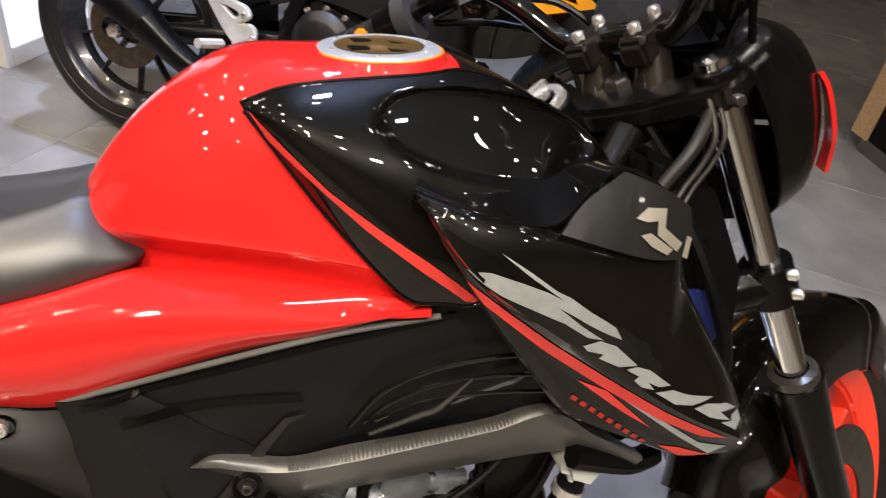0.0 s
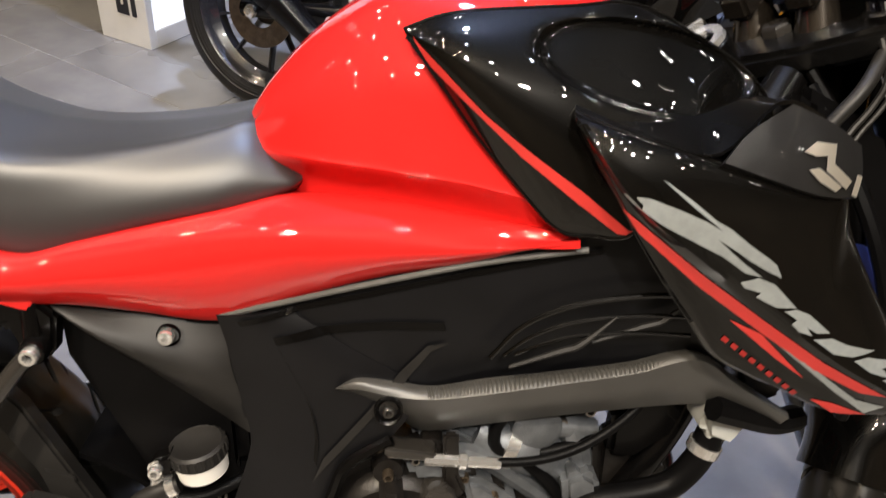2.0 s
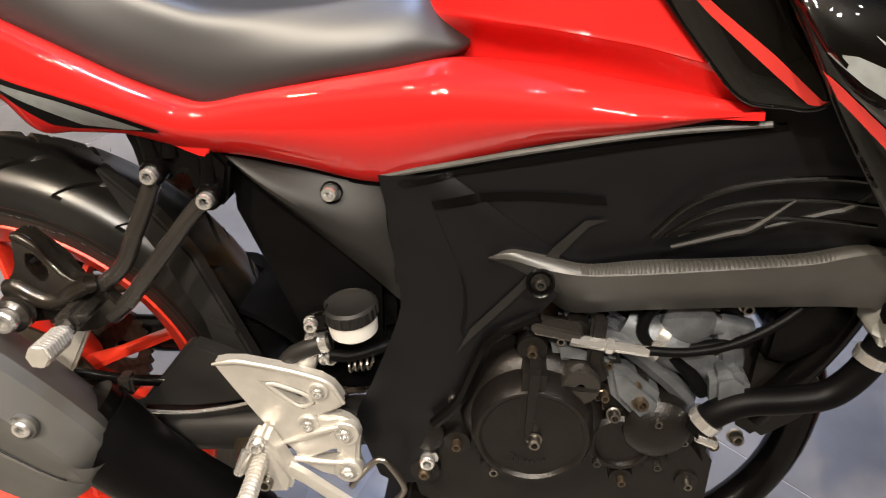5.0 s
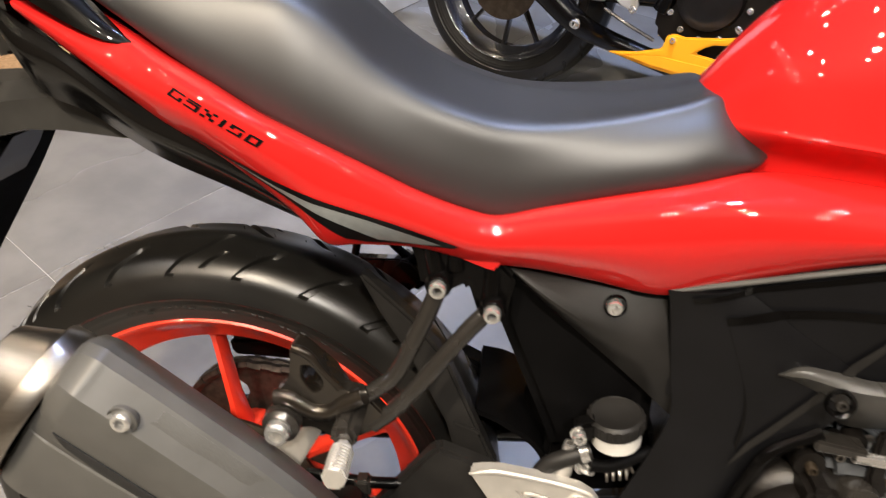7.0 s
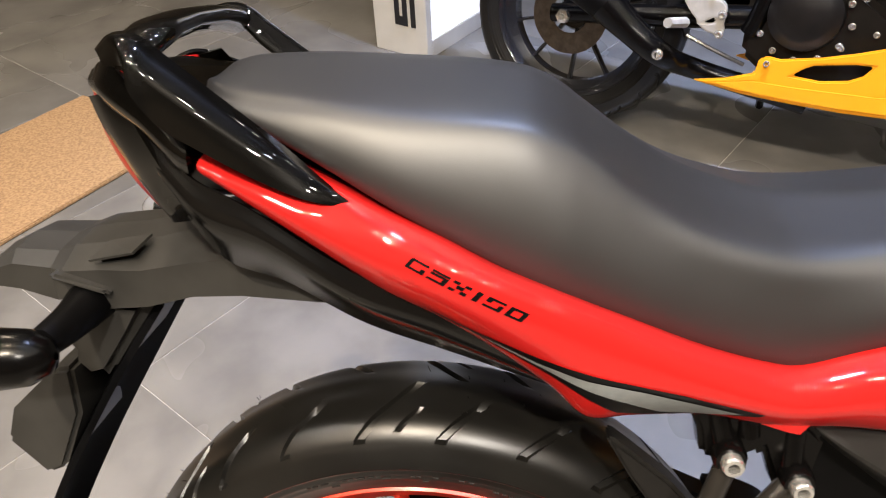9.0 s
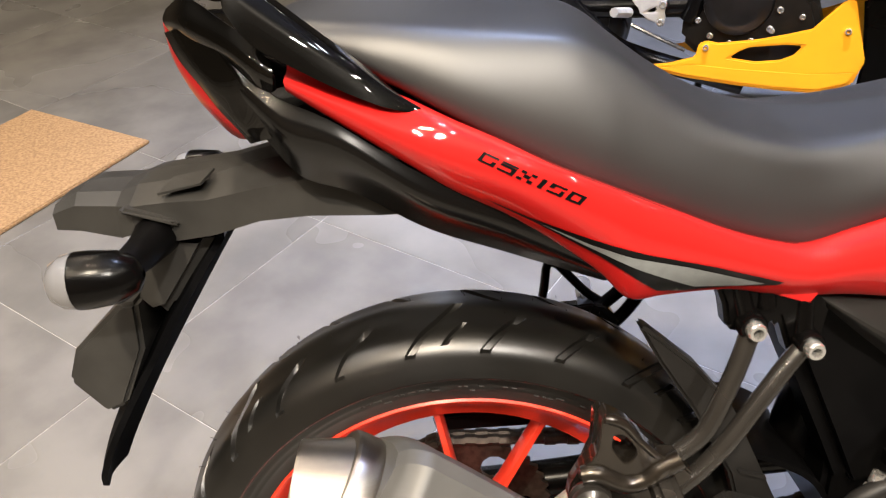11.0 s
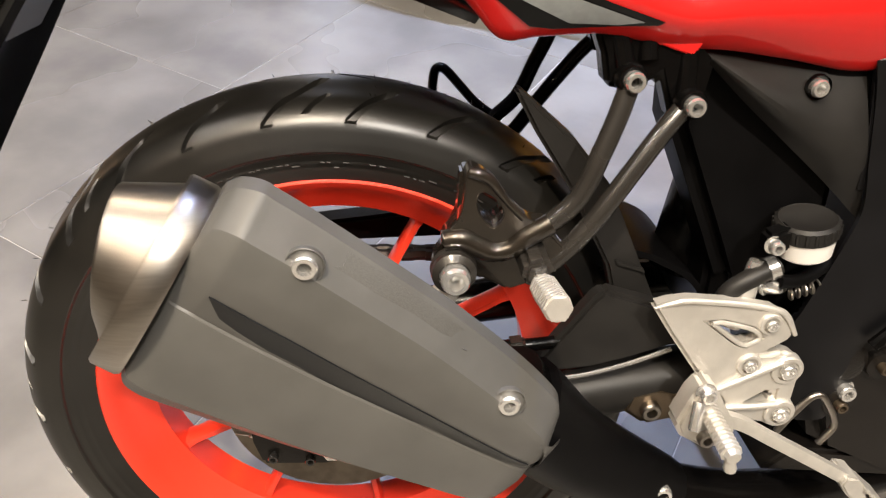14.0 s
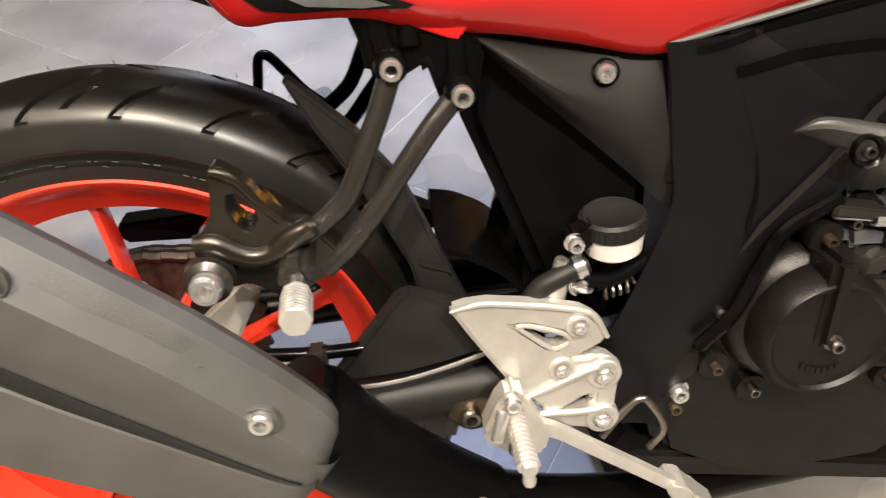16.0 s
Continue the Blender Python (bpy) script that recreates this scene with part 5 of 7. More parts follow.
BRIDGE = [bridge_ring(y, x0, x1, z, 0.0095) for y, x0, x1, z in ((-0.102, -0.172, -0.146, 0.900), (-0.090, -0.176, -0.140, 0.906), (-0.060, -0.184, -0.142, 0.909), (-0.015, -0.190, -0.146, 0.909), (0.030, -0.186, -0.144, 0.907), (0.062, -0.180, -0.144, 0.903), (0.084, -0.172, -0.146, 0.898))]
part("rail_bridge", grid(np.array([[r[j] for j in range(20)] for r in BRIDGE]), loop_v=True, caps=True), BLACK, rail, sharp=60)
TAIL = [[(-0.105, 0, 0.862), (-0.105, -0.060, 0.860), (-0.105, -0.094, 0.850), (-0.105, -0.100, 0.832), (-0.10, -0.06, 0.800), (-0.10, 0, 0.795)], [(-0.150, 0, 0.866), (-0.150, -0.050, 0.866), (-0.150, -0.080, 0.862), (-0.150, -0.086, 0.835), (-0.145, -0.05, 0.795), (-0.145, 0, 0.790)],
        [(-0.190, 0, 0.870), (-0.190, -0.040, 0.870), (-0.190, -0.064, 0.872), (-0.190, -0.066, 0.848), (-0.180, -0.04, 0.815), (-0.18, 0, 0.81)], [(-0.212, 0, 0.874), (-0.212, -0.030, 0.874), (-0.210, -0.048, 0.874), (-0.208, -0.050, 0.860), (-0.204, -0.03, 0.845), (-0.204, 0, 0.843)]]
part("tail_cowl", grid(both(loft(TAIL, 24, 22))), BLACK, bike, "glossy black tail cowl", sharp=60)
LAMP = [[(-0.222, 0, 0.876), (-0.220, -0.030, 0.875), (-0.212, -0.053, 0.872), (-0.190, -0.068, 0.872)], [(-0.219, 0, 0.852), (-0.215, -0.036, 0.851), (-0.204, -0.063, 0.846), (-0.174, -0.084, 0.849)], [(-0.204, 0, 0.822), (-0.200, -0.044, 0.821), (-0.186, -0.074, 0.819), (-0.156, -0.096, 0.822)],
        [(-0.186, 0, 0.796), (-0.182, -0.048, 0.796), (-0.165, -0.085, 0.802), (-0.142, -0.101, 0.807)], [(-0.178, 0, 0.786), (-0.173, -0.048, 0.788), (-0.155, -0.088, 0.795), (-0.140, -0.100, 0.798)]]
tail_lamp = part("tail_lamp", grid(both(loft(LAMP, 20, 12)), thick=0.004), LENS, bike, "red tail lamp lens")
for s in (-1, 1):
    part("lamp_window", grid(loft([[(-0.1975, s * 0.056, 0.825), (-0.1925, s * 0.066, 0.825)], [(-0.1830, s * 0.062, 0.804), (-0.1780, s * 0.072, 0.804)]], 6, 4), thick=0.002), WINDOW, tail_lamp, "pale pink lens window")
    flank = [[(-0.212, 0.062, 0.868), (-0.200, 0.072, 0.871), (-0.176, 0.086, 0.876)], [(-0.202, 0.069, 0.849), (-0.190, 0.080, 0.852), (-0.166, 0.096, 0.858)], [(-0.186, 0.080, 0.832), (-0.176, 0.090, 0.834), (-0.152, 0.106, 0.840)],
             [(-0.173, 0.087, 0.816), (-0.165, 0.095, 0.818), (-0.142, 0.110, 0.824)], [(-0.160, 0.093, 0.803), (-0.154, 0.100, 0.804), (-0.136, 0.110, 0.810)], [(-0.151, 0.096, 0.792), (-0.146, 0.101, 0.794), (-0.130, 0.108, 0.799)]]
    part("tail_flank", grid(loft([[(x, s * y, z) for x, y, z in r] for r in flank], 24, 10), thick=0.003), BLACK, bike, "glossy black tail flank beside the lamp")
    fin_a = [[(-0.213, 0.056, 0.884), (-0.215, 0.060, 0.876), (-0.211, 0.058, 0.866)], [(-0.192, 0.074, 0.893), (-0.194, 0.083, 0.875), (-0.188, 0.079, 0.857)], [(-0.165, 0.096, 0.880), (-0.164, 0.103, 0.862), (-0.160, 0.096, 0.845)],
             [(-0.142, 0.110, 0.866), (-0.141, 0.117, 0.850), (-0.142, 0.110, 0.834)], [(-0.127, 0.117, 0.851), (-0.126, 0.1215, 0.842), (-0.128, 0.117, 0.831)]]
    fin_c = [[(-0.171, 0.090, 0.859), (-0.172, 0.092, 0.855), (-0.169, 0.090, 0.850)], [(-0.160, 0.098, 0.851), (-0.160, 0.103, 0.838), (-0.156, 0.096, 0.818)], [(-0.145, 0.107, 0.842), (-0.145, 0.113, 0.824), (-0.141, 0.100, 0.795)], [(-0.125, 0.117, 0.827), (-0.120, 0.124, 0.803), (-0.116, 0.104, 0.766)],
             [(-0.088, 0.125, 0.811), (-0.080, 0.129, 0.788), (-0.078, 0.104, 0.752)], [(-0.031, 0.128, 0.774), (-0.026, 0.130, 0.752), (-0.026, 0.104, 0.722)], [(0.029, 0.128, 0.744), (0.032, 0.126, 0.725), (0.032, 0.102, 0.700)], [(0.110, 0.124, 0.694), (0.112, 0.118, 0.682), (0.110, 0.102, 0.672)]]
    part("tail_fin", grid(loft([[(x, s * y, z - (0.018 if s > 0 else 0.0)) for x, y, z in r] for r in fin_a], 30, 10), thick=0.004), BLACK, bike, "glossy black tail side fin")
    part("tail_trim", grid(loft([[(x, s * y, z) for x, y, z in r] for r in fin_c], 44, 10), thick=0.004), TRIMM, bike, "glossy black lower tail trim")

# ---- rear mudguard with plate carrier and indicators ----
def guard_row(x, top, mid, ym, low, yl, wt=0.034, back=0.0):
    return [(x, 0, top + 0.003), (x, -wt, top), (x - back * 0.3, -ym, mid), (x - back, -yl, low), (x - back, -yl + 0.014, low - 0.003), (x - back, 0, low - 0.003)]


GUARD = [guard_row(0.060, 0.730, 0.722, 0.080, 0.704, 0.090), guard_row(-0.020, 0.762, 0.752, 0.088, 0.733, 0.096), guard_row(-0.060, 0.766, 0.757, 0.086, 0.729, 0.090), guard_row(-0.120, 0.768, 0.757, 0.080, 0.727, 0.080), guard_row(-0.160, 0.762, 0.749, 0.074, 0.722, 0.074), guard_row(-0.200, 0.752, 0.740, 0.070, 0.709, 0.068),
         guard_row(-0.235, 0.748, 0.737, 0.064, 0.702, 0.060), guard_row(-0.268, 0.744, 0.733, 0.060, 0.708, 0.056), guard_row(-0.284, 0.738, 0.730, 0.048, 0.702, 0.048, 0.032), guard_row(-0.322, 0.738, 0.729, 0.040, 0.706, 0.038, 0.030), guard_row(-0.344, 0.727, 0.721, 0.036, 0.706, 0.034, 0.028)]
guard = part("rear_mudguard", grid(both(np.array(GUARD)), caps=True), LITGUARDM, bike, "matte black faceted rear mudguard and plate carrier", sharp=8)
part("flap", grid(loft([[(-0.205, -0.045, 0.700), (-0.215, 0, 0.705), (-0.205, 0.045, 0.700)], [(-0.252, -0.060, 0.630), (-0.262, 0, 0.634), (-0.252, 0.060, 0.630)], [(-0.318, -0.060, 0.525), (-0.330, 0, 0.528), (-0.318, 0.060, 0.525)], [(-0.352, -0.046, 0.462), (-0.362, 0, 0.464), (-0.352, 0.046, 0.462)], [(-0.366, -0.026, 0.428), (-0.372, 0, 0.426), (-0.366, 0.026, 0.428)]], 30, 12), thick=0.006), FLAPM, guard, "matte black rubber flap")
part("neck", plate_bm([(-0.200, 0.706), (-0.275, 0.712), (-0.290, 0.645), (-0.272, 0.625), (-0.250, 0.632), (-0.222, 0.672)], -0.052, 0.052, 0.012), LITGUARDM, guard)
part("plate_holder", plate_bm([(-0.276, 0.650), (-0.292, 0.648), (-0.338, 0.606), (-0.350, 0.574), (-0.322, 0.540), (-0.304, 0.548), (-0.278, 0.604)], -0.066, 0.066, 0.004), LITGUARDM, guard, "black plate holder box")
part("rib", plate_bm([(-0.226, 0.717), (-0.230, 0.722), (-0.272, 0.735), (-0.276, 0.730)], -0.069, -0.050, 0.003), LITGUARDM, guard)
part("rib", plate_bm([(-0.226, 0.717), (-0.230, 0.722), (-0.272, 0.735), (-0.276, 0.730)], 0.050, 0.069, 0.003), LITGUARDM, guard)
# added plate, tilted up so that this facet catches more light
part("facet_plate", grid([[(-0.200, -0.0405, 0.7560), (-0.206, -0.0630, 0.7500)], [(-0.234, -0.0405, 0.7500), (-0.242, -0.0620, 0.7425)]], thick=0.002), LITGUARDM, guard)
for s in (-1, 1):
    stalk = part("indicator", lathe_geo([(0, 0.003), (0.004, 0.012), (0.018, 0.0195), (0.038, 0.0215), (0.047, 0.0215)], (-0.233, s * 0.136, 0.707), (-1, s * 0.10, -0.04), 28), SATIN, bike, "black indicator with a clear lens facing back")
    part("lens", lathe_geo([(0.0475, 0.0212), (0.056, 0.0200), (0.064, 0.0150), (0.068, 0.007), (0.069, 0)], (-0.233, s * 0.136, 0.707), (-1, s * 0.10, -0.04), 28), CLEARLENS, stalk)
    part("stem", tube_geo([(-0.252, s * 0.050, 0.706), (-0.250, s * 0.085, 0.706), (-0.252, s * 0.122, 0.707)], [0.019, 0.015, 0.012], 10), MATTE, stalk)


# ---- matte side cover, trim bar and scoops ----
def cover_skin(top, low, nu, nv, bulge):
    """A skin between an upper and a lower line of points, bowed outwards."""
    a, b = spl(top, nu), spl(low, nu)
    P = np.zeros((nu, nv, 3))
    for j in range(nv):
        v = j / (nv - 1)
        P[:, j] = a * (1 - v) + b * v
        P[:, j, 1] -= bulge * math.sin(math.pi * v)
    return P


side_cover = part("side_cover", grid(cover_skin([(0.413, -0.104, 0.658), (0.470, -0.112, 0.676), (0.540, -0.122, 0.698), (0.626, -0.130, 0.724), (0.708, -0.140, 0.748), (0.770, -0.146, 0.760), (0.800, -0.150, 0.720), (0.845, -0.150, 0.650)],
                                               [(0.430, -0.106, 0.545), (0.470, -0.112, 0.548), (0.520, -0.116, 0.552), (0.575, -0.118, 0.560), (0.640, -0.120, 0.585), (0.700, -0.124, 0.600), (0.770, -0.130, 0.610), (0.840, -0.140, 0.620)], 60, 24, 0.004), thick=0.004), COVERM, bike, "matte black side cover with pressed ribs", sharp=50)
part("cover_leg", grid(cover_skin([(0.413, -0.106, 0.652), (0.420, -0.106, 0.625), (0.429, -0.106, 0.575), (0.437, -0.106, 0.535), (0.434, -0.105, 0.503), (0.413, -0.104, 0.432), (0.398, -0.102, 0.388), (0.410, -0.100, 0.345), (0.425, -0.10, 0.310)],
                                  [(0.470, -0.112, 0.660), (0.520, -0.117, 0.630), (0.580, -0.119, 0.590), (0.562, -0.118, 0.540), (0.516, -0.115, 0.490), (0.500, -0.112, 0.435), (0.475, -0.108, 0.396), (0.480, -0.106, 0.365), (0.462, -0.104, 0.310)], 60, 14, 0.005), thick=0.006), COVERM, side_cover, sharp=50)
for name, pts, r in (("rib", [(0.459, 0.634), (0.500, 0.645), (0.545, 0.653), (0.600, 0.656)], 0.0035), ("rib", [(0.462, 0.628), (0.475, 0.600), (0.488, 0.570), (0.494, 0.540), (0.493, 0.510)], 0.0035), ("edge_fold", [(0.430, 0.648), (0.520, 0.676), (0.620, 0.706), (0.720, 0.734)], 0.002)):
    decal(name, [(p[0], p[1] + r) for p in spl([(a, b) for a, b in pts], 14)] + [(p[0] + 0.003, p[1] - r) for p in spl([(a, b) for a, b in pts], 14)[::-1]], SATIN, side_cover, [side_cover, *side_cover.children[:1]], lift=0.0022)
decal("slash", [(0.606, 0.640), (0.588, 0.637), (0.566, 0.609), (0.540, 0.569), (0.502, 0.517), (0.491, 0.487), (0.503, 0.506), (0.544, 0.562), (0.570, 0.598), (0.591, 0.631)], GUARDM, side_cover, [side_cover, *side_cover.children[:1]], lift=0.003, label="raised grey slash rib")
part("top_trim", tube_geo([(0.414, -0.110, 0.650), (0.470, -0.118, 0.669), (0.540, -0.127, 0.692), (0.626, -0.136, 0.717), (0.708, -0.147, 0.736)], 0.0026, 8), GREY, side_cover, "thin grey edge")
part("cover_backing", plate_bm([(0.380, 0.648), (0.446, 0.656), (0.452, 0.560), (0.404, 0.552)], -0.099, -0.094, 0.001), MATTE, bike)
tri = part("triangle_cover", grid(loft([[(0.268, -0.096, 0.664), (0.272, -0.108, 0.660), (0.276, -0.108, 0.654)], [(0.310, -0.096, 0.655), (0.305, -0.117, 0.640), (0.318, -0.104, 0.618)], [(0.350, -0.096, 0.647), (0.345, -0.118, 0.617), (0.358, -0.102, 0.586)], [(0.392, -0.097, 0.641), (0.395, -0.116, 0.594), (0.405, -0.100, 0.548)], [(0.414, -0.098, 0.640), (0.424, -0.110, 0.588), (0.446, -0.098, 0.512)]], 30, 13), thick=0.004), GUARDM, bike, "matte black triangular cover with a bolt", sharp=24)
part("bolt_cup", lathe_geo([(-0.004, 0.0098), (0.0005, 0.0094), (-0.002, 0.0084)], (0.371, -0.1125, 0.631), (0, -1, 0), 24), SATIN, tri)
bolt("bolt", (0.370, -0.113, 0.631), tri, 0.0085, 0.005, washer=False)

TRIMBAR = [[(0.512, -0.126, 0.617), (0.511, -0.130, 0.612), (0.513, -0.126, 0.607)], [(0.530, -0.124, 0.627), (0.532, -0.144, 0.612), (0.530, -0.126, 0.596)], [(0.558, -0.124, 0.625), (0.562, -0.152, 0.607), (0.560, -0.126, 0.578)], [(0.594, -0.126, 0.621), (0.596, -0.160, 0.612), (0.590, -0.130, 0.561)],
           [(0.640, -0.130, 0.632), (0.640, -0.166, 0.620), (0.635, -0.140, 0.574)], [(0.700, -0.134, 0.643), (0.700, -0.168, 0.634), (0.695, -0.144, 0.586)], [(0.760, -0.138, 0.656), (0.762, -0.170, 0.648), (0.760, -0.148, 0.598)], [(0.812, -0.142, 0.672), (0.812, -0.172, 0.664), (0.815, -0.150, 0.606)],
           [(0.850, -0.144, 0.650), (0.852, -0.172, 0.640), (0.850, -0.152, 0.606)], [(0.905, -0.146, 0.616), (0.907, -0.168, 0.606), (0.905, -0.150, 0.584)]]
TRIMBAR = [[(x, y, z - 0.026) for x, y, z in s] for s in TRIMBAR]
rows = []
for a, b, c in TRIMBAR:
    a, b, c = np.array(a), np.array(b), np.array(c)
    b = a * 0.45 + b * 0.55 + np.array((0, 0, 0.003))
    c = c + np.array((0, 0.022, 0))
    inner = (a + c) / 2 + np.array((0, 0.012, 0))
    rows.append(np.vstack([spl([a, (a + b) / 2 + np.array((0, -0.003, 0.003)), b], 7), spl([b, (b + c) / 2 + np.array((0, -0.004, 0)), c], 7)[1:], inner[None]]))
bar = part("trim_bar", grid(np.array([spl([r[j] for r in rows], 60) for j in range(14)]).transpose(1, 0, 2), loop_v=True, caps=True), BARM, bike, "grey satin trim bar with a ribbed upper edge", sharp=35)
for k in range(58):
    f = 0.36 + 0.0078 * k
    i = f * (len(TRIMBAR) - 2)
    i0 = int(i)
    g = i - i0
    a = np.array(TRIMBAR[i0][0]) * (1 - g) + np.array(TRIMBAR[i0 + 1][0]) * g
    b = np.array(TRIMBAR[i0][1]) * (1 - g) + np.array(TRIMBAR[i0 + 1][1]) * g
    b = a * 0.45 + b * 0.55 + np.array((0, 0, 0.003))
    part("ridge", tube_geo([a + np.array((0, -0.004, 0.0005)), (a + b) / 2 + np.array((0, -0.0034, 0.0034)), b + np.array((0, 0.001, 0.0008))], 0.0010, 5, n=4), BARM, bar)
part("bolt_cup", lathe_geo([(-0.004, 0.0125), (0.0015, 0.0120), (0.0005, 0.010), (-0.003, 0.008)], (0.557, -0.148, 0.583), (0, -1, 0.15), 24), SATIN, bar)
bolt("bolt", (0.557, -0.149, 0.583), bar, 0.0062, 0.003, washer=False, material=DARKMETAL)
part("bar_tail", tube_geo([(0.840, -0.150, 0.592), (0.900, -0.140, 0.572), (0.94, -0.12, 0.562)], 0.012, 8), MATTE, bar)
for k, (d, r) in enumerate(((0.0, 0.0024), (0.018, 0.0018), (0.034, 0.0018))):
    part("scoop_lip", tube_geo([(0.640 + d * 0.6, -0.142, 0.634 + d * 0.1), (0.664 + d * 0.5, -0.148, 0.668 - d * 0.5), (0.704 + d * 0.3, -0.152, 0.690 - d * 0.8), (0.760, -0.156, 0.702 - d), (0.800, -0.158, 0.702 - d)], r, 8), BLACK, bike, "glossy black air scoop lip")
for x, z in ((0.655, 0.630), (0.722, 0.655)):
    part("scoop_vane", tube_geo([(x, -0.150, z), (x + 0.040, -0.154, z + 0.018), (x + 0.056, -0.156, z + 0.026), (x + 0.082, -0.156, z + 0.052)], [0.0018, 0.0028, 0.003, 0.001], 6), GUARDM, bike)
part("frame_strut", tube_geo([(0.562, -0.126, 0.538), (0.524, -0.128, 0.512), (0.512, -0.128, 0.482), (0.498, -0.126, 0.434), (0.476, -0.124, 0.402)], 0.006, 8), SATIN, bike, "dark raised cover edge")

# ---- engine ----
crankcase = part("crankcase", plate_bm([(0.455, 0.455), (0.520, 0.520), (0.600, 0.505), (0.660, 0.470), (0.720, 0.430), (0.760, 0.380), (0.765, 0.300), (0.700, 0.235), (0.560, 0.215), (0.470, 0.260), (0.440, 0.350)], -0.105, 0.105, 0.014), CASE, bike, "dark engine block with many bolts")
part("clutch_cover", lathe_geo([(-0.03, 0.074), (0.006, 0.070), (0.016, 0.064), (0.020, 0.058), (0.044, 0.056), (0.050, 0.052), (0.050, 0.049), (0.047, 0.046), (0.047, 0)], (0.569, -0.106, 0.424), (0, -1, 0), 56), CASE, crankcase, "round black clutch cover")
part("cover_rib", plate_bm([(0.552, 0.500), (0.574, 0.500), (0.572, 0.420), (0.556, 0.416)], -0.160, -0.100, 0.006), CASE, crankcase)
for k in range(7):
    a = radians(236 + 10 * k)
    part("cast_mark", plate_bm([(0.569 + 0.030 * math.cos(a) + dx, 0.424 + 0.030 * math.sin(a) + dz) for dx, dz in ((-0.0018, -0.0025), (0.0018, -0.0025), (0.0018, 0.0025), (-0.0018, 0.0025))], -0.1548, -0.152), CASE, crankcase)
bolt("bolt", (0.571, -0.160, 0.423), crankcase, 0.007, 0.005, material=STEEL)
part("oil_filler", lathe_geo([(-0.03, 0.018), (0.0, 0.018), (0.004, 0.0165), (0.004, 0.004), (0.001, 0.0035)], (0.607, -0.138, 0.476), (0, -1, 0.1), 26), DARKMETAL, crankcase, "slotted metal oil filler plug")
part("plug_slot", plate_bm([(0.592, 0.4775), (0.622, 0.4775), (0.622, 0.474), (0.592, 0.474)], -0.1432, -0.1405), CASE, crankcase)
part("oil_sight", lathe_geo([(-0.02, 0.034), (0.004, 0.034), (0.008, 0.030), (0.008, 0.026), (0.004, 0.024), (0.004, 0)], (0.660, -0.110, 0.395), (0, -1, 0), 36), CASE, crankcase)
part("water_pump", lathe_geo([(-0.02, 0.036), (0.014, 0.032), (0.022, 0.024), (0.024, 0.010), (0.024, 0)], (0.690, -0.105, 0.420), (0, -1, 0.05), 32), CASE, crankcase)
BOLTS = [(0.560, -0.132, 0.503, 0.008), (0.585, -0.120, 0.512, 0.007), (0.600, -0.118, 0.520, 0.006), (0.632, -0.118, 0.490, 0.007), (0.628, -0.120, 0.455, 0.007), (0.662, -0.118, 0.468, 0.007), (0.640, -0.118, 0.372, 0.007), (0.676, -0.118, 0.420, 0.007), (0.700, -0.114, 0.372, 0.007),
         (0.668, -0.118, 0.350, 0.007), (0.540, -0.118, 0.345, 0.008), (0.500, -0.118, 0.372, 0.008), (0.492, -0.118, 0.430, 0.007), (0.720, -0.112, 0.405, 0.006), (0.735, -0.112, 0.350, 0.007), (0.470, -0.118, 0.330, 0.009)]
for x, y, z, r in BOLTS:
    part("bolt_boss", lathe_geo([(-0.02, r * 1.9), (-0.004, r * 1.7), (-0.003, 0)], (x, y, z), (0, -1, 0), 14), CASE, crankcase)
    bolt("bolt", (x, y, z), crankcase, r * 0.8, 0.005, material=(STEEL, DARKMETAL, BROWN)[int(x * 1000) % 3])
CD = np.array((0.50, 0.866))      # cylinder axis, leaning ahead
CO = np.array((0.655, 0.455))


def cyl_slab(a0, a1, half, y, name, material, bev):
    t = np.array((CD[1], -CD[0]))
    q = [CO + CD * a0 - t * half, CO + CD * a0 + t * half, CO + CD * a1 + t * half, CO + CD * a1 - t * half]
    return part(name, plate_bm([tuple(p) for p in q], -y, y, bev), material, engine_top)


engine_top = part("cylinder", plate_bm([tuple(CO + CD * a + np.array((CD[1], -CD[0])) * b) for a, b in ((-0.02, -0.062), (-0.02, 0.066), (0.060, 0.066), (0.060, -0.062))], -0.082, 0.075, 0.008), ENGINE, bike, "grey cast cylinder and head")
for k in range(5):
    cyl_slab(0.000 + 0.012 * k, 0.005 + 0.012 * k, 0.070, 0.087, "fin", ENGINE, 0.0015)
cyl_slab(0.066, 0.112, 0.064, 0.090, "head", ENGINE, 0.008)
cyl_slab(0.116, 0.150, 0.052, 0.080, "cam_cover", ENGINE, 0.010)
part("cam_boss", lathe_geo([(0, 0.026), (0.014, 0.024), (0.018, 0.018), (0.018, 0)], (CO[0] + CD[0] * 0.09, -0.088, CO[1] + CD[1] * 0.09), (0, -1, 0), 28), ENGINE, engine_top)
for a, b in ((0.075, -0.05), (0.075, 0.05), (0.105, 0.02), (0.13, -0.035), (0.13, 0.035), (0.03, -0.055)):
    q = CO + CD * a + np.array((CD[1], -CD[0])) * b
    bolt("bolt", (q[0], -0.094, q[1]), engine_top, 0.007, 0.005, material=STEEL)
part("casting_rib", tube_geo([(0.600, -0.095, 0.498), (0.640, -0.102, 0.505), (0.690, -0.098, 0.470), (0.720, -0.09, 0.44)], 0.010, 8), ENGINE, engine_top)
part("casting_rib", tube_geo([(0.735, -0.088, 0.530), (0.748, -0.096, 0.490), (0.735, -0.098, 0.455)], 0.013, 8), ENGINE, engine_top)
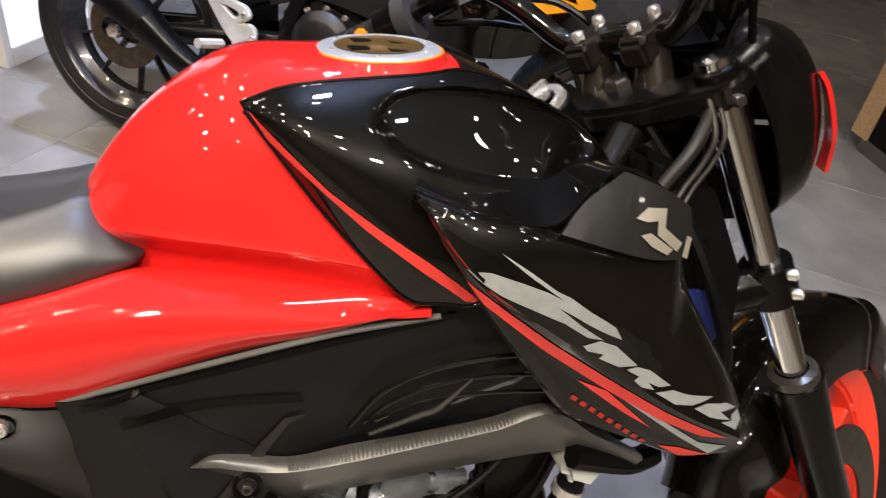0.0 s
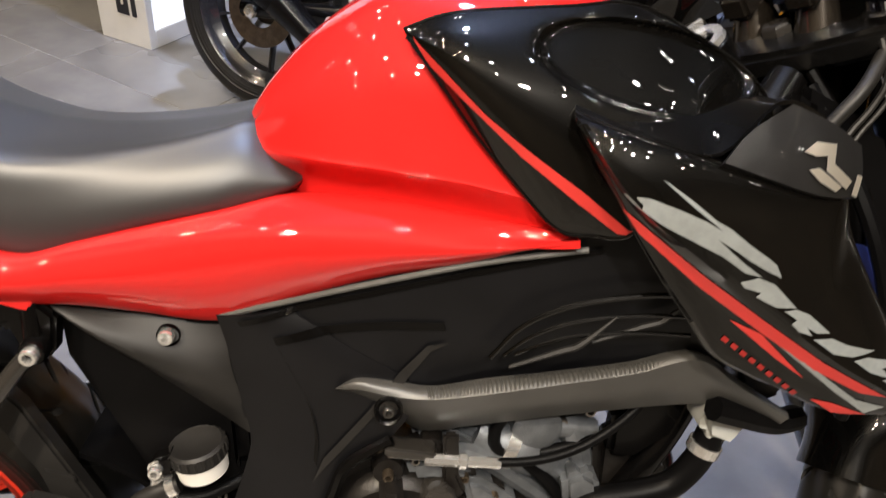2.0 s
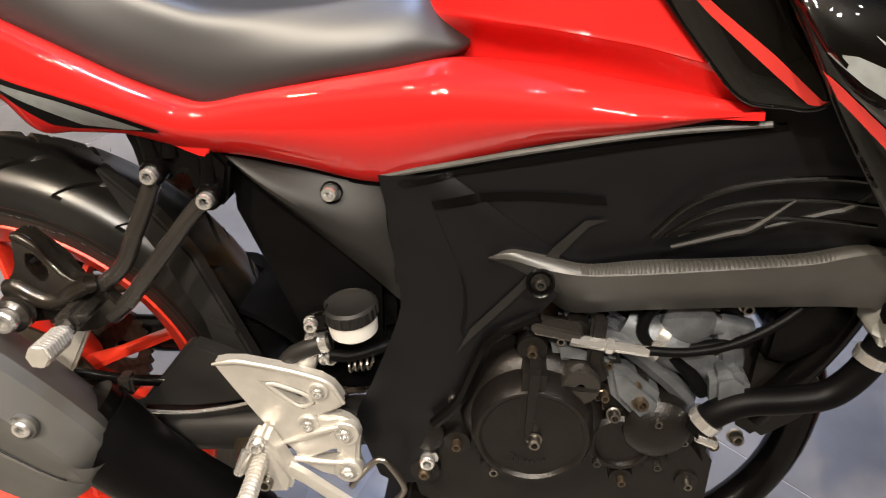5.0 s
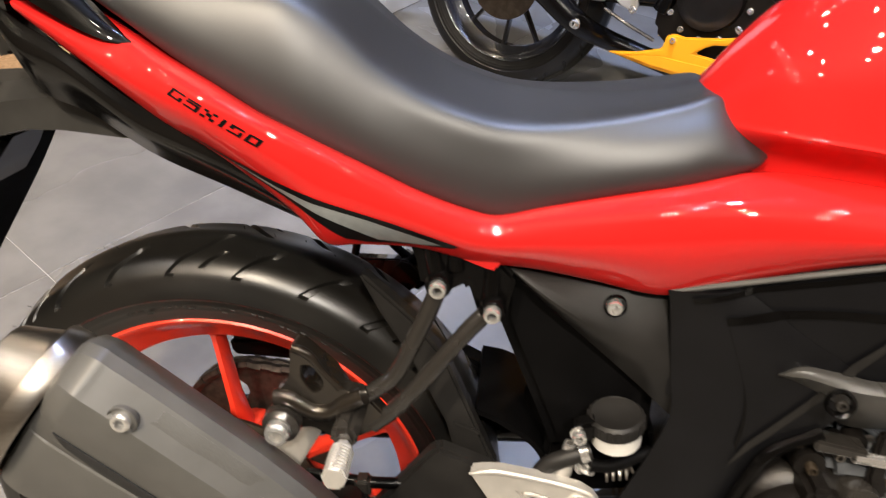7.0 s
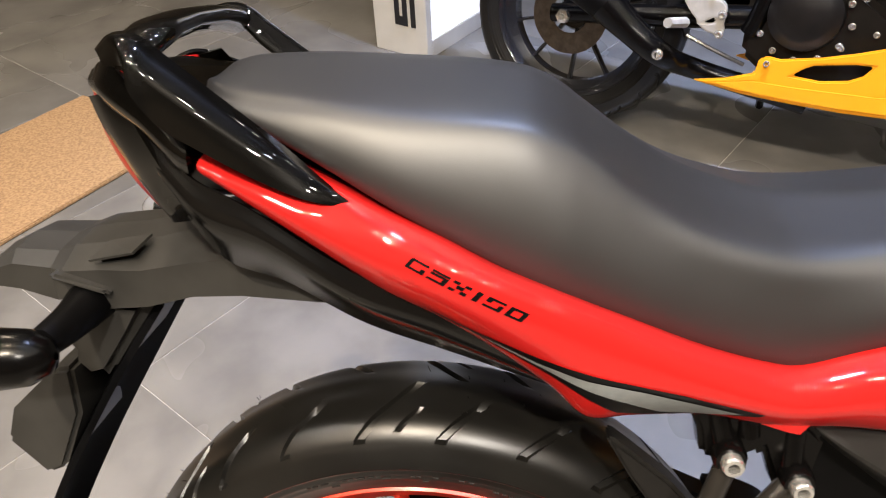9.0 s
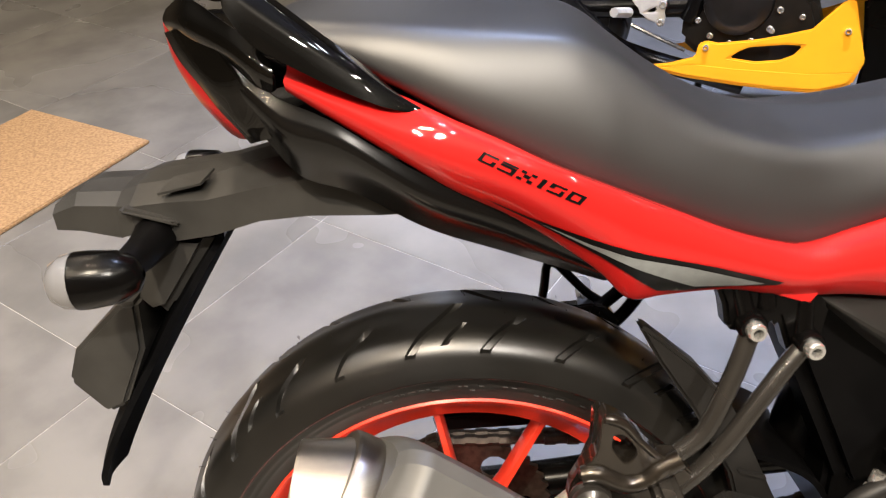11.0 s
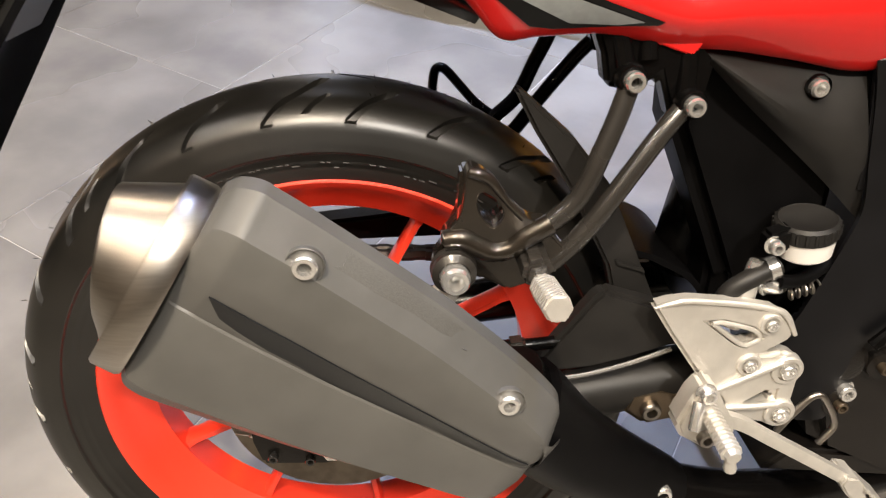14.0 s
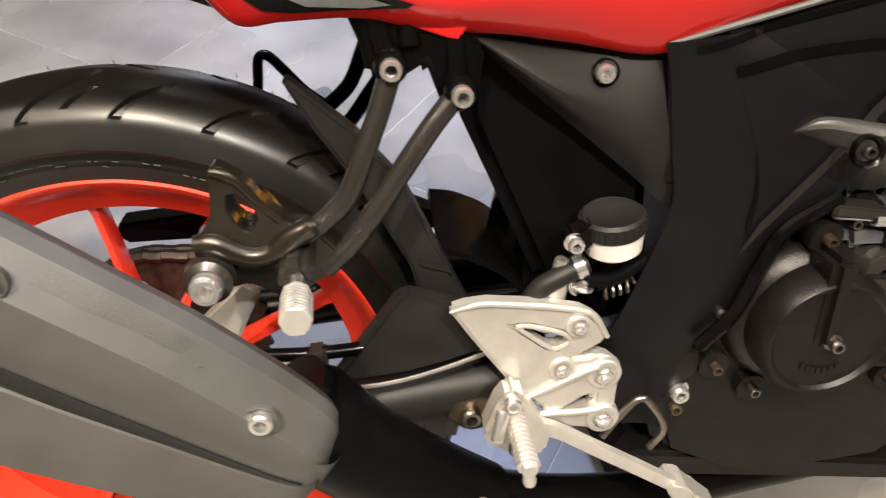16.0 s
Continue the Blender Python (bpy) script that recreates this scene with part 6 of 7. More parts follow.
for outl in ([(0.575, 0.512), (0.600, 0.515), (0.640, 0.502), (0.636, 0.488), (0.582, 0.488)], [(0.725, 0.490), (0.745, 0.500), (0.762, 0.490), (0.768, 0.455), (0.750, 0.440), (0.732, 0.452)], [(0.628, 0.490), (0.650, 0.488), (0.690, 0.458), (0.688, 0.425), (0.668, 0.430), (0.640, 0.455)]):
    part("cast_lug", plate_bm(outl, -0.124, -0.085, 0.007), ENGINE, crankcase, "pale cast metal lug")
for outl in ([(0.562, 0.458), (0.600, 0.460), (0.604, 0.438), (0.572, 0.436)], [(0.604, 0.450), (0.630, 0.452), (0.640, 0.430), (0.615, 0.420)], [(0.700, 0.440), (0.725, 0.436), (0.720, 0.405), (0.698, 0.408)]):
    part("cast_lug", plate_bm(outl, -0.122, -0.090, 0.006), BROWN, crankcase, "oily brown metal lug")
for k, (x, z) in enumerate(((0.564, 0.471), (0.587, 0.472), (0.605, 0.461), (0.632, 0.459), (0.645, 0.438), (0.667, 0.456), (0.686, 0.436), (0.741, 0.418), (0.761, 0.428), (0.621, 0.428))):
    bolt("bolt", (x, -0.128, z), crankcase, 0.0052 + 0.0012 * (k % 3), 0.006, (0.1 * (k % 2), -1, 0.25), material=(STEEL, BROWN)[k % 2])
part("intake_pipe", tube_geo([(0.645, -0.080, 0.516), (0.690, -0.088, 0.500), (0.740, -0.085, 0.478)], [0.022, 0.024, 0.018], 18), ENGINE, crankcase, "pale cast intake pipe")
part("intake_pipe", tube_geo([(0.676, -0.085, 0.528), (0.720, -0.090, 0.530), (0.760, -0.085, 0.522)], [0.011, 0.013, 0.011], 14), ENGINE, crankcase)
part("intake_band", lathe_geo([(-0.006, 0.0235), (-0.006, 0.0265), (0.006, 0.0265), (0.006, 0.0235)], (0.676, -0.086, 0.505), (0.9, -0.1, -0.35), 24, closed=True), CHROME, crankcase)
part("throttle_body", tube_geo([(0.575, -0.05, 0.560), (0.610, -0.05, 0.548), (0.65, -0.045, 0.545)], 0.030, 16), ENGINE, bike)
part("injector", plate_bm([(0.575, 0.545), (0.605, 0.560), (0.630, 0.545), (0.612, 0.520), (0.585, 0.515)], -0.098, -0.060, 0.006), ENGINE, bike)
cable = part("clutch_cable", tube_geo([(0.560, -0.128, 0.523), (0.600, -0.129, 0.520), (0.640, -0.130, 0.517)], 0.0030, 8), CHROME, bike, "bright clutch cable adjuster")
part("adjuster", lathe_geo([(-0.030, 0.004), (-0.030, 0.0058), (0, 0.0058), (0.002, 0.0075), (0.008, 0.0075), (0.010, 0.0052), (0.040, 0.0052), (0.040, 0.003)], (0.622, -0.130, 0.518), (1, 0, -0.06), 8), CHROME, cable)
part("sleeve", tube_geo([(0.655, -0.130, 0.516), (0.700, -0.130, 0.520), (0.745, -0.125, 0.536), (0.790, -0.115, 0.572), (0.84, -0.09, 0.64)], 0.0045, 10), MATTE, cable, "black cable sleeve")
part("cable_bracket", plate_bm([(0.556, 0.534), (0.602, 0.528), (0.602, 0.519), (0.556, 0.524)], -0.134, -0.112, 0.002), DARKMETAL, bike)
part("cable_hook", plate_bm([(0.608, 0.545), (0.622, 0.545), (0.625, 0.500), (0.634, 0.480), (0.620, 0.470), (0.610, 0.498)], -0.130, -0.120, 0.003), CASE, bike)
part("hose", tube_geo([(0.672, -0.100, 0.552), (0.660, -0.104, 0.535), (0.664, -0.104, 0.512), (0.700, -0.102, 0.505), (0.760, -0.10, 0.520)], 0.006, 10), MATTE, bike, "thin black rubber hose")
part("hose", tube_geo([(0.690, -0.106, 0.500), (0.712, -0.106, 0.480), (0.728, -0.106, 0.460)], 0.007, 10), MATTE, bike)
water = part("water_hose", tube_geo([(0.724, -0.120, 0.428), (0.738, -0.122, 0.450), (0.762, -0.122, 0.466), (0.800, -0.122, 0.474), (0.832, -0.122, 0.486), (0.852, -0.122, 0.515), (0.860, -0.122, 0.548)], 0.0135, 16), MATTE, bike, "black rubber water hose")
part("hose_clamp", lathe_geo([(-0.005, 0.0140), (-0.005, 0.0160), (0.005, 0.0160), (0.005, 0.0140)], (0.731, -0.121, 0.440), (0.5, 0, 0.86), 20, closed=True), CHROME, water)
part("clamp_screw", lathe_geo([(0, 0.004), (0.020, 0.004), (0.020, 0)], (0.722, -0.136, 0.430), (0.9, 0, -0.3), 8), CHROME, water)
part("hose_clamp", lathe_geo([(-0.005, 0.0140), (-0.005, 0.0158), (0.005, 0.0158), (0.005, 0.0140)], (0.856, -0.122, 0.530), (0.25, 0, 1), 20, closed=True), CHROME, water)
part("coolant_bottle", plate_bm([(0.842, 0.552), (0.872, 0.540), (0.888, 0.570), (0.892, 0.596), (0.850, 0.600), (0.838, 0.576)], -0.142, -0.095, 0.008), mat("milky_plastic", (0.42, 0.43, 0.41), 0.4, vary=0.1, scale=20), bike, "milky plastic coolant bottle")
part("radiator", plate_bm([(0.862, 0.640), (0.895, 0.655), (0.920, 0.585), (0.888, 0.570)], -0.120, 0.150, 0.004), CASE, bike, "black radiator behind the front wheel")
part("engine_mount", plate_bm([(0.775, 0.545), (0.815, 0.570), (0.850, 0.560), (0.838, 0.520), (0.800, 0.490), (0.775, 0.495)], -0.095, -0.070, 0.006), SATIN, bike)
part("header_flange", plate_bm([(0.770, 0.500), (0.800, 0.520), (0.850, 0.470), (0.852, 0.420), (0.810, 0.380), (0.775, 0.400)], -0.075, -0.045, 0.010), CASE, bike)
for s in (-1, 1):
    part("frame_rail", tube_geo([(0.900, s * 0.035, 0.860), (0.820, s * 0.090, 0.760), (0.700, s * 0.100, 0.680), (0.560, s * 0.100, 0.600), (0.490, s * 0.090, 0.480), (0.470, s * 0.085, 0.340)], 0.018, 10), SATIN, bike)
    part("down_tube", tube_geo([(0.920, s * 0.030, 0.820), (0.870, s * 0.075, 0.640), (0.840, s * 0.080, 0.520), (0.790, s * 0.080, 0.420)], 0.014, 10), SATIN, bike)
stand_bracket = part("stand_bracket", plate_bm([(0.262, 0.328), (0.268, 0.346), (0.296, 0.353), (0.326, 0.346), (0.320, 0.318), (0.286, 0.310)], -0.114, -0.094, 0.004), BROWN, bike, "oily metal bracket behind the foot plate")
bolt("bolt", (0.287, -0.117, 0.331), stand_bracket, 0.0115, 0.005, material=STEEL)
bolt("bolt", (0.312, -0.116, 0.340), stand_bracket, 0.0065, 0.004, material=BROWN)
part("pivot_plate", plate_bm([(0.425, 0.420), (0.480, 0.430), (0.500, 0.380), (0.480, 0.300), (0.430, 0.290), (0.415, 0.350)], -0.098, -0.080, 0.006), CASE, bike)
part("pivot_boss", lathe_geo([(0, 0.022), (0.012, 0.021), (0.014, 0.016), (0.014, 0)], (0.466, -0.100, 0.375), (0, -1, 0), 20), CASE, bike)
bolt("pivot_bolt", (0.472, -0.116, 0.345), bike, 0.010, 0.006)
part("under_tray", plate_bm([(0.42, 0.235), (0.74, 0.200), (0.80, 0.23), (0.74, 0.225), (0.45, 0.262)], -0.10, 0.10, 0.004), CASE, bike)
part("side_stand", tube_geo([(0.52, 0.105, 0.255), (0.500, 0.170, 0.165), (0.480, 0.262, 0.076)], 0.011, 10), SATIN, bike, "black side stand holding the leaning motorcycle")

# ---- front end, steered to the left; built straight in the steering head's own frame (ahead, left, up the axis) ----
HEAD = Matrix.Translation((0.857, 0, 0.937)) @ Matrix(((0.8788, 0, -0.4772, 0), (0, 1, 0, 0), (0.4772, 0, 0.8788, 0), (0, 0, 0, 1))) @ Matrix.Rotation(radians(32), 4, "Z")


def steer(geo):
    """Geometry from the steering head's frame, turned with the steering."""
    if isinstance(geo, tuple):
        m = np.array(HEAD)
        return np.array(geo[0]) @ m[:3, :3].T + m[:3, 3], geo[1]
    bmesh.ops.transform(geo, matrix=HEAD, verts=geo.verts)
    return geo


def steer_bar(geo):
    """The same for what sits on the bar risers, which stand a little ahead of the head."""
    shift = Vector((0.037, 0, -0.0245))
    if isinstance(geo, tuple):
        return steer((np.array(geo[0]) + np.array(shift), geo[1]))
    bmesh.ops.translate(geo, verts=geo.verts, vec=shift)
    return steer(geo)


AXLE = (0.104, 0, -0.768)
wheel(bike, "front_wheel", AXLE, 0.288, 0.047, 0.226, 0.034, RIMRED, tilt=60, seg=1040, label="red cast front wheel with a black tyre", xf=steer)
part("front_disc", steer(lathe_geo([(0, 0.08), (0, 0.135), (0.004, 0.135), (0.004, 0.08)], (AXLE[0], -0.058, AXLE[2]), (0, -1, 0), 60, closed=True)), DISCM, bike)
part("front_caliper", steer(plate_bm([(-0.075, -0.66), (-0.015, -0.63), (0.0, -0.67), (-0.05, -0.73), (-0.085, -0.72)], -0.085, -0.040, 0.006)), CASE, bike)
for s in (-1, 1):
    y = s * 0.098
    fork = part("fork_tube", steer(tube_geo([(0.034, y, -0.045), (0.034, y, -0.430)], 0.0160, 28)), FORKM, bike, "chrome fork tube")
    part("fork_leg", steer(lathe_geo([(0, 0.012), (0, 0.022), (0.02, 0.026), (0.28, 0.026), (0.336, 0.028), (0.356, 0.0285), (0.362, 0.024), (0.362, 0.017)], (0.038, y, -0.781), (0, 0, 1), 28)), SATIN, fork, "black lower fork leg")
    part("dust_seal", steer(lathe_geo([(0, 0.017), (0, 0.0265), (0.010, 0.0260), (0.013, 0.0175)], (0.034, y, -0.421), (0, 0, 1), 24)), DARKMETAL, fork)
    part("fork_cap", steer(lathe_geo([(0, 0.020), (0.008, 0.020), (0.011, 0.016), (0.011, 0)], (0.034, y, -0.063), (0, 0, 1), 20)), SATIN, fork)
    low = part("lower_clamp", steer(lathe_geo([(-0.022, 0.017), (-0.022, 0.026), (0.022, 0.026), (0.022, 0.017)], (0.034, y, -0.288), (0, 0, 1), 20, closed=True)), SATIN, fork, "black lower fork clamp")
    for dz in (-0.012, 0.012):
        part("bolt", steer(lathe_geo([(0, 0.0060), (0.007, 0.0060), (0.009, 0.0048), (0.009, 0.003), (0.005, 0.0026)], (0.030, y + s * 0.024, -0.288 + dz), (0.2, s, 0), 12)), CHROME, fork)
    part("lower_arm", steer(tube_geo([(0.030, y, -0.288), (0.000, y * 0.75, -0.280), (-0.015, y * 0.4, -0.275), (0.0, 0, -0.272)], [0.020, 0.024, 0.026, 0.028], 10)), SATIN, fork)
top_clamp = part("top_clamp", steer(plate_bm([(-0.018, 0.040), (-0.002, 0.080), (0.012, 0.116), (0.030, 0.124), (0.060, 0.120), (0.064, 0.090), (0.040, 0.060), (0.045, 0), (0.040, -0.060), (0.064, -0.090), (0.060, -0.120), (0.030, -0.124), (0.012, -0.116), (-0.002, -0.080), (-0.018, -0.040), (-0.024, 0)], -0.088, -0.062, 0.006, plane="xy")), TRIMM, bike, "black cast top fork clamp")
for s in (-1, 1):
    part("pinch_bolt", steer(lathe_geo([(0, 0.006), (0.006, 0.006), (0.008, 0.0045), (0.008, 0)], (0.012, s * 0.124, -0.076), (-0.6, s, 0), 12)), DARKMETAL, top_clamp)
part("steering_nut", steer(lathe_geo([(-0.01, 0.0145), (0.005, 0.0145), (0.008, 0.012), (0.008, 0.007), (0.004, 0.006)], (0.028, 0, -0.060), (0, 0, 1), 6)), DARKMETAL, top_clamp)
part("head_tube", steer(lathe_geo([(-0.18, 0.028), (0.0, 0.028)], (0, 0, -0.085), (0, 0, 1), 24)), SATIN, bike)
lock = part("ignition_lock", steer(lathe_geo([(-0.045, 0.022), (-0.004, 0.024), (0.004, 0.024), (0.008, 0.020), (0.008, 0.011), (0.004, 0.009)], (-0.075, 0, -0.030), (-0.25, 0, 1), 28)), SATIN, bike, "black ignition lock with a bright ring")
part("lock_ring", steer(lathe_geo([(0.006, 0.0225), (0.011, 0.0215), (0.011, 0.014), (0.006, 0.013)], (-0.075, 0, -0.030), (-0.25, 0, 1), 28)), CHROME, lock)
part("key", steer(plate_bm([(-0.090, -0.002), (-0.066, -0.002), (-0.066, 0.002), (-0.090, 0.002)], -0.022, -0.004, 0.001, plane="xy")), CHROME, lock)
for s in (-1, 1):
    riser = part("bar_riser", steer_bar(tube_geo([(0.000, s * 0.032, -0.045), (0.013, s * 0.032, -0.012)], [0.020, 0.017], 16)), FORGED, bike)
    part("bar_clamp", steer_bar(plate_bm([(-0.018, -0.018), (0.046, -0.018), (0.048, 0.006), (0.040, 0.014), (-0.012, 0.014), (-0.020, 0.006)], s * 0.032 - 0.014, s * 0.032 + 0.014, 0.004)), FORGED, riser)
    for dx in (-0.018, 0.018):
        part("bolt", steer_bar(lathe_geo([(-0.006, 0.0060), (0.006, 0.0060), (0.008, 0.0048), (0.008, 0.003), (0.004, 0.0027)], (0.014 + dx, s * 0.032, 0.013), (0, 0, 1), 14)), CHROME, riser)
half = [(0.014, 0.045, 0.0), (0.014, 0.070, 0.010), (0.012, 0.110, 0.055), (0.006, 0.150, 0.085), (-0.002, 0.190, 0.086), (-0.020, 0.240, 0.076), (-0.045, 0.300, 0.070), (-0.078, 0.375, 0.064)]
bar_pts = [(a, b, c) for a, b, c in half[::-1]] + [(0.014, 0, 0.0)] + [(a, -b, c) for a, b, c in half]
handlebar = part("handlebar", steer_bar(tube_geo(bar_pts, 0.0110, 18, n=110)), BLACK, bike, "glossy black tubular handlebar")
for s in (-1, 1):
    g = [(-0.035, s * 0.275, 0.072), (-0.055, s * 0.322, 0.068), (-0.080, s * 0.380, 0.064)]
    part("grip", steer_bar(tube_geo(g, [0.0165, 0.0165, 0.0165], 16, n=8)), RUBBER, handlebar, "ribbed black rubber grip")
    for k in range(10):
        f = 0.08 + 0.085 * k
        q = np.array(g[0]) * (1 - f) + np.array(g[2]) * f
        part("grip_rib", steer_bar(lathe_geo([(-0.002, 0.0160), (-0.0012, 0.0178), (0.0012, 0.0178), (0.002, 0.0160)], q, np.array(g[2]) - np.array(g[0]) + np.array((0.012, 0, 0.006)), 16, closed=True)), RUBBER, handlebar)
    part("switch_box", steer_bar(tube_geo([(-0.018, s * 0.236, 0.076), (-0.034, s * 0.272, 0.072)], 0.024, 10)), SATIN, handlebar, "black switch box")
    part("switch_shell", steer_bar(tube_geo([(-0.016, s * 0.230, 0.076), (-0.023, s * 0.246, 0.075)], 0.0285, 12)), mat("switch_grey", (0.030, 0.030, 0.032), 0.4), handlebar, "grey switch shell")
    part("lever_perch", steer_bar(tube_geo([(0.002, s * 0.185, 0.084), (-0.008, s * 0.206, 0.082)], 0.019, 10)), SATIN, handlebar)
    part("lever", steer_bar(tube_geo([(0.030, s * 0.190, 0.074), (0.030, s * 0.270, 0.060), (-0.020, s * 0.375, 0.046)], [0.009, 0.006, 0.005], 8)), ALU, handlebar, "bare metal lever")
    part("lever_pin", steer_bar(lathe_geo([(0, 0.009), (0.012, 0.009), (0.014, 0.006), (0.014, 0)], (0.022, s * 0.192, 0.080), (0, 0, 1), 12)), CHROME, handlebar)
    part("mirror_boss", steer_bar(lathe_geo([(0, 0.008), (0.035, 0.006), (0.036, 0)], (0.006, s * 0.196, 0.098), (0, 0, 1), 14)), CHROME, handlebar)
    part("brake_line", steer_bar(tube_geo([(0.030, s * 0.165, 0.070), (0.090, s * 0.120, 0.060), (0.120, s * 0.080, -0.020), (0.090, s * 0.060, -0.160), (0.070, s * 0.055, -0.30)], 0.0045, 8)), MATTE, handlebar, "black control cable")
    part("cable", steer_bar(tube_geo([(0.015, s * 0.150, 0.060), (0.070, s * 0.105, 0.030), (0.080, s * 0.060, -0.05), (0.050, s * 0.050, -0.15)], 0.004, 8)), SATIN, handlebar)
    part("cable", steer_bar(tube_geo([(-0.010, s * 0.215, 0.060), (0.030, s * 0.150, 0.030), (0.060, s * 0.08, -0.03), (0.02, s * 0.05, -0.14), (-0.06, s * 0.05, -0.22)], 0.0042, 8)), SATIN, handlebar)
clock = part("clock_housing", steer(plate_bm([(0.085, -0.025), (0.138, 0.018), (0.172, 0.004), (0.172, -0.050), (0.110, -0.070)], -0.070, 0.070, 0.012)), SATIN, bike, "black instrument housing")
part("clock_face", steer(plate_bm([(0.083, -0.021), (0.134, 0.021), (0.137, 0.017), (0.087, -0.025)], -0.058, 0.058, 0.002)), SMOKE, clock)
LAMPH = [[(0.070, 0, 0.000), (0.070, -0.070, -0.020), (0.070, -0.090, -0.100), (0.070, -0.075, -0.195), (0.070, 0, -0.215)], [(0.130, 0, 0.005), (0.130, -0.078, -0.020), (0.130, -0.097, -0.105), (0.130, -0.078, -0.205), (0.130, 0, -0.225)], [(0.190, 0, -0.015), (0.190, -0.068, -0.045), (0.195, -0.085, -0.115), (0.190, -0.065, -0.195), (0.190, 0, -0.215)], [(0.225, 0, -0.055), (0.225, -0.045, -0.070), (0.230, -0.055, -0.115), (0.225, -0.045, -0.170), (0.225, 0, -0.180)]]
LAMPH = [[(x + 0.05, y, z - 0.066) for x, y, z in r] for r in LAMPH]
headlamp = part("headlamp_shell", steer(grid(both(loft(LAMPH, 24, 20)), thick=0.003)), TRIMM, bike, "black headlamp cowl with red cheeks", sharp=60)
for s in (-1, 1):
    part("cheek", steer(grid(loft([[(0.238, s * 0.090, -0.165), (0.244, s * 0.085, -0.167)], [(0.238, s * 0.095, -0.188), (0.253, s * 0.083, -0.192)], [(0.236, s * 0.092, -0.240), (0.256, s * 0.075, -0.245)], [(0.230, s * 0.078, -0.285), (0.246, s * 0.062, -0.285)]], 16, 6), thick=0.005)), RED, headlamp, "glossy red headlamp cheek")
part("headlamp_lens", steer(lathe_geo([(0, 0.055), (0.010, 0.050), (0.016, 0.030), (0.018, 0)], (0.272, 0, -0.181), (1, 0, 0), 36)), SMOKE, headlamp)
FEND = []
for a in np.linspace(14, 128, 18):
    r = 0.312 + (0.020 if a < 30 else 0)
    c, sn = math.cos(radians(a)), math.sin(radians(a))
    hw = 0.060 if 35 < a < 120 else 0.045
    FEND.append([(AXLE[0] + (r - d) * c, y, AXLE[2] + (r - d) * sn) for y, d in ((-hw - 0.006, 0.100), (-hw, 0.030), (-hw * 0.6, 0.004), (0, 0), (hw * 0.6, 0.004), (hw, 0.030), (hw + 0.006, 0.100))])
part("front_mudguard", steer(grid(loft(FEND, 50, 16), thick=0.004)), BLACK, bike, "glossy black front mudguard", sharp=60)
part("horn", lathe_geo([(0, 0.020), (0.010, 0.030), (0.016, 0.030), (0.018, 0.024), (0.016, 0)], (0.955, -0.10, 0.700), (0.2, -0.9, 0.3), 28), BLUE, bike, "small blue horn disc")
part("wiring_loom", tube_geo([(0.90, -0.07, 0.86), (0.935, -0.10, 0.80), (0.965, -0.130, 0.73), (0.992, -0.125, 0.66), (1.00, -0.10, 0.55)], 0.007, 8), MATTE, bike)
part("wiring_loom", tube_geo([(0.91, -0.05, 0.87), (0.955, -0.085, 0.80), (0.985, -0.10, 0.70), (1.03, -0.09, 0.58)], 0.005, 8), SATIN, bike)
part("side_deflector", plate_bm([(0.885, 0.865), (0.965, 0.830), (1.015, 0.740), (1.028, 0.630), (0.960, 0.600), (0.905, 0.700)], -0.095, -0.060, 0.010), MATTE, bike, "matte black inner panel behind the fork")
part("coolant_hose", tube_geo([(0.880, -0.110, 0.780), (0.900, -0.102, 0.822), (0.928, -0.100, 0.863), (0.948, -0.085, 0.892)], 0.0062, 10), GUARDM, bike, "black rubber hose beside the fork")
for dx, r in ((0.0, 0.0030), (0.009, 0.0024)):
    part("control_cable", tube_geo([(0.900 + dx, -0.118, 0.775), (0.922 + dx, -0.102, 0.820), (0.941 + dx, -0.100, 0.852), (0.948 + dx, -0.098, 0.876), (0.945 + dx, -0.080, 0.905)], r, 8), GUARDM, bike, "grey control cable")


# ---- the second motorcycle behind: black with yellow panels ----
B2 = pose(0.2207, 1.700, 0, 0, 0, -26.7) @ pose(0, 0, 0.0, -10.94, 0, 0)
other = body_empty("motorcycle", B2)
tagged(other, "black sport motorcycle with yellow belly cowl and panels", "motorcycle", group="motorcycles on show")
w2 = wheel(other, "rear_wheel", (0, 0, 0.307), 0.300, 0.064, 0.228, 0.051, RIMBLACK, label="black cast rear wheel", tilt=70)
part("brake_disc", lathe_geo([(-0.072, 0.05), (-0.072, 0.105), (-0.076, 0.105), (-0.076, 0.05)], (0, 0, 0.307), (0, 1, 0), 60, closed=True), DISCM, w2, "drilled steel brake disc")
part("axle_nut", lathe_geo([(0, 0.020), (0.012, 0.018), (0.014, 0.009), (0.020, 0.008), (0.020, 0)], (0, -0.118, 0.307), (0, -1, 0), 6), CHROME, w2)
wheel(other, "front_wheel", (1.30, 0, 0.288), 0.288, 0.047, 0.226, 0.034, RIMBLACK, label="black cast front wheel", tilt=50)
for s in (-1, 1):
    part("swingarm", tube_geo([(0.48, s * 0.08, 0.375), (0.25, s * 0.09, 0.345), (-0.04, s * 0.095, 0.307)], [0.028, 0.028, 0.024], 10), SATIN, other)
    part("fork_leg", tube_geo([(1.30, s * 0.095, 0.288), (0.96, s * 0.095, 0.93)], 0.022, 12), SATIN, other)
pipe2 = part("silencer", tube_geo([(-0.16, -0.205, 0.58), (-0.05, -0.205, 0.50), (0.06, -0.205, 0.425), (0.16, -0.20, 0.355)], [0.060, 0.062, 0.056, 0.040], 20), MATTE, other, "long black silencer")
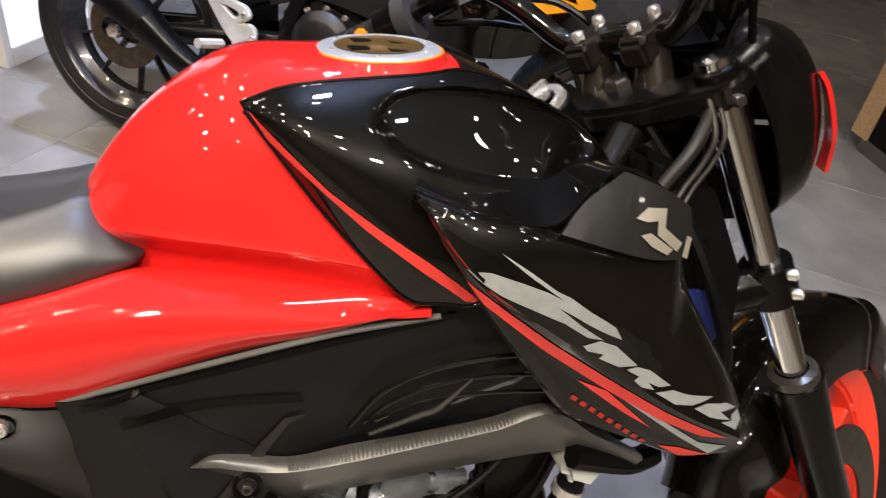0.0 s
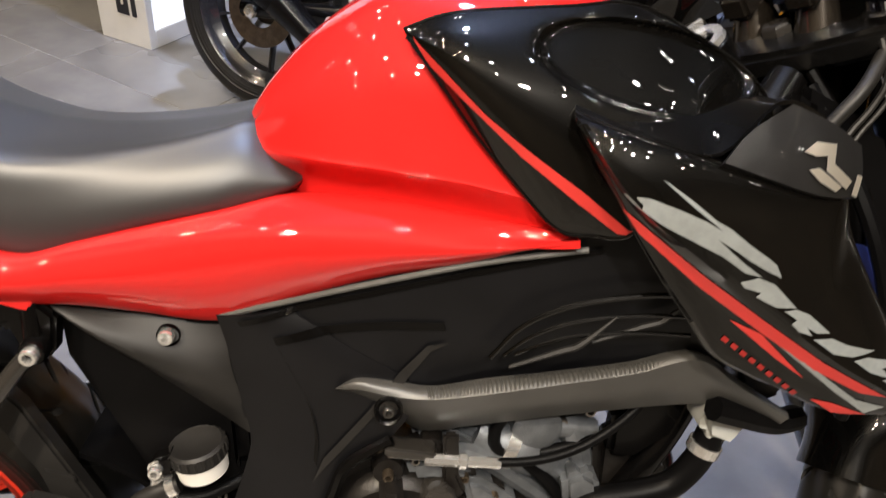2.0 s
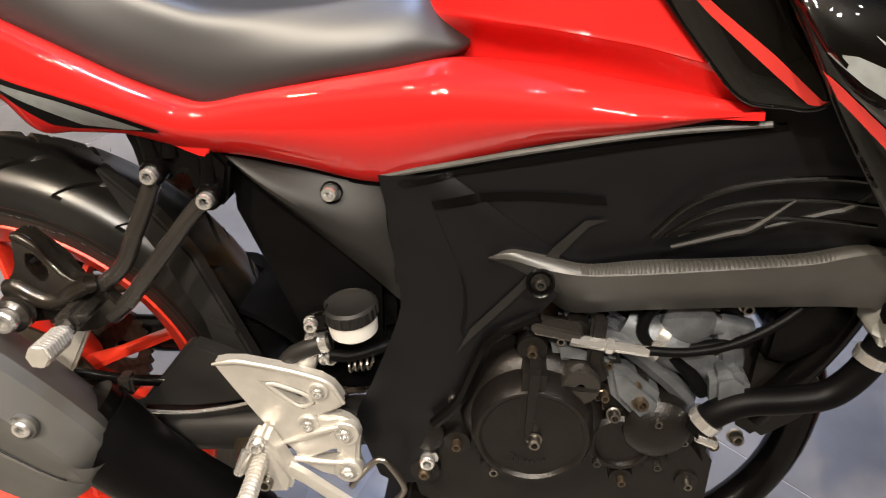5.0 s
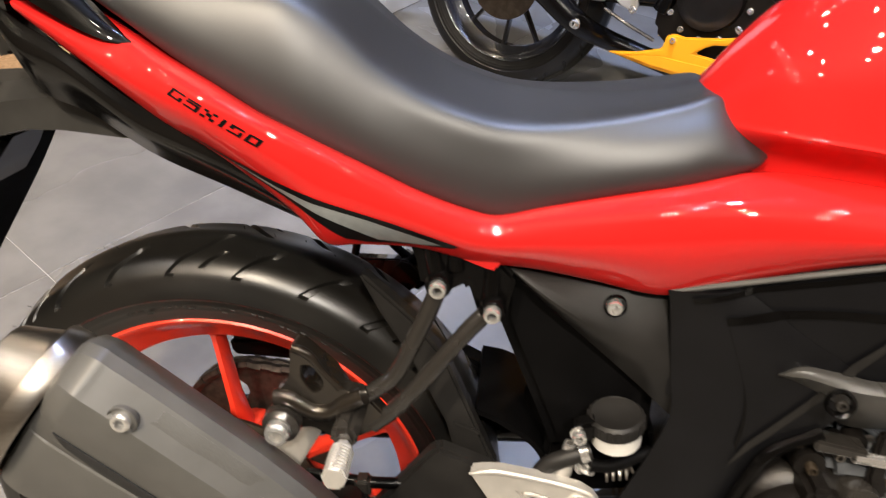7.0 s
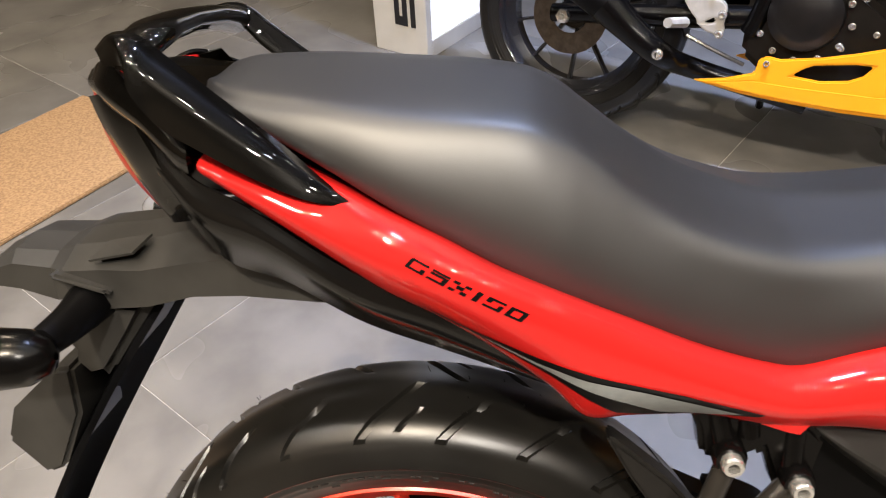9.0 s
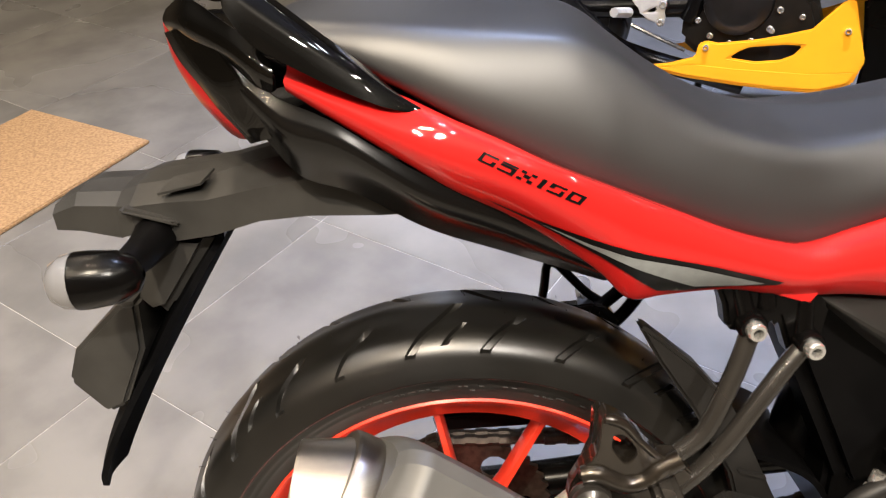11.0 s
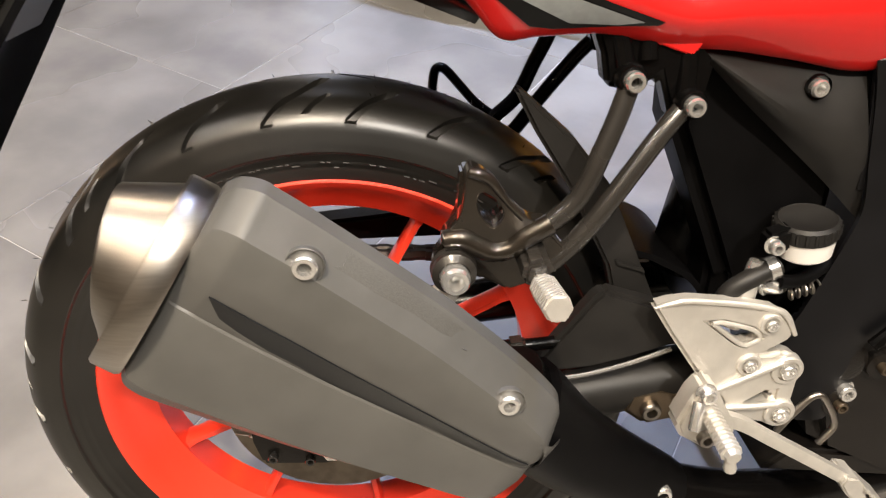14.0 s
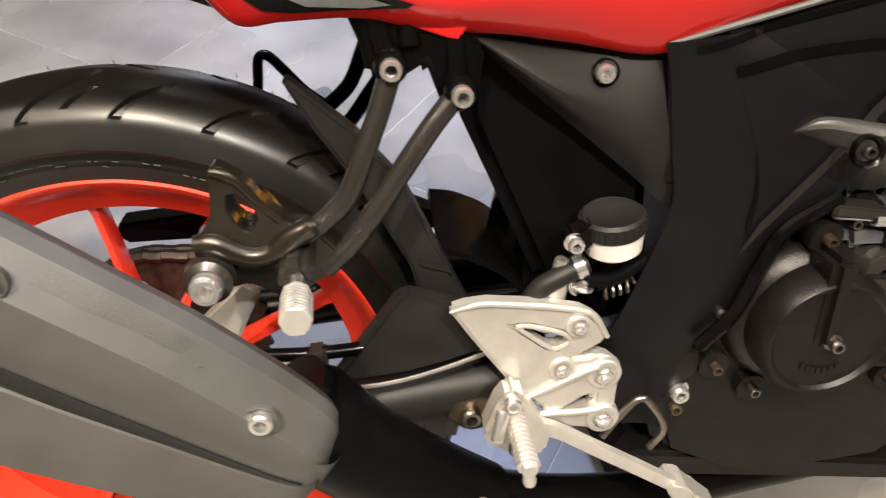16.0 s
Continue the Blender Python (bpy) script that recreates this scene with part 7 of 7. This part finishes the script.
part("silencer_neck", tube_geo([(0.14, -0.20, 0.370), (0.20, -0.195, 0.325), (0.285, -0.180, 0.272), (0.36, -0.105, 0.235), (0.62, -0.06, 0.19)], [0.046, 0.036, 0.030, 0.025, 0.024], 16), SATIN, pipe2)
bolt("bolt", (0.286, -0.218, 0.278), pipe2, 0.013, 0.008)
plate2 = part("foot_plate", plate_bm(PLATE_OUT, -0.140, -0.124, 0.004, holes=PLATE_HOLES), ALU, other, "bare cast aluminium foot plate with cut-outs")
for x, z, r in ((0.371, 0.430, 0.0075), (0.399, 0.376, 0.010), (0.400, 0.332, 0.010)):
    bolt("bolt", (x, -0.144, z), plate2, r, 0.005)
part("foot_peg", tube_geo([(0.320, -0.150, 0.348), (0.300, -0.228, 0.356)], [0.013, 0.012], 8), ALU, other, "aluminium foot peg")
part("brake_pedal", tube_geo([(0.330, -0.150, 0.320), (0.40, -0.146, 0.296), (0.47, -0.130, 0.272)], 0.005, 8), DARKMETAL, other)
case2 = part("crankcase", plate_bm([(0.440, 0.440), (0.520, 0.520), (0.640, 0.480), (0.740, 0.420), (0.780, 0.330), (0.700, 0.245), (0.540, 0.230), (0.450, 0.290)], -0.10, 0.10, 0.014), CASE, other, "dark engine block")
part("clutch_cover", lathe_geo([(-0.02, 0.085), (0.016, 0.078), (0.030, 0.060), (0.034, 0.052), (0.034, 0)], (0.570, -0.106, 0.400), (0, -1, 0), 44), CASE, case2)
for k in range(12):
    a = 2 * math.pi * k / 12
    bolt("bolt", (0.570 + 0.098 * math.cos(a), -0.112, 0.390 + 0.092 * math.sin(a)), case2, 0.0075, 0.005)
for x, z in ((0.50, 0.50), (0.68, 0.45), (0.72, 0.38), (0.66, 0.34)):
    bolt("bolt", (x, -0.112, z), case2, 0.0065, 0.005)
cowl = part("belly_cowl", plate_bm([(0.364, 0.219), (0.440, 0.238), (0.500, 0.262), (0.503, 0.292), (0.510, 0.301), (0.524, 0.304), (0.547, 0.302), (0.633, 0.322), (0.700, 0.344), (0.747, 0.362), (0.778, 0.404), (0.800, 0.432), (0.820, 0.436), (0.845, 0.372), (0.873, 0.306), (0.860, 0.250), (0.792, 0.217), (0.700, 0.210), (0.597, 0.207), (0.480, 0.208)], -0.148, -0.136, 0.004,
                                   holes=[[(0.580, 0.271), (0.600, 0.290), (0.620, 0.302), (0.700, 0.319), (0.737, 0.322), (0.722, 0.298), (0.695, 0.282), (0.640, 0.270)]]), YELLOW, other, "yellow plastic belly cowl with a cut-out")
part("cowl_crease", plate_bm([(0.400, 0.221), (0.500, 0.246), (0.600, 0.250), (0.760, 0.262), (0.862, 0.280), (0.850, 0.250), (0.788, 0.224), (0.700, 0.217), (0.597, 0.214), (0.480, 0.214)], -0.152, -0.146, 0.003), YELLOW, cowl)
part("belly_pan", plate_bm([(0.835, 0.440), (0.990, 0.450), (1.030, 0.330), (0.990, 0.230), (0.870, 0.220), (0.868, 0.306)], -0.142, -0.130, 0.006), BLACK, other, "black front belly pan")
bolt("bolt", (0.522, -0.150, 0.288), cowl, 0.009, 0.006)
bolt("bolt", (0.822, -0.150, 0.366), cowl, 0.009, 0.006)
part("cowl_left", plate_bm([(0.40, 0.230), (0.633, 0.312), (0.860, 0.420), (0.905, 0.300), (0.860, 0.190), (0.55, 0.200)], 0.136, 0.148, 0.004), YELLOW, cowl)
part("stand_leg", tube_geo([(0.52, 0.10, 0.25), (0.49, 0.17, 0.16), (0.48, 0.262, 0.076)], 0.011, 8), SATIN, other)
SIDE2 = [[(0.40, -0.10, 0.640), (0.40, -0.115, 0.56), (0.42, -0.10, 0.46)], [(0.55, -0.115, 0.700), (0.55, -0.130, 0.60), (0.55, -0.115, 0.50)], [(0.75, -0.150, 0.800), (0.75, -0.175, 0.64), (0.75, -0.150, 0.48)], [(0.95, -0.180, 0.860), (0.95, -0.205, 0.66), (0.93, -0.175, 0.46)], [(1.15, -0.170, 0.880), (1.16, -0.190, 0.70), (1.10, -0.165, 0.50)], [(1.30, -0.10, 0.86), (1.32, -0.12, 0.74), (1.28, -0.10, 0.62)]]
fair = part("side_fairing", grid(loft(SIDE2, 40, 20), thick=0.004), BLACK, other, "black side fairing with a yellow panel", sharp=60)
part("side_fairing", grid(loft([[(x, -y, z) for x, y, z in r] for r in SIDE2], 40, 20), thick=0.004), BLACK, other, sharp=60)
decal("panel", [(0.94, 0.640), (1.02, 0.604), (1.09, 0.588), (1.26, 0.640), (1.30, 0.72), (1.15, 0.76), (1.00, 0.74)], YELLOW, fair, [fair], lift=0.003, label="yellow fairing panel")
decal("graphic", [(1.06, 0.630), (1.10, 0.612), (1.12, 0.632), (1.16, 0.625), (1.14, 0.650), (1.17, 0.675), (1.12, 0.668), (1.08, 0.690), (1.09, 0.660)], DECALBLACK, fair, [fair], lift=0.005)
decal("panel", [(0.705, 0.512), (0.760, 0.528), (0.790, 0.520), (0.775, 0.498), (0.712, 0.490)], YELLOW, fair, [fair], lift=0.003)
part("fuel_tank", grid(both(loft([tank_half(x + 0.04, z, w, w * 1.5, z - 0.07, w * 1.7, 0.76, w * 1.5) for x, z, w in ((0.42, 0.80, 0.02), (0.46, 0.85, 0.04), (0.54, 0.92, 0.06), (0.66, 0.95, 0.075), (0.76, 0.92, 0.07), (0.80, 0.86, 0.05))], 40, 20))), BLACK, other, "black fuel tank")
part("saddle", grid(both(loft(SEAT, 60, 20))), VINYL, other, "black vinyl saddle", sharp=70)
part("side_panel", grid(loft(SIDE, 60, 12), thick=0.003), BLACK, other, "black tail panel")
part("inner_fender", grid(loft([[(0.13, y, 0.645) for y in (-0.07, 0, 0.07)], [(0.26, y, 0.60) for y in (-0.085, 0, 0.085)], [(0.335, y, 0.50) for y in (-0.085, 0, 0.085)], [(0.36, y, 0.36) for y in (-0.085, 0, 0.085)]], 20, 10), thick=0.006), MATTE, other)
part("airbox_side", plate_bm([(0.275, 0.655), (0.440, 0.660), (0.450, 0.470), (0.330, 0.420), (0.300, 0.480), (0.285, 0.56)], -0.095, 0.095, 0.012), MATTE, other)
part("frame_rail", tube_geo([(0.90, -0.06, 0.86), (0.70, -0.125, 0.68), (0.52, -0.11, 0.52), (0.46, -0.10, 0.34)], 0.022, 10), SATIN, other)
part("windscreen", grid(loft([[(1.20, y, 0.98 - abs(y) * 0.4) for y in (-0.14, 0, 0.14)], [(1.08, y, 1.10 - abs(y) * 0.5) for y in (-0.11, 0, 0.11)]], 10, 10), thick=0.003), SMOKE, other)
part("rear_mudguard", grid(both(loft(GUARD, 30, 10))), MATTE, other)
part("chain_guard", plate_bm([(-0.035, 0.445), (0.10, 0.462), (0.30, 0.435), (0.10, 0.430)], 0.046, 0.078, 0.004), MATTE, other)

# ---- light-box sign on the floor ----
sa_, sb_ = Vector((-0.415, 2.200, 0)), Vector((-0.222, 2.088, 0))
u = (sb_ - sa_).normalized()
v = Vector((-u.y, u.x, 0))
SIGN = Matrix(((u.x, v.x, 0, sa_.x), (u.y, v.y, 0, sa_.y), (0, 0, 1, 0), (0, 0, 0, 1)))
sign = new("light_box_sign")
sign.matrix_world = SIGN
tagged(sign, "tall pale light-box sign with dark upright lettering shapes", "sign")
SW, SD, SH = (sb_ - sa_).length, 0.42, 1.25
part("front_board", plate_bm([(0, 0), (SW, 0), (SW, SH), (0, SH)], 0.0, 0.03, 0.002), BOARD, sign)
part("back_board", plate_bm([(0, 0), (SW, 0), (SW, SH), (0, SH)], SD - 0.03, SD, 0.002), BOARD, sign)
part("base_rail", plate_bm([(SW - 0.03, 0), (SW, 0), (SW, 0.06), (SW - 0.03, 0.06)], 0.03, SD - 0.03, 0.002), BOARD, sign)
part("side_board", plate_bm([(0, 0), (0.02, 0), (0.02, SH), (0, SH)], 0.03, SD - 0.03, 0.002), BOARD, sign)
part("lit_panel", plate_bm([(SW - 0.02, 0.06), (SW - 0.006, 0.06), (SW - 0.006, SH), (SW - 0.02, SH)], 0.035, SD - 0.035, 0.001), LIGHTBOX, sign, "glowing white side panel")
for z0, bars in ((0.105, [(0, 0, 0.22, 1), (0.39, 0, 0.61, 1), (0.78, 0, 1, 1), (0.2, 0, 0.4, 0.25), (0.6, 0.75, 0.8, 1)]), (0.255, [(0, 0, 0.25, 1), (0.75, 0, 1, 1), (0.2, 0, 0.8, 0.25)]), (0.405, [(0, 0, 0.25, 1), (0.75, 0, 1, 1), (0.35, 0.1, 0.65, 0.9)]), (0.555, [(0, 0, 1, 0.25), (0, 0.4, 1, 0.65)])):
    for a, b, c, d in bars:
        x0, x1 = 0.095 + 0.085 * a, 0.095 + 0.085 * c
        part("letter_bar", plate_bm([(x0, z0 + 0.125 * b), (x1, z0 + 0.125 * b), (x1, z0 + 0.125 * d), (x0, z0 + 0.125 * d)], -0.003, 0.001), INK, sign)

# ---- coir mat ----
mc = Vector((-0.87, 1.575, 0))
md, mw = Vector((-0.47, -0.883, 0)).normalized(), Vector((-0.883, 0.47, 0)).normalized()
corners = [mc, mc + mw * 0.50, mc + mw * 0.50 + md * 1.2, mc + md * 1.2]
coir = part("floor_mat", plate_bm([c[:2] for c in corners], 0.0, 0.012, 0.003, plane="xy"), MAT)
tagged(coir, "tan bristly coir mat lying on the grey tiles", "mat")

# ---- dark display box further off ----
plinth = new("display_box")
plinth.location = (2.68, 1.72, 0)
tagged(plinth, "low black display box with a tan wooden corner strip", "display box")
part("box", plate_bm([(0, -0.55), (0.7, -0.55), (0.7, 0), (0, 0)], 0.06, 0.62, 0.006, plane="xy"), SATIN, plinth)
part("corner_strip", plate_bm([(-0.012, -0.07), (0.02, -0.07), (0.02, 0.012), (-0.012, 0.012)], 0.06, 0.60, 0.003, plane="xy"), MAT, plinth, "tan wooden corner strip")
part("base", plate_bm([(0.02, -0.53), (0.68, -0.53), (0.68, -0.02), (0.02, -0.02)], 0.0, 0.06, 0.002, plane="xy"), STEEL, plinth)

# ---- ceiling lamps ----
def lamp_box(name, x, y, w, lenses, label, group):
    """A square black lamp box under the ceiling with bright square lenses."""
    ob = new(name)
    ob.location = (x, y, CEIL)
    tagged(ob, label, "lamp", group=group)
    part("box", plate_bm([(-w, -0.07), (0.07, -0.07), (0.07, 0.07), (-w, 0.07)], -0.052, 0.0, 0.003, plane="xy"), SATIN, ob)
    for lx in lenses:
        part("lens", plate_bm([(lx - 0.034, -0.034), (lx + 0.034, -0.034), (lx + 0.034, 0.034), (lx - 0.034, 0.034)], -0.0555, -0.051, plane="xy"), LAMPM, ob, "bright square lens")
    return ob


spot = None
for sx, sy, col in SPOTS:
    if spot is None:
        spot = lamp_box("ceiling_spot", sx, sy, 0.21, (), "black twin-headed square ceiling spot lamp, switched on", "ceiling spot lamps")
    else:
        copy_thing(spot, pose(sx, sy, CEIL))
for sx, sy, *rest in MAIN_LAMPS:
    lamp_box("ceiling_spot", sx, sy, 0.08, (), "larger black square ceiling spot lamp, out of view, switched on", "ceiling spot lamps")
far_spot = None
for i in range(-2, 3):
    for j in range(-2, 4):
        sx, sy = 0.1 + 1.55 * i + 0.4 * (j % 2), 0.9 + 1.35 * j
        u, v = (sx - 0.1) * ca + (sy - 1.2) * sa, -(sx - 0.1) * sa + (sy - 1.2) * ca
        if max(abs(u), abs(v)) > 4.0 or (-2.9 < sx < 2.9 and -2.1 < sy < 1.5):
            continue
        if far_spot is None:
            far_spot = lamp_box("ceiling_spot", sx, sy, 0.21, (0.0, -0.14), "black twin-headed square ceiling spot lamp, switched on", "ceiling spot lamps")
        else:
            copy_thing(far_spot, pose(sx, sy, CEIL))



# ---- floor tiles, last ----
def tile_mesh():
    bm = plate_bm([(0.001, 0.001), (0.599, 0.001), (0.599, 0.599), (0.001, 0.599)], -0.012, 0.0, 0.0008, plane="xy", segs=1)
    me = bpy.data.meshes.new("floor_tile")
    bm.to_mesh(me)
    bm.free()
    me.materials.append(TILE)
    return me


TILE_MESH = tile_mesh()
for i in range(LO, HI):
    for j in range(LO, HI):
        t = new("floor_tile", TILE_MESH)
        t.matrix_world = Matrix.Translation(gridpoint(i, j)) @ pose(0, 0, 0, 0, 0, math.degrees(GA))
        t.parent = floor
